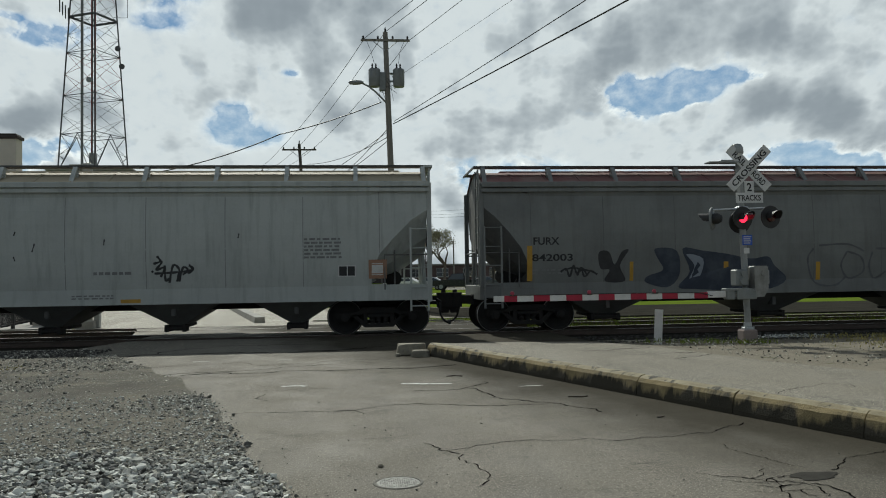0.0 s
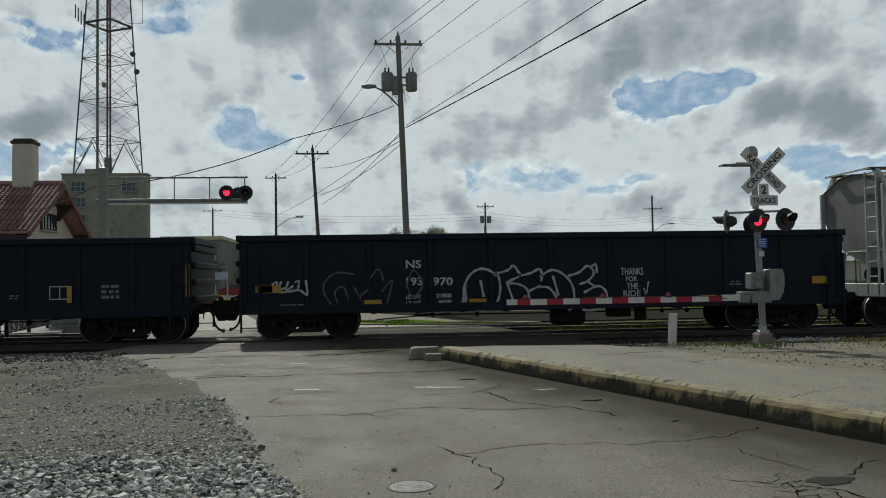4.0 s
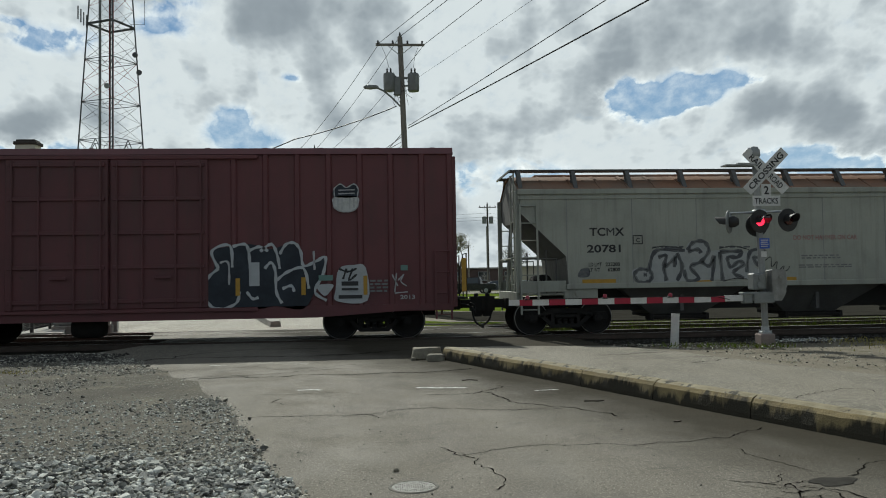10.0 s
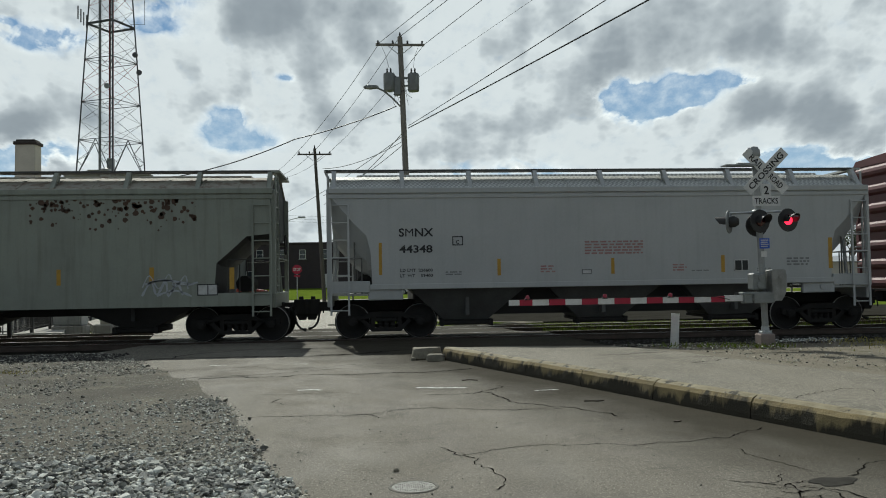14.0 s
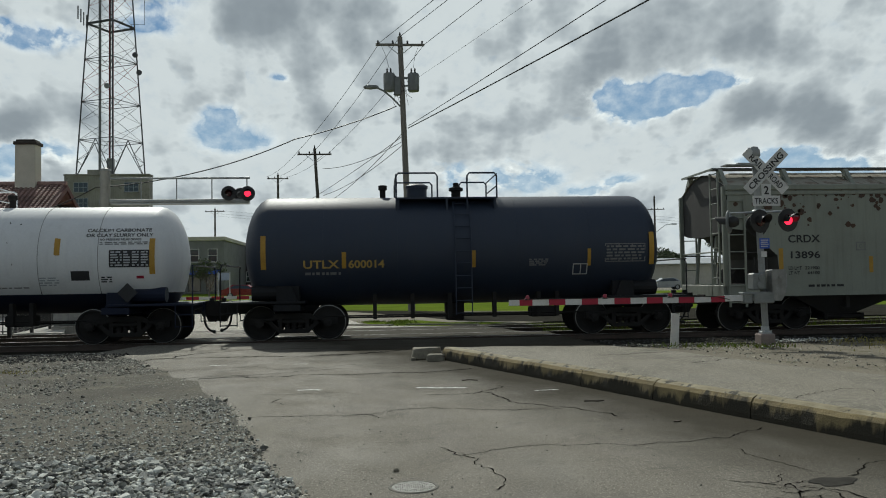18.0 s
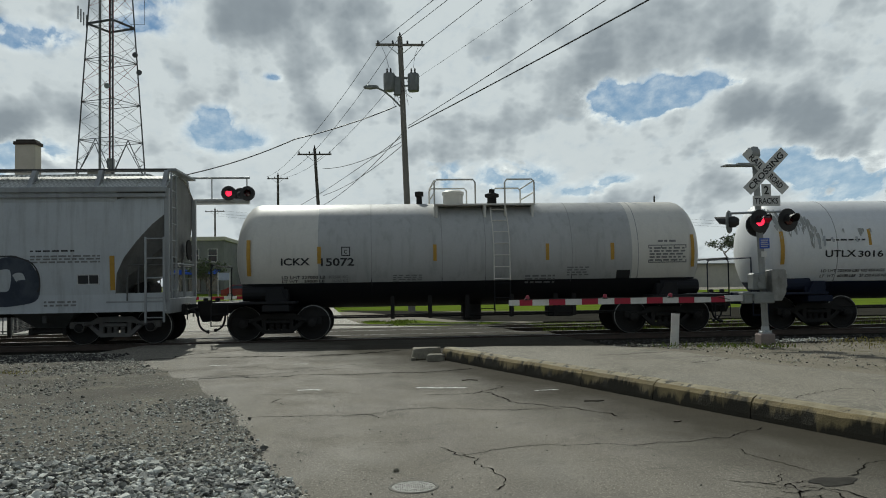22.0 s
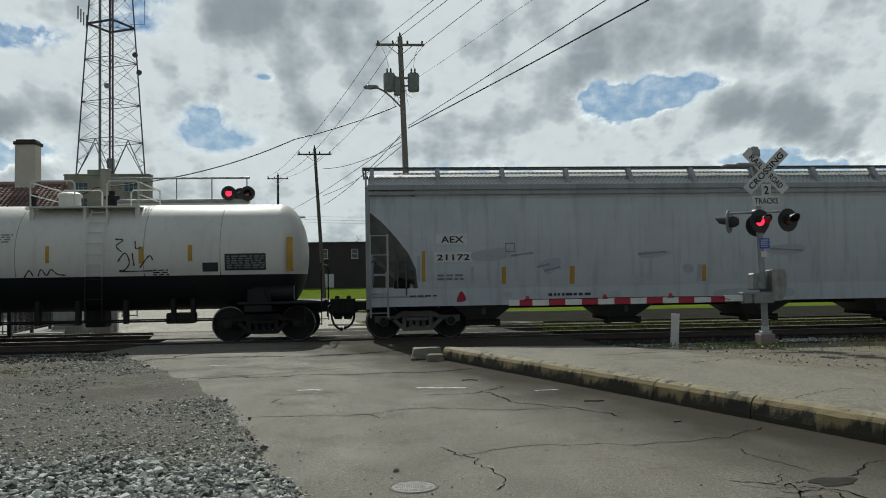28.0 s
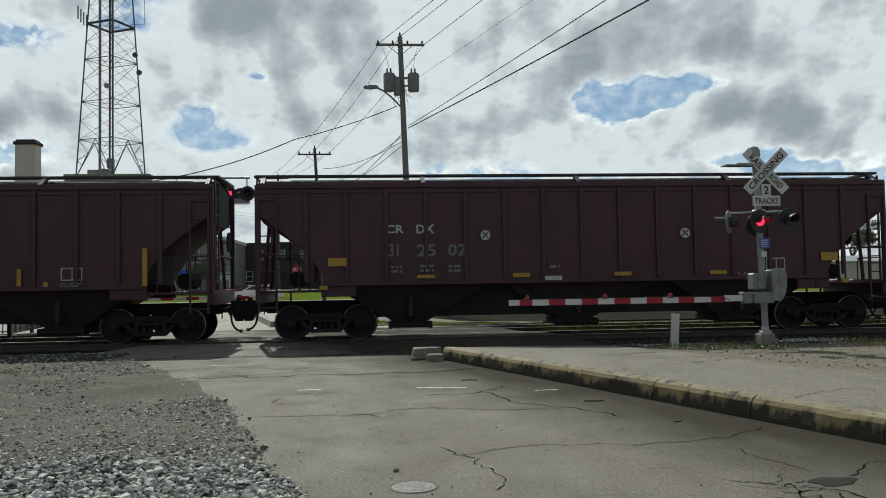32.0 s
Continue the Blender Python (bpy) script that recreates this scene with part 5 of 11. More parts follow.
for q in ((-6.98, -6.84, 1.35, 2.28), (-4.2, -4.1, 1.32, 1.83), (-1.59, -1.46, 1.31, 1.8), (1.04, 1.16, 1.27, 1.76)):
    plate(car1, side1, *q, YELLOW, "reflector")
words(car1, side1, -6.81, 2.3, 0.70, 0.20, "FURX", INK)
words(car1, side1, -6.85, 1.87, 1.10, 0.19, "842003", INK)
small_print(car1, side1, -6.84, -5.97, 1.51, 1.68, 2, INKGREY, 6)
scrawl(car1, side1, [[(-6.08, 1.58), (-5.93, 1.66), (-5.83, 1.45), (-5.74, 1.75), (-5.64, 1.54), (-5.52, 1.69), (-5.37, 1.5)], [(-5.97, 1.63), (-5.74, 1.69), (-5.49, 1.63), (-5.24, 1.59), (-5.09, 1.5)], [(-5.64, 1.48), (-5.52, 1.63), (-5.43, 1.45), (-5.27, 1.62)]], 0.05, SPRAY_BLACK)
blob(car1, side1, [(-5.05, 2.08), (-4.77, 2.1), (-4.62, 1.76), (-4.43, 2.09), (-4.23, 2.14), (-4.47, 1.73), (-4.32, 1.32), (-4.88, 1.32), (-4.75, 1.62), (-5.0, 1.66)], SPRAY_BLACK)
blob(car1, side1, [(-3.5, 2.17), (-2.9, 2.1), (-2.83, 1.44), (-3.18, 1.13), (-3.75, 1.27), (-3.7, 1.44), (-3.28, 1.6), (-3.43, 1.9)], SPRAY_NAVY)
blob(car1, side1, [(-2.75, 2.16), (-2.17, 2.1), (-1.46, 2.0), (-0.82, 1.87), (-0.34, 1.92), (-0.15, 1.67), (0.2, 1.29), (-0.53, 1.01), (-2.4, 1.07), (-2.85, 1.14), (-2.54, 1.55)], SPRAY_NAVY)
blob(car1, side1, [(-2.64, 2.01), (-2.17, 1.88), (-2.26, 1.4), (-2.55, 1.33), (-2.41, 1.7)], SPRAY_GREY)
scrawl(car1, side1, [[(0.96, 2.12), (0.79, 1.81), (1.01, 1.2), (1.58, 1.11), (1.91, 1.34)], [(1.12, 2.2), (1.94, 2.23), (2.43, 2.03)], [(1.93, 2.03), (1.76, 1.65), (1.99, 1.3), (2.41, 1.48), (2.34, 1.87), (1.93, 2.03)], [(2.67, 2.02), (2.58, 1.64), (2.73, 1.29), (3.07, 1.47)], [(2.76, 2.1), (3.42, 2.01), (3.56, 1.31)]], 0.05, SPRAY_DIM)
words(car2, side2, -6.05, 2.49, 0.76, 0.21, "ACFX", INK)
words(car2, side2, -6.05, 2.02, 0.82, 0.22, "59293", INK)
small_print(car2, side2, -6.04, -5.3, 1.51, 1.74, 2, INKGREY, 15)
for q in ((-6.6, -6.25, 1.6, 1.85),):
    plate(car2, side2, *q, INKWHITE, "placard")
scrawl(car2, side2, [[(-6.69, 1.89), (-6.64, 1.6)], [(-6.25, 1.88), (-6.19, 1.62), (-6.11, 1.88)]], 0.05, SPRAY_BLACK)
small_print(car2, side2, -0.3, 0.65, 1.64, 1.77, 1, INKGREY, 18)
scrawl(car2, side2, [[(1.25, 2.13), (1.34, 2.0)], [(1.16, 1.93), (1.37, 1.98), (1.22, 1.78), (1.43, 1.84), (1.33, 1.6)], [(1.43, 1.89), (1.45, 1.51), (1.54, 1.57)], [(1.54, 1.45), (1.64, 1.89), (1.79, 1.77), (1.72, 1.48)], [(1.78, 1.48), (1.88, 1.83), (2.0, 1.77), (1.87, 1.65)]], 0.055, SPRAY_BLACK)
scrawl(car2, side2, [[(1.18, 1.69), (1.66, 1.71), (2.12, 1.77), (2.03, 1.89), (2.12, 1.77), (1.99, 1.68)], [(1.11, 1.75), (1.15, 1.72)]], 0.055, SPRAY_BLACK)
small_print(car2, side2, 4.9, 5.85, 2.0, 2.56, 6, INKGREY, 21)
outline_box(car2, side2, 5.76, 6.21, 1.54, 1.83, INKWHITE, 0.025, (5.98,), PLATEBLACK)
for q in ((6.54, 7.01, 1.48, 1.97),):
    plate(car2, side2, *q, BARE, "worn_patch")
for q in ((6.62, 6.91, 1.57, 1.88),):
    plate(car2, side2, *q, INKWHITE, "placard")
for q in ((-7.99, -7.11, 0.93, 1.03), (-5.93, -5.5, 0.92, 1.03), (-3.08, -2.61, 0.96, 1.05), (0.34, 0.83, 0.95, 1.05)):
    plate(car2, side2, *q, YELLOW, "reflector")
for q in ((-5.16, -4.94, 1.05, 1.17),):
    plate(car2, side2, *q, INKWHITE, "placard")
small_print(car2, side2, -4.01, -2.89, 1.07, 1.17, 1, INK, 27)
small_print(car2, side2, -0.84, 0.17, 1.05, 1.18, 2, INKGREY, 28)
scrawl(car2, side2, [[(-2.15, 2.77), (-2.18, 2.67)], [(-1.69, 2.47), (-1.75, 2.26)], [(-2.19, 2.15), (-2.16, 2.04)], [(-0.02, 2.56), (-0.04, 2.41)], [(3.27, 2.68), (3.25, 2.56)]], 0.03, SPRAY_BLACK)
words(car3, side3, -3.82, 1.83, 0.40, 0.21, "NS", INKWHITE)
words(car3, side3, -3.81, 1.38, 0.42, 0.21, "193", INKWHITE)
words(car3, side3, -3.12, 1.37, 0.52, 0.21, "970", INKWHITE)
words(car3, side3, -3.82, 1.03, 0.38, 0.11, "LD LMT", INKWHITE)
words(car3, side3, -3.04, 1.05, 0.40, 0.11, "219500", INKWHITE)
words(car3, side3, -3.82, 0.89, 0.38, 0.09, "LT WT", INKWHITE)
words(car3, side3, -2.98, 0.90, 0.34, 0.10, "66500", INKWHITE)
for q in ((-7.66, -7.24, 1.26, 1.43), (-4.9, -4.46, 0.88, 1.03), (-2.18, -1.73, 0.86, 1.01), (0.84, 1.3, 0.86, 1.0), (4.0, 4.45, 0.86, 1.0), (7.15, 7.63, 1.26, 1.46)):
    plate(car3, side3, *q, YELLOW, "reflector", off=0.058)
scrawl(car3, side3, [[(-1.45, 1.6), (-1.66, 1.75), (-1.92, 1.78), (-2.17, 1.61), (-2.32, 1.25), (-2.24, 0.81), (-1.89, 0.71), (-1.53, 0.8), (-1.37, 1.16), (-1.39, 1.53), (-1.5, 1.69)], [(-1.88, 1.49), (-1.8, 1.05)], [(-1.48, 1.65), (-1.16, 1.74), (-1.01, 1.86), (-0.89, 1.71), (-0.84, 1.59), (-1.16, 1.42), (-0.87, 1.37), (-0.65, 1.22), (-0.58, 0.86)], [(-1.19, 1.45), (-1.02, 0.92)], [(-0.87, 1.59), (-0.57, 1.65), (-0.31, 1.76), (-0.25, 1.58), (-0.28, 1.44)]], 0.06, SPRAY_WHITE, off=0.055)
scrawl(car3, side3, [[(-0.61, 1.18), (-0.31, 1.32)], [(-0.31, 1.55), (0.01, 1.73), (0.34, 1.6), (0.57, 1.28), (0.59, 0.84), (0.44, 0.66)], [(0.04, 1.58), (0.18, 1.06)], [(-0.34, 1.29), (-0.07, 1.26), (0.12, 0.99), (-0.03, 0.73), (-0.11, 0.92)], [(0.45, 1.57), (0.75, 1.66), (0.98, 1.83), (1.14, 1.64), (0.97, 1.42), (0.75, 1.35)]], 0.06, SPRAY_WHITE, off=0.055)
scrawl(car3, side3, [[(0.86, 1.12), (1.26, 1.29), (1.48, 1.08), (1.4, 0.75), (1.03, 0.65), (0.81, 0.68)], [(1.05, 1.78), (1.2, 1.86), (1.22, 1.63)], [(0.97, 1.42), (1.16, 1.27)]], 0.06, SPRAY_WHITE, off=0.055)
blob(car3, side3, [(-2.2, 1.39), (-2.32, 1.18), (-2.39, 0.89), (-2.29, 0.82), (-2.23, 1.03), (-2.26, 1.25)], SPRAY_WHITE, off=0.05)
words(car3, side3, 1.89, 1.56, 0.61, 0.20, "THANKS", SPRAY_WHITE)
words(car3, side3, 2.02, 1.39, 0.31, 0.14, "FOR", SPRAY_WHITE)
words(car3, side3, 2.04, 1.19, 0.31, 0.16, "THE", SPRAY_WHITE)
words(car3, side3, 1.94, 0.99, 0.47, 0.17, "RIDE", SPRAY_WHITE)
scrawl(car3, side3, [[(2.49, 1.21), (2.53, 1.04)], [(2.62, 1.39), (2.56, 1.09)], [(2.11, 0.88), (2.23, 0.92), (2.28, 0.8), (2.13, 0.76), (2.08, 0.87)]], 0.035, SPRAY_WHITE, off=0.055)
scrawl(car3, side3, [[(-7.25, 1.46), (-7.11, 1.52), (-7.17, 1.32)], [(-7.0, 1.54), (-7.08, 1.35), (-6.89, 1.37)], [(-6.83, 1.54), (-6.89, 1.31), (-6.7, 1.43)], [(-6.67, 1.51), (-6.56, 1.54), (-6.59, 1.34)], [(-6.39, 1.56), (-6.36, 1.18), (-6.56, 1.31), (-6.97, 1.26), (-7.22, 1.33)]], 0.05, SPRAY_WHITE, off=0.055)
scrawl(car3, side3, [[(-5.72, 0.88), (-5.93, 1.24), (-5.89, 1.53), (-5.58, 1.74), (-5.16, 1.69)], [(-5.58, 0.95), (-5.65, 1.24), (-5.44, 1.38), (-5.3, 1.02)], [(-5.16, 1.37), (-4.95, 0.94)], [(-4.81, 1.29), (-5.02, 1.08), (-4.88, 0.86)], [(-4.74, 1.58), (-4.53, 1.82), (-4.39, 1.5)]], 0.04, SPRAY_DIM, off=0.055)
scrawl(car3, side3, [[(-4.46, 1.22), (-4.17, 1.53), (-4.32, 0.93)], [(-3.82, 1.35), (-3.63, 1.78), (-3.39, 1.41), (-3.64, 1.09), (-3.81, 1.38)]], 0.04, SPRAY_DIM, off=0.055)
outline_box(car3, side3, 5.66, 6.29, 1.22, 1.51, INKWHITE, 0.025, (5.97,))
small_print(car3, side3, 4.77, 5.19, 1.24, 1.38, 2, INKGREY, 51)
small_print(car3, side3, -7.04, -6.28, 0.86, 0.96, 2, INKGREY, 52)
words(car4, side4, -6.19, 2.02, 0.28, 0.24, "NS", INKWHITE, 0.06)
words(car4, side4, -6.26, 1.57, 1.09, 0.24, "210017", INKWHITE, 0.06)
words(car4, side4, -5.64, 1.29, 0.38, 0.09, "LD LMT", INKWHITE, 0.06)
words(car4, side4, -5.64, 1.16, 0.34, 0.08, "LT WT", INKWHITE, 0.06)
words(car4, side4, -4.60, 1.28, 0.41, 0.10, "220100", INKGREY, 0.06)
words(car4, side4, -4.53, 1.14, 0.34, 0.10, "65900", INKGREY, 0.06)
for q in ((-7.72, -7.63, 1.1, 1.92), (-4.82, -4.72, 1.01, 1.47), (-2.16, -2.05, 0.99, 1.46), (-0.08, 0.01, 0.99, 1.45), (2.4, 2.5, 1.1, 1.46), (5.07, 5.19, 1.09, 1.51), (7.97, 8.07, 1.19, 2.01), (9.83, 10.35, 1.25, 1.44)):
    plate(car4, side4, *q, YELLOW, "reflector", off=0.058)
for q in ((-3.51, -3.31, 0.89, 0.97), (-1.48, -1.23, 0.87, 0.98)):
    plate(car4, side4, *q, INKWHITE, "placard", off=0.05)
small_print(car4, side4, -7.24, -6.64, 2.32, 2.48, 3, INKGREY, 60)
outline_box(car4, side4, 4.63, 5.1, 1.17, 1.51, INKWHITE, 0.025, (4.87,))
small_print(car4, side4, 5.89, 6.33, 1.15, 1.55, 3, INKGREY, 62)
small_print(car4, side4, 3.67, 3.93, 1.19, 1.32, 2, INKGREY, 63)
small_print(car4, side4, -7.24, -6.71, 1.22, 1.26, 1, INKGREY, 64)
words(car5, side5, -6.44, 2.62, 0.94, 0.22, "TCMX", INK)
words(car5, side5, -6.52, 2.18, 0.91, 0.21, "20781", INK)
outline_box(car5, side5, -5.28, -5.01, 2.39, 2.63, INK, 0.025, ())
words(car5, side5, -5.19, 2.44, 0.10, 0.12, "C", INK)
words(car5, side5, -6.48, 1.82, 0.35, 0.10, "LD LMT", INK)
words(car5, side5, -6.03, 1.82, 0.39, 0.10, "223200", INK)
words(car5, side5, -6.48, 1.68, 0.30, 0.10, "LT WT", INK)
words(car5, side5, -5.97, 1.68, 0.33, 0.10, "62800", INK)
blob(car5, side5, [(-6.7, 1.74), (-6.48, 1.78), (-6.48, 1.56), (-6.77, 1.55)], SPRAY_SMOKE)
blob(car5, side5, [(-5.33, 1.64), (-5.18, 1.76), (-4.86, 1.75), (-4.74, 2.22), (-3.94, 2.21), (-3.72, 2.44), (-3.35, 2.44), (-3.16, 2.2), (-2.98, 2.2), (-2.25, 2.16), (-1.68, 2.18), (-1.71, 1.96), (-1.96, 1.74), (-1.44, 1.44), (-3.0, 1.42), (-4.46, 1.37), (-5.12, 1.38)], SPRAY_FADED)
scrawl(car5, side5, [[(-4.87, 1.7), (-5.11, 1.73), (-5.26, 1.57), (-5.12, 1.38), (-4.87, 1.4), (-4.78, 1.56), (-4.84, 1.78), (-4.63, 2.22), (-3.87, 2.21)], [(-5.01, 1.58), (-4.92, 1.58)], [(-4.6, 2.04), (-4.38, 2.07), (-4.46, 1.78), (-4.24, 1.92), (-4.13, 2.04), (-4.17, 1.77)], [(-4.46, 1.78), (-4.39, 1.41)], [(-4.09, 2.14), (-3.95, 1.77), (-4.1, 1.41)]], 0.10, SPRAY_SMOKE)
scrawl(car5, side5, [[(-3.79, 2.21), (-3.64, 2.41), (-3.35, 2.44), (-3.21, 2.2), (-3.43, 1.91), (-3.73, 1.77), (-3.51, 1.47), (-3.81, 1.4), (-3.9, 1.7)], [(-3.79, 2.18), (-3.5, 2.23), (-3.43, 2.13)], [(-3.43, 1.91), (-3.21, 1.79), (-3.06, 2.05), (-3.15, 1.39)], [(-2.91, 2.16), (-2.85, 1.39)], [(-2.91, 2.16), (-2.32, 2.16), (-2.43, 2.01), (-2.69, 2.01), (-2.62, 1.75), (-2.4, 1.89), (-2.25, 1.82), (-2.55, 1.6), (-2.26, 1.45)]], 0.10, SPRAY_SMOKE)
scrawl(car5, side5, [[(-2.18, 1.6), (-2.07, 2.15), (-1.68, 2.18), (-1.71, 2.0), (-1.98, 1.98), (-1.81, 1.74), (-1.44, 1.44)]], 0.10, SPRAY_SMOKE)
scrawl(car5, side5, [[(-1.66, 1.91), (-1.5, 2.0), (-1.48, 1.73), (-1.33, 1.88), (-1.36, 1.58), (-1.14, 1.76), (-1.22, 1.51)], [(-1.44, 1.58), (-1.06, 1.64), (-0.99, 1.75)], [(-4.77, 2.28), (-4.45, 2.33), (-3.94, 2.27)], [(-2.92, 2.25), (-2.54, 2.31), (-2.1, 2.21)], [(-2.85, 1.37), (-2.41, 1.45), (-1.82, 1.35)]], 0.022, SPRAY_BLACK)
scrawl(car5, side5, [[(-4.87, 1.7), (-5.11, 1.73), (-5.26, 1.57), (-5.12, 1.38), (-4.87, 1.4), (-4.78, 1.56), (-4.84, 1.78), (-4.63, 2.22), (-3.87, 2.21)], [(-5.01, 1.58), (-4.92, 1.58)], [(-4.6, 2.04), (-4.38, 2.07), (-4.46, 1.78), (-4.24, 1.92), (-4.13, 2.04), (-4.17, 1.77)], [(-4.46, 1.78), (-4.39, 1.41)], [(-4.09, 2.14), (-3.95, 1.77), (-4.1, 1.41)]], 0.022, SPRAY_SOOT, off=0.011)
scrawl(car5, side5, [[(-3.79, 2.21), (-3.64, 2.41), (-3.35, 2.44), (-3.21, 2.2), (-3.43, 1.91), (-3.73, 1.77), (-3.51, 1.47), (-3.81, 1.4), (-3.9, 1.7)], [(-3.79, 2.18), (-3.5, 2.23), (-3.43, 2.13)], [(-3.43, 1.91), (-3.21, 1.79), (-3.06, 2.05), (-3.15, 1.39)], [(-2.91, 2.16), (-2.85, 1.39)], [(-2.91, 2.16), (-2.32, 2.16), (-2.43, 2.01), (-2.69, 2.01), (-2.62, 1.75), (-2.4, 1.89), (-2.25, 1.82), (-2.55, 1.6), (-2.26, 1.45)]], 0.022, SPRAY_SOOT, off=0.011)
scrawl(car5, side5, [[(-2.18, 1.6), (-2.07, 2.15), (-1.68, 2.18), (-1.71, 2.0), (-1.98, 1.98), (-1.81, 1.74), (-1.44, 1.44)]], 0.022, SPRAY_SOOT, off=0.011)
small_print(car5, side5, -4.75, -3.85, 2.27, 2.34, 1, SPRAY_SMOKE, 74)
small_print(car5, side5, -2.92, -2.0, 2.25, 2.32, 1, SPRAY_SMOKE, 75)
words(car5, side5, -0.85, 2.45, 1.8, 0.13, "DO NOT HAMMER ON CAR", INKRED)
small_print(car5, side5, -0.64, 0.45, 1.93, 2.06, 2, INKGREY, 77)
small_print(car5, side5, -0.72, 0.82, 1.69, 1.8, 2, INKGREY, 78)
for q in ((-6.66, -5.76, 1.38, 1.48), (-3.66, -3.14, 1.36, 1.46), (-1.26, -0.8, 1.36, 1.46), (3.53, 4.04, 1.34, 1.41)):
    plate(car5, side5, *q, YELLOW, "reflector")
small_print(car5, side5, 6.12, 7.42, 2.76, 2.9, 3, INKGREY, 80)
small_print(car5, side5, 6.06, 7.35, 2.15, 2.64, 8, INKGREY, 81)
outline_box(car5, side5, 5.3, 5.8, 1.77, 1.99, INKWHITE, 0.025, (5.55,), PLATEBLACK)
small_print(car5, side5, 6.09, 7.13, 1.65, 1.88, 3, INKGREY, 83)
scrawl(car5, side5, [[(3.29, 2.19), (3.43, 1.88), (3.65, 1.5)], [(3.6, 2.26), (4.07, 2.31), (4.53, 2.02)], [(2.74, 1.79), (2.81, 1.85), (2.92, 1.74), (2.81, 1.64), (2.7, 1.74)]], 0.035, SPRAY_SMOKE)
blob(car5, side5, [(2.2, 1.9), (2.35, 1.94), (2.27, 1.68), (2.04, 1.65)], SPRAY_SMOKE)
blob(car5, side5, [(2.97, 2.0), (3.13, 1.93), (3.04, 1.69), (2.86, 1.67)], SPRAY_SMOKE)
words(car6, side6, -5.69, 2.33, 0.31, 0.31, "U", INKWHITE, 0.06)
words(car6, side6, -5.11, 2.32, 0.27, 0.31, "P", INKWHITE, 0.06)
words(car6, side6, -6.41, 1.84, 0.26, 0.34, "3", INKWHITE, 0.06)
words(car6, side6, -5.93, 1.86, 0.24, 0.34, "5", INKWHITE, 0.06)
words(car6, side6, -5.5, 1.85, 0.23, 0.34, "5", INKWHITE, 0.06)
words(car6, side6, -5.13, 1.85, 0.23, 0.34, "0", INKWHITE, 0.06)
words(car6, side6, -4.81, 1.84, 0.26, 0.34, "4", INKWHITE, 0.06)
words(car6, side6, -4.34, 1.84, 0.24, 0.34, "8", INKWHITE, 0.06)
outline_box(car6, side6, -4.25, -3.98, 2.31, 2.55, INKGREY, 0.025, ())
small_print(car6, side6, -4.22, -4.01, 2.37, 2.51, 2, INKGREY, 96, off=0.06)
rg = random.Random(31)
for i in range(13):
    z = 1.34 + i * 0.034
    for u0, u1 in ((-5.96, -5.2), (-5.22, -4.47), (-4.41, -3.76 - 0.012 * (i - 3) ** 2 * 0.4)):
        scrawl(car6, side6, [[(u0 + rg.uniform(-0.05, 0.05), z + rg.uniform(-0.01, 0.01)), ((u0 + u1) / 2, z + rg.uniform(-0.02, 0.02)), (u1 + rg.uniform(-0.06, 0.03), z + rg.uniform(-0.01, 0.01))]], 0.02, SPRAY_MID, off=0.062)
scrawl(car6, side6, [[(-5.18, 2.21), (-4.97, 2.29), (-4.69, 2.26)], [(-4.55, 2.26), (-4.33, 2.28), (-4.12, 2.25)], [(-6.7, 1.43), (-6.29, 1.48), (-6.04, 1.39)], [(-6.7, 0.92), (-6.62, 1.32), (-6.49, 0.96)], [(-6.5, 1.32), (-6.45, 0.89)]], 0.05, SPRAY_WHITE, off=0.065)
scrawl(car6, side6, [[(-6.32, 1.34), (-6.34, 0.86)], [(-6.07, 1.42), (-6.01, 0.88), (-6.32, 0.92)]], 0.05, SPRAY_WHITE, off=0.065)
scrawl(car6, side6, [[(-5.04, 1.78), (-4.93, 1.5), (-4.76, 1.74)], [(-4.45, 1.78), (-4.42, 0.99)], [(-5.87, 1.66), (-5.39, 1.67)], [(-5.84, 1.52), (-5.34, 1.52)], [(-4.34, 1.68), (-3.89, 1.64)]], 0.03, SPRAY_BLACK, off=0.065)
scrawl(car6, side6, [[(-4.37, 1.51), (-3.8, 1.5)]], 0.03, SPRAY_BLACK, off=0.065)
for q in ((-6.08, -6.01, 1.38, 1.62), (-4.52, -4.42, 1.21, 1.67), (-3.21, -3.11, 1.3, 1.73), (-1.43, -1.32, 1.3, 1.73), (0.44, 0.53, 1.3, 1.73), (2.16, 2.27, 1.21, 1.65), (3.81, 3.92, 1.2, 1.65), (5.39, 5.49, 1.18, 1.67), (7.93, 8.05, 1.22, 2.09)):
    plate(car6, side6, *q, YELLOW, "reflector", off=0.072)
small_print(car6, side6, -1.98, -1.41, 1.53, 1.69, 2, INKGREY, 104, off=0.06)
small_print(car6, side6, 0.56, 1.05, 1.6, 1.77, 2, INKGREY, 105, off=0.06)
small_print(car6, side6, -2.7, -1.77, 2.67, 2.9, 2, INKGREY, 106, off=0.06)
small_print(car6, side6, -0.47, 0.48, 2.71, 2.88, 2, INKGREY, 107, off=0.06)
small_print(car6, side6, -5.87, -5.43, 1.12, 1.28, 2, INKGREY, 108, off=0.06)
scrawl(car6, side6, [[(-2.87, 1.9), (-2.78, 1.97), (-2.69, 1.9), (-2.78, 1.81), (-2.87, 1.9)], [(-2.78, 1.96), (-2.78, 1.83)]], 0.02, INKGREY, off=0.065)
blob(car6, side6, [(4.66, 3.92), (4.82, 4.04), (4.98, 3.95), (5.17, 4.04), (5.28, 3.92), (5.26, 3.71), (4.67, 3.71)], SPRAY_DEEP, off=0.06)
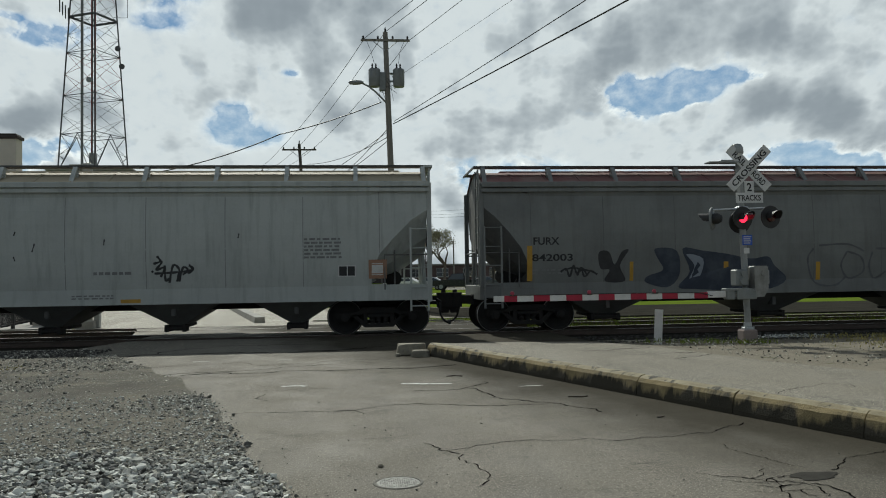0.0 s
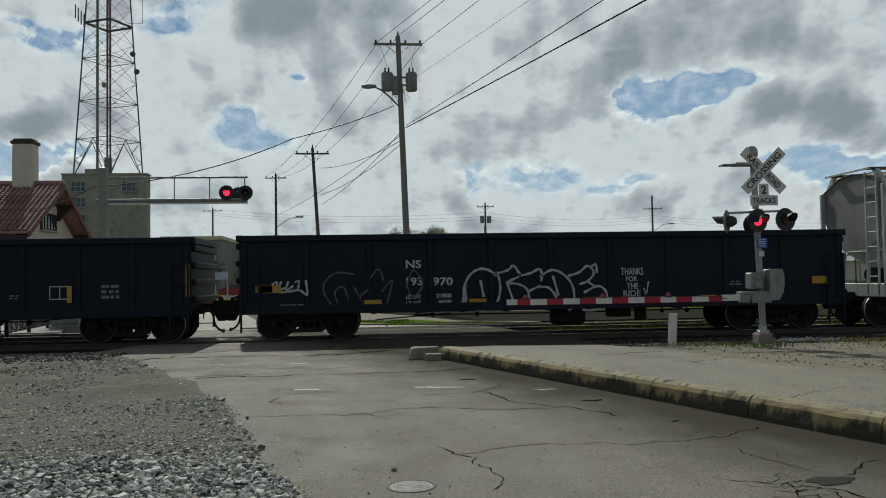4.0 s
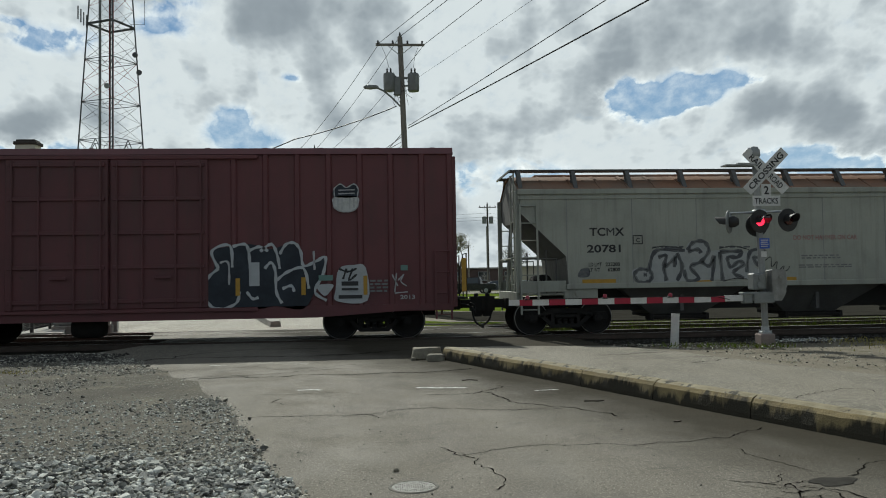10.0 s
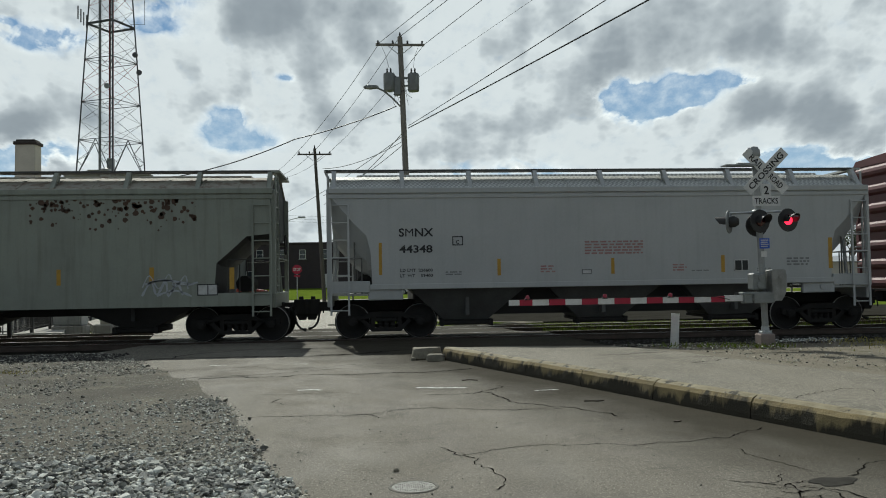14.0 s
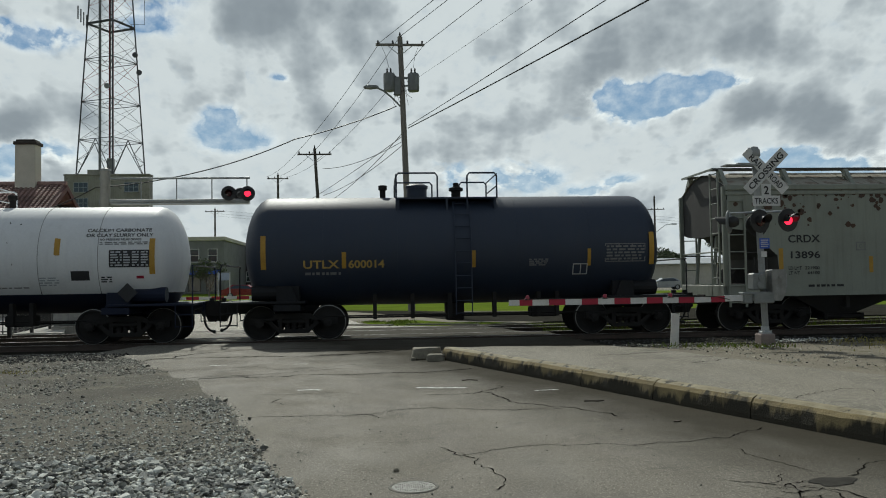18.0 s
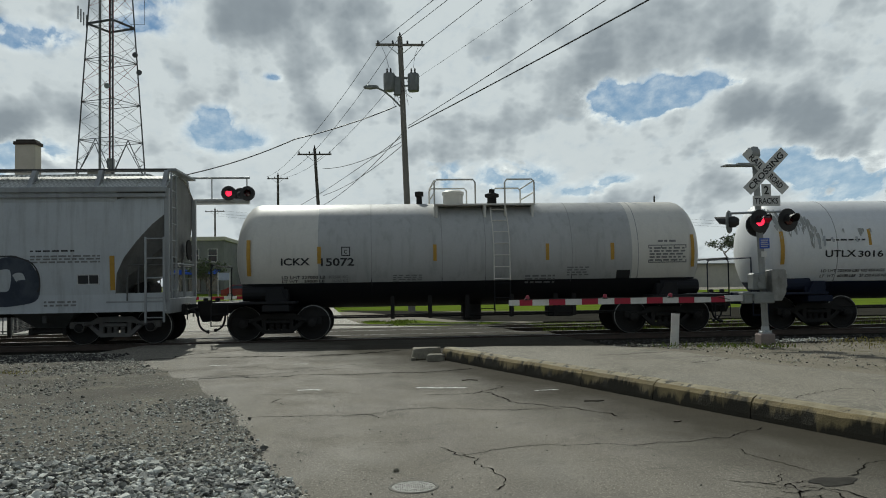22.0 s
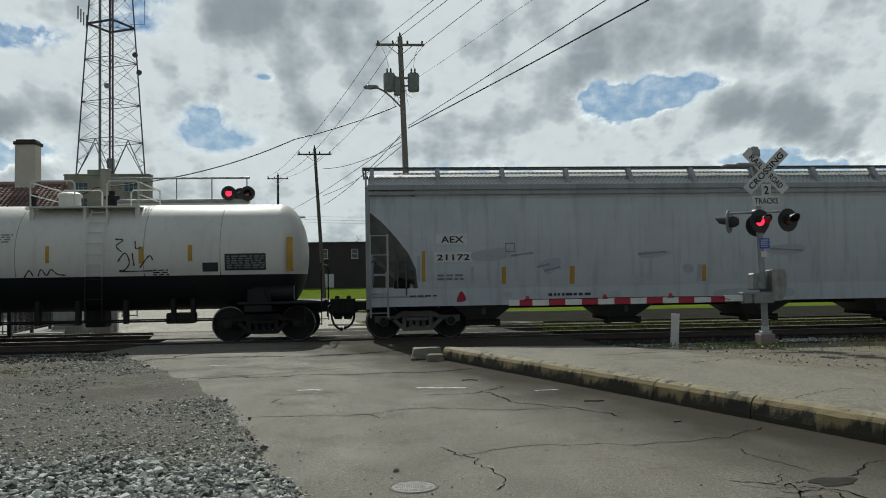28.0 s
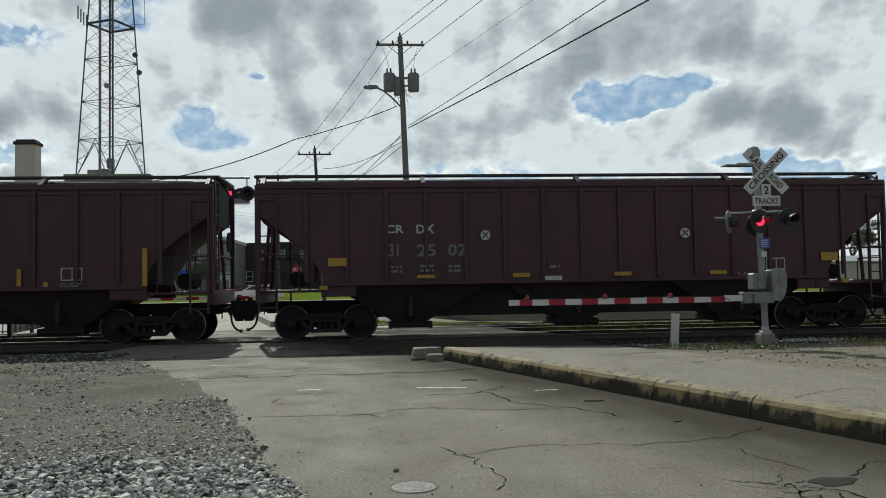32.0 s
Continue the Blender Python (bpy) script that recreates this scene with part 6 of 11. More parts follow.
blob(car6, side6, [(4.67, 3.71), (5.26, 3.71), (5.27, 3.47), (5.15, 3.35), (4.97, 3.32), (4.79, 3.35), (4.65, 3.47)], INKWHITE, off=0.06)
scrawl(car6, side6, [[(4.66, 3.92), (4.82, 4.04), (4.98, 3.95), (5.17, 4.04), (5.28, 3.92), (5.26, 3.71), (5.27, 3.47), (5.15, 3.35), (4.97, 3.32), (4.79, 3.35), (4.65, 3.47), (4.67, 3.71), (4.66, 3.92)], [(4.76, 3.68), (4.76, 3.44)], [(4.87, 3.68), (4.86, 3.38)], [(5.07, 3.68), (5.06, 3.38)], [(5.17, 3.68), (5.17, 3.43)]], 0.03, SPRAY_WHITE, off=0.065)
scrawl(car6, side6, [[(4.77, 3.88), (5.19, 3.89)], [(4.77, 3.79), (5.19, 3.8)]], 0.03, SPRAY_WHITE, off=0.065)
blob(car6, side6, [(1.57, 2.35), (2.01, 2.46), (2.53, 2.52), (3.05, 2.39), (3.58, 2.53), (3.8, 2.32), (3.87, 1.95), (4.17, 2.05), (4.4, 2.17), (4.31, 1.57), (4.15, 1.28), (3.84, 0.84), (3.17, 0.93), (2.73, 0.86), (1.84, 0.88), (1.43, 1.1), (1.41, 1.62), (1.64, 1.94)], SPRAY_DEEP, off=0.06)
scrawl(car6, side6, [[(1.74, 1.91), (1.57, 2.35), (2.02, 2.49), (2.08, 1.93)], [(2.09, 2.46), (2.39, 2.52), (2.49, 2.34), (2.52, 1.9)], [(2.49, 2.34), (2.76, 2.45), (2.98, 2.33)], [(2.78, 2.33), (3.06, 2.51), (3.2, 2.26), (3.27, 1.88)], [(3.27, 2.25), (3.43, 2.5), (3.65, 2.53), (3.8, 2.32), (3.87, 1.95), (4.17, 2.05), (4.43, 2.16), (4.36, 1.72), (4.15, 1.28), (4.45, 1.05)]], 0.07, SPRAY_PALE, off=0.065)
scrawl(car6, side6, [[(1.74, 1.91), (1.49, 1.69), (1.41, 1.4), (1.48, 1.03), (1.77, 0.88), (2.17, 1.02), (2.26, 1.31)], [(2.73, 1.16), (2.58, 1.13), (2.44, 1.31)], [(2.89, 1.89), (3.05, 2.04), (3.16, 1.81), (3.18, 1.29), (3.32, 1.0)], [(3.19, 1.59), (3.49, 1.81), (3.87, 1.88), (4.0, 1.36)], [(3.33, 1.37), (3.56, 1.44), (3.63, 1.29)]], 0.07, SPRAY_PALE, off=0.065)
for q in ((2.5, 2.76, 1.45, 2.05),):
    plate(car6, side6, *q, SPRAY_PALE, "placard", off=0.072)
scrawl(car6, side6, [[(1.77, 2.05), (1.98, 2.05), (2.0, 1.49)], [(4.13, 2.32), (4.15, 1.84)]], 0.05, SPRAY_WHITE, off=0.065)
blob(car6, side6, [(4.77, 1.86), (5.15, 1.95), (5.45, 1.88), (5.49, 1.03), (4.7, 1.03), (4.68, 1.34)], SPRAY_PALE, off=0.06)
blob(car6, side6, [(4.2, 1.43), (4.61, 1.46), (4.53, 1.27), (4.38, 1.17)], SPRAY_PALE, off=0.06)
for q in ((4.83, 5.26, 1.42, 1.53), (4.83, 5.26, 1.3, 1.36), (4.75, 5.36, 1.09, 1.18)):
    plate(car6, side6, *q, SPRAY_BLACK, "placard", off=0.072)
for q in ((4.25, 4.61, 1.56, 1.7), (6.35, 6.53, 1.79, 1.93)):
    plate(car6, side6, *q, SPRAY_TEAL, "worn_patch", off=0.072)
scrawl(car6, side6, [[(4.77, 1.86), (4.99, 1.78), (5.22, 1.86)], [(4.96, 1.86), (4.87, 1.59)], [(5.12, 1.86), (5.02, 1.56), (5.22, 1.71)]], 0.05, SPRAY_BLACK, off=0.065)
scrawl(car6, side6, [[(6.13, 1.69), (6.27, 1.39)], [(6.24, 1.72), (6.19, 1.24)], [(6.28, 1.54), (6.43, 1.69), (6.35, 1.51), (6.5, 1.39)], [(6.19, 1.21), (6.53, 1.24)], [(-7.25, 2.46), (-7.14, 2.39), (-7.25, 2.18)]], 0.03, SPRAY_WHITE, off=0.065)
scrawl(car6, side6, [[(-7.36, 1.61), (-7.05, 1.61)], [(-7.32, 3.03), (-7.12, 2.89), (-7.25, 2.61), (-7.05, 2.67)]], 0.03, SPRAY_WHITE, off=0.065)
small_print(car6, side6, 5.56, 6.02, 1.23, 1.58, 4, INKGREY, 126, off=0.06)
words(car6, side6, 6.33, 1.05, 0.38, 0.11, "2013", SPRAY_WHITE, 0.06)
words(car7, side7, -5.48, 2.66, 0.90, 0.22, "SMNX", INK)
words(car7, side7, -5.47, 2.24, 0.86, 0.20, "44348", INK)
outline_box(car7, side7, -4.09, -3.81, 2.42, 2.66, INK, 0.025, ())
words(car7, side7, -4.0, 2.46, 0.09, 0.10, "C", INK)
words(car7, side7, -5.45, 1.75, 0.40, 0.08, "LD LMT", INK)
words(car7, side7, -4.98, 1.75, 0.37, 0.08, "226600", INK)
words(car7, side7, -5.45, 1.61, 0.38, 0.08, "LT  WT", INK)
words(car7, side7, -4.92, 1.61, 0.31, 0.08, "59400", INK)
for q in ((-6.0, -5.92, 1.68, 2.51), (-2.92, -2.83, 1.62, 2.06), (0.11, 0.2, 1.62, 2.04), (3.11, 3.21, 1.62, 2.07), (6.11, 6.22, 1.68, 2.51)):
    plate(car7, side7, *q, YELLOW, "reflector")
small_print(car7, side7, -0.59, 0.99, 2.13, 2.51, 5, INKRED, 134)
small_print(car7, side7, -1.78, -1.39, 1.67, 1.88, 3, INKRED, 135)
small_print(car7, side7, 1.78, 2.16, 1.66, 1.87, 3, INKRED, 136)
small_print(car7, side7, -4.28, -3.86, 1.64, 1.76, 2, INKGREY, 137)
small_print(car7, side7, 2.29, 2.76, 1.65, 1.7, 1, INKGREY, 138)
small_print(car7, side7, 4.1, 4.48, 1.62, 1.73, 2, INKGREY, 139)
outline_box(car7, side7, 3.47, 3.87, 1.64, 1.95, INKWHITE, 0.025, (3.67,), PLATEBLACK)
outline_box(car7, side7, -0.68, -0.41, 1.62, 1.75, INKGREY, 0.025, (), INKWHITE)
small_print(car7, side7, 4.93, 5.56, 1.76, 2.0, 3, INKGREY, 142)
words(car8, side8, -6.51, 2.38, 0.90, 0.21, "CRDX", INK)
words(car8, side8, -6.45, 1.95, 0.83, 0.20, "13896", INK)
words(car8, side8, -6.52, 1.65, 0.37, 0.09, "LD LMT", INK)
words(car8, side8, -6.06, 1.65, 0.41, 0.09, "221900", INK)
words(car8, side8, -6.52, 1.52, 0.31, 0.09, "LT WT", INK)
words(car8, side8, -5.99, 1.52, 0.34, 0.09, "64100", INK)
outline_box(car8, side8, -4.6, -4.33, 2.15, 2.38, INKGREY, 0.025, ())
words(car8, side8, -4.51, 2.22, 0.07, 0.10, "C", INKGREY)
for q in ((-6.78, -6.66, 1.38, 2.23), (-4.24, -4.13, 1.55, 1.99), (-1.99, -1.88, 1.59, 2.05), (0.06, 0.18, 1.81, 2.22)):
    plate(car8, side8, *q, YELLOW, "reflector")
outline_box(car8, side8, -0.3, 0.55, 1.58, 1.78, INKGREY, 0.025, ())
small_print(car8, side8, -5.98, -4.93, 1.16, 1.27, 1, INK, 150)
scrawl(car8, side8, [[(4.99, 1.45), (5.16, 1.75), (5.39, 1.42), (5.64, 1.78), (5.79, 1.44), (6.04, 1.74), (6.11, 1.4)], [(5.24, 1.6), (5.64, 1.63), (6.2, 1.53)]], 0.03, SHADOWPAINT)
for q in ((7.14, 7.26, 1.38, 1.93), (5.16, 5.27, 1.56, 1.96), (2.9, 3.0, 1.54, 1.94)):
    plate(car8, side8, *q, YELLOW, "reflector")
outline_box(car8, side8, 6.34, 6.85, 1.23, 1.52, INK, 0.025, (6.59,), INKWHITE)
scrawl(car8, side8, [[(4.98, 1.24), (5.2, 1.59), (5.34, 1.27), (5.56, 1.58), (5.63, 1.23), (5.84, 1.55), (5.98, 1.25)], [(5.06, 1.53), (5.49, 1.64), (6.06, 1.51), (6.35, 1.57)], [(5.34, 1.24), (5.77, 1.37), (6.2, 1.22)]], 0.05, SHADOWPAINT)
words(car9, side9, -4.03, 1.87, 0.92, 0.21, "UTLX", INKYEL)
words(car9, side9, -2.87, 1.87, 0.93, 0.21, "600014", INKYEL)
small_print(car9, side9, -3.99, -3.07, 1.68, 1.8, 1, INKGREY, 157)
for q in ((-5.11, -4.98, 1.86, 2.73), (-3.04, -2.93, 1.87, 2.29), (0.35, 0.45, 1.85, 2.29), (3.44, 3.53, 1.85, 2.3), (5.12, 5.25, 1.86, 2.73)):
    plate(car9, side9, *q, YELLOW, "reflector")
outline_box(car9, side9, 3.91, 5.01, 1.94, 2.43, INKGREY, 0.025, (4.28, 4.64))
small_print(car9, side9, 3.95, 4.98, 1.98, 2.39, 5, INKGREY, 160)
outline_box(car9, side9, 3.05, 3.45, 1.62, 1.91, INKWHITE, 0.025, (3.25,))
small_print(car9, side9, 1.87, 2.38, 1.86, 2.06, 4, INKGREY, 162)
words(car10, side10, 4.18, 2.89, 1.60, 0.09, "CALCIUM CARBONATE", INK)
words(car10, side10, 4.17, 2.76, 1.66, 0.09, "OR CLAY SLURRY ONLY", INK)
small_print(car10, side10, 4.52, 5.72, 2.55, 2.64, 2, INKGREY, 165)
outline_box(car10, side10, 4.76, 5.76, 1.98, 2.42, PLATEBLACK, 0.02, (), PLATEBLACK)
for u0, u1 in ((4.8, 5.08), (5.12, 5.28), (5.33, 5.5), (5.55, 5.73)):
    small_print(car10, side10, u0, u1, 2.0, 2.40, 6, SPRAY_PALE, 167, off=0.014)
words(car10, side10, 4.52, 2.665, 1.02, 0.055, "NO PRESSURE RELIEF DEVICE", INK)
part("placard", Kit().prism([(4.98, 1.33), (5.23, 1.58), (5.48, 1.33), (5.23, 1.08)], 1, -1.475, -1.455), PLATEBLACK, car10, "black diamond placard")
part("placard_holder", Kit().box(5.19, 5.27, -1.452, -1.40, 1.0, 1.5), NAVYBAND, car10)
for u0, u1, z0, z1 in ((3.02, 3.5, 1.52, 1.76),):
    small_print(car10, side10, u0, u1, z0, z1, 4, SHADOWPAINT, 171)
outline_box(car10, side10, 3.81, 4.26, 1.66, 1.9, INK, 0.025, (4.04,), PLATEBLACK)
small_print(car10, side10, 4.54, 4.81, 1.59, 1.76, 3, INK, 169)
for q in ((3.41, 3.48, 2.31, 2.74), (5.75, 5.89, 1.8, 2.71)):
    plate(car10, side10, *q, YELLOW, "reflector")
for q in ((5.42, 5.6, 1.69, 1.76),):
    plate(car10, side10, *q, REDP, "placard")
words(car10, side10, -4.71, 1.98, 0.88, 0.19, "UTLX", INK)
words(car10, side10, -3.77, 1.97, 1.03, 0.18, "301611", INK)
small_print(car10, side10, -4.71, -3.55, 2.41, 2.49, 1, INK, 174)
words(car10, side10, -4.78, 1.57, 1.83, 0.08, "LD LMT 225900 LBS 102 450 KGS", INK)
words(car10, side10, -4.78, 1.43, 2.06, 0.08, "LT  WT   60100 LBS   27 250 KGS NEW", INK)
# paint worn off the upper shoulder in hanging streaks
rp = random.Random(77)
for i in range(46):
    u = rp.uniform(-6.05, -4.85)
    top_z = 3.35 - 0.55 * max(0.0, u + 5.55) - rp.random() * 0.5
    low_z = top_z - rp.uniform(0.1, 0.42)
    if i % 9 == 0:
        u, top_z, low_z = rp.uniform(-4.8, -3.3), 2.75, 2.75 - rp.uniform(0.08, 0.22)
    w = rp.uniform(0.02, 0.055)
    blob(car10, side10, [(u - w, top_z), (u + w * 0.6, top_z + 0.02), (u + w, (top_z + low_z) / 2 + rp.uniform(-0.05, 0.05)), (u + w * 0.3, low_z), (u - w * 0.5, low_z + 0.06), (u - w * 0.7, (top_z + low_z) / 2)], PEEL, "worn_streak", "worn grey streak", off=0.004 + 0.0001 * i)
for q in ((-5.97, -5.86, 1.8, 2.7), (-3.45, -3.37, 2.3, 2.74), (-1.43, -1.37, 2.34, 2.74), (1.53, 1.62, 2.31, 2.74), (3.45, 3.55, 2.3, 2.73)):
    plate(car10, side10, *q, YELLOW, "reflector")
small_print(car10, side10, -2.15, -1.5, 2.63, 2.83, 3, INKGREY, 178)
small_print(car10, side10, 1.65, 2.79, 1.47, 1.52, 1, INKGREY, 179)
scrawl(car10, side10, [[(-1.95, 1.81), (-1.69, 1.91), (-1.48, 1.73)], [(-1.94, 1.6), (-1.7, 1.81), (-1.53, 1.52)], [(-1.72, 1.94), (-1.74, 1.51)], [(-2.0, 1.91), (-1.88, 1.52), (-1.55, 1.93)]], 0.02, SPRAY_BLACK)
scrawl(car10, side10, [[(-4.89, 2.5), (-4.85, 2.21)], [(-4.75, 2.42), (-4.71, 2.56), (-4.72, 2.28)], [(-4.51, 2.52), (-4.45, 2.4)], [(-3.8, 2.54), (-3.77, 2.39)], [(-1.86, 2.57), (-1.83, 2.43)]], 0.06, SHADOWPAINT)
words(car11, side11, -5.07, 1.96, 0.74, 0.19, "ICKX", INK)
words(car11, side11, -4.05, 1.93, 0.86, 0.21, "15072", INK)
outline_box(car11, side11, -3.52, -3.29, 2.19, 2.43, INK, 0.025, ())
words(car11, side11, -3.45, 2.25, 0.08, 0.10, "C", INK)
words(car11, side11, -5.06, 1.61, 1.12, 0.08, "LD LMT 227000 LB", INK)
words(car11, side11, -3.85, 1.61, 0.5, 0.08, "102580 KG", INKGREY)
words(car11, side11, -5.06, 1.51, 1.10, 0.075, "LT WT    59000 LB", INK)
words(car11, side11, -3.78, 1.51, 0.42, 0.075, "26760 KG", INKGREY)
for q in ((-5.94, -5.84, 1.7, 2.63), (-4.14, -4.04, 2.0, 2.44), (-1.13, -1.04, 2.03, 2.46), (1.86, 1.95, 2.01, 2.45), (3.61, 3.71, 2.0, 2.45), (5.82, 5.91, 1.78, 2.65)):
    plate(car11, side11, *q, YELLOW, "reflector")
outline_box(car11, side11, 4.64, 5.69, 1.9, 2.38, INKGREY, 0.025, (4.99, 5.34))
small_print(car11, side11, 4.67, 5.66, 1.93, 2.33, 5, INKGREY, 190)
outline_box(car11, side11, 3.79, 4.16, 1.5, 1.72, INK, 0.025, (3.98,), PLATEBLACK)
small_print(car11, side11, -2.19, -1.42, 1.48, 1.69, 4, INKGREY, 192)
small_print(car11, side11, 1.32, 2.12, 1.39, 1.64, 3, INKGREY, 193)
small_print(car11, side11, 2.44, 3.03, 1.58, 1.84, 4, INKGREY, 194)
small_print(car11, side11, 4.91, 5.47, 2.43, 2.53, 1, INKGREY, 195)
words(car12, side12, -7.37, 2.44, 0.83, 0.20, "ACFX", INK)
words(car12, side12, -7.37, 1.98, 0.87, 0.19, "41912", INK)
words(car12, side12, -7.37, 1.76, 1.08, 0.09, "LD LMT 195800 LBS", INK)
words(car12, side12, -7.38, 1.60, 1.06, 0.09, "LT WT   67200 LBS", INK)
outline_box(car12, side12, -6.27, -5.96, 1.99, 2.26, INK, 0.025, ())
words(car12, side12, -6.17, 2.04, 0.11, 0.09, "C", INK)
for q in ((-7.74, -7.62, 1.4, 2.27), (-5.05, -4.96, 1.4, 1.83), (-2.54, -2.43, 1.4, 1.85), (-0.02, 0.09, 1.39, 1.84), (2.39, 2.47, 1.38, 1.82), (4.97, 5.07, 1.4, 1.81), (7.8, 7.92, 1.4, 2.27)):
    plate(car12, side12, *q, YELLOW, "reflector")
small_print(car12, side12, 5.88, 7.0, 2.37, 2.44, 1, INK, 203)
small_print(car12, side12, 5.88, 7.57, 2.09, 2.31, 3, INKGREY, 204)
outline_box(car12, side12, 7.0, 7.54, 1.55, 1.81, INKWHITE, 0.025, (7.27,), PLATEBLACK)
small_print(car12, side12, 6.18, 6.96, 1.0, 1.17, 2, INKGREY, 206)
small_print(car12, side12, -5.11, -3.69, 1.06, 1.15, 1, INKGREY, 207)
blob(car12, side12, [(-6.05, 2.25), (-5.0, 2.3), (-3.8, 2.24), (-2.8, 2.34), (-1.8, 2.26), (-0.9, 2.36), (-0.3, 2.2), (-0.25, 1.5), (-0.3, 0.92), (-2.0, 0.9), (-4.0, 0.9), (-5.9, 0.92), (-5.98, 1.6)], SPRAY_HAZE, off=0.005)
blob(car12, side12, [(-5.95, 2.1), (-4.96, 2.12), (-4.89, 1.54), (-4.65, 1.39), (-4.69, 0.96), (-5.84, 0.96), (-5.81, 1.49), (-5.95, 1.56)], SPRAY_BONE)
blob(car12, side12, [(-4.71, 2.12), (-3.82, 2.13), (-3.85, 1.81), (-4.14, 1.73), (-3.83, 1.55), (-3.57, 1.23), (-3.72, 0.93), (-4.61, 0.95)], SPRAY_BONE)
blob(car12, side12, [(-3.75, 2.16), (-2.85, 2.16), (-2.88, 1.87), (-3.4, 1.81), (-2.75, 1.65), (-2.66, 1.07), (-2.83, 0.93), (-3.62, 0.93), (-3.68, 1.52)], SPRAY_BONE)
blob(car12, side12, [(-2.74, 2.12), (-1.83, 2.13), (-1.84, 1.81), (-2.03, 1.71), (-1.85, 0.98), (-2.25, 0.92), (-2.51, 1.5), (-2.75, 1.8)], SPRAY_BONE)
blob(car12, side12, [(-1.78, 2.1), (-1.37, 2.1), (-1.2, 1.48), (-1.01, 1.92), (-0.78, 2.09), (-0.46, 2.09), (-0.45, 0.96), (-0.87, 0.92), (-1.09, 1.16), (-1.38, 0.93), (-1.79, 0.94)], SPRAY_BONE)
blob(car12, side12, [(-0.34, 2.05), (-0.05, 2.2), (0.54, 2.22), (0.81, 2.01), (0.83, 1.45), (0.67, 0.94), (0.01, 0.92), (-0.14, 1.25), (-0.38, 1.32)], SPRAY_BONE)
scrawl(car12, side12, [[(-5.95, 2.08), (-4.96, 2.12), (-4.89, 1.69), (-4.99, 1.57), (-4.65, 1.42), (-4.63, 0.96)], [(-5.95, 2.08), (-5.98, 1.88), (-5.74, 1.81), (-5.79, 0.99)], [(-5.53, 1.77), (-5.36, 1.77), (-5.42, 1.69), (-5.53, 1.7)], [(-5.74, 1.2), (-5.25, 1.38)], [(-4.68, 1.54), (-4.71, 2.12), (-3.82, 2.13), (-3.82, 1.84), (-4.25, 1.79), (-4.25, 1.71), (-3.85, 1.7)]], 0.06, SPRAY_NAVY)
scrawl(car12, side12, [[(-4.25, 1.53), (-4.04, 1.47), (-3.85, 1.7)], [(-4.26, 1.46), (-4.26, 1.24), (-3.71, 1.29), (-3.69, 0.95), (-4.6, 0.96)]], 0.06, SPRAY_NAVY)
scrawl(car12, side12, [[(-3.74, 2.13), (-3.61, 2.16), (-2.87, 2.16), (-2.85, 1.87), (-3.4, 1.81), (-3.37, 1.72), (-2.82, 1.8)], [(-3.68, 1.96), (-3.61, 1.38), (-3.18, 1.44), (-3.26, 1.3), (-2.82, 1.51)], [(-2.83, 0.93), (-2.61, 1.07), (-2.65, 1.58), (-2.82, 1.77)], [(-3.63, 0.95), (-3.57, 1.23)], [(-2.76, 1.8), (-2.74, 2.12), (-1.83, 2.13), (-1.87, 1.81), (-2.17, 1.76), (-2.14, 0.92)]], 0.06, SPRAY_NAVY)
scrawl(car12, side12, [[(-2.46, 1.65), (-2.51, 0.92)], [(-1.79, 0.91), (-1.75, 2.07), (-1.4, 2.1), (-1.35, 1.49), (-1.14, 1.92), (-0.96, 1.98), (-0.87, 1.48), (-0.81, 2.06), (-0.46, 2.09), (-0.45, 1.18)], [(-1.31, 0.97), (-1.12, 1.25), (-0.92, 0.95)], [(-2.25, 1.18), (-1.38, 1.19)]], 0.06, SPRAY_NAVY)
scrawl(car12, side12, [[(-0.28, 1.25), (-0.38, 1.47), (-0.23, 1.61), (-0.38, 1.79), (-0.27, 2.05), (0.1, 2.22), (0.54, 2.22), (0.81, 2.04), (0.83, 1.74), (0.75, 1.45), (0.79, 1.23)], [(-0.06, 1.61), (0.02, 1.9), (0.16, 1.61), (0.01, 1.46)], [(0.42, 1.6), (0.54, 1.87), (0.71, 1.6), (0.56, 1.42)], [(0.27, 1.53), (0.32, 1.46), (0.38, 1.53)], [(0.01, 1.24), (0.03, 0.92), (0.67, 0.94), (0.75, 1.23)]], 0.04, SPRAY_BLACK)
scrawl(car12, side12, [[(0.08, 1.02), (0.17, 1.11), (0.26, 1.02), (0.35, 1.11), (0.43, 1.02), (0.52, 1.1), (0.61, 1.01)], [(1.06, 1.96), (1.42, 1.44)], [(1.43, 1.96), (1.0, 1.48)], [(1.04, 2.04), (1.16, 2.09), (1.22, 1.94)], [(1.09, 1.47), (1.27, 1.52)]], 0.04, SPRAY_BLACK)
blob(car12, side12, [(2.25, 1.87), (2.41, 2.13), (2.71, 2.28), (3.01, 2.16), (3.08, 1.8), (2.85, 1.8), (2.78, 2.04), (2.57, 1.94), (2.52, 1.35), (2.69, 1.2), (2.84, 1.49), (3.07, 1.49), (3.03, 1.04), (2.38, 1.01), (2.19, 1.35)], SPRAY_NAVY)
blob(car12, side12, [(3.13, 1.01), (3.22, 1.41), (3.41, 2.08), (3.57, 2.22), (4.38, 2.26), (4.37, 2.02), (3.76, 2.0), (3.9, 1.4), (4.19, 1.02), (3.81, 1.0), (3.68, 1.55), (3.49, 1.55), (3.44, 1.01)], SPRAY_NAVY)
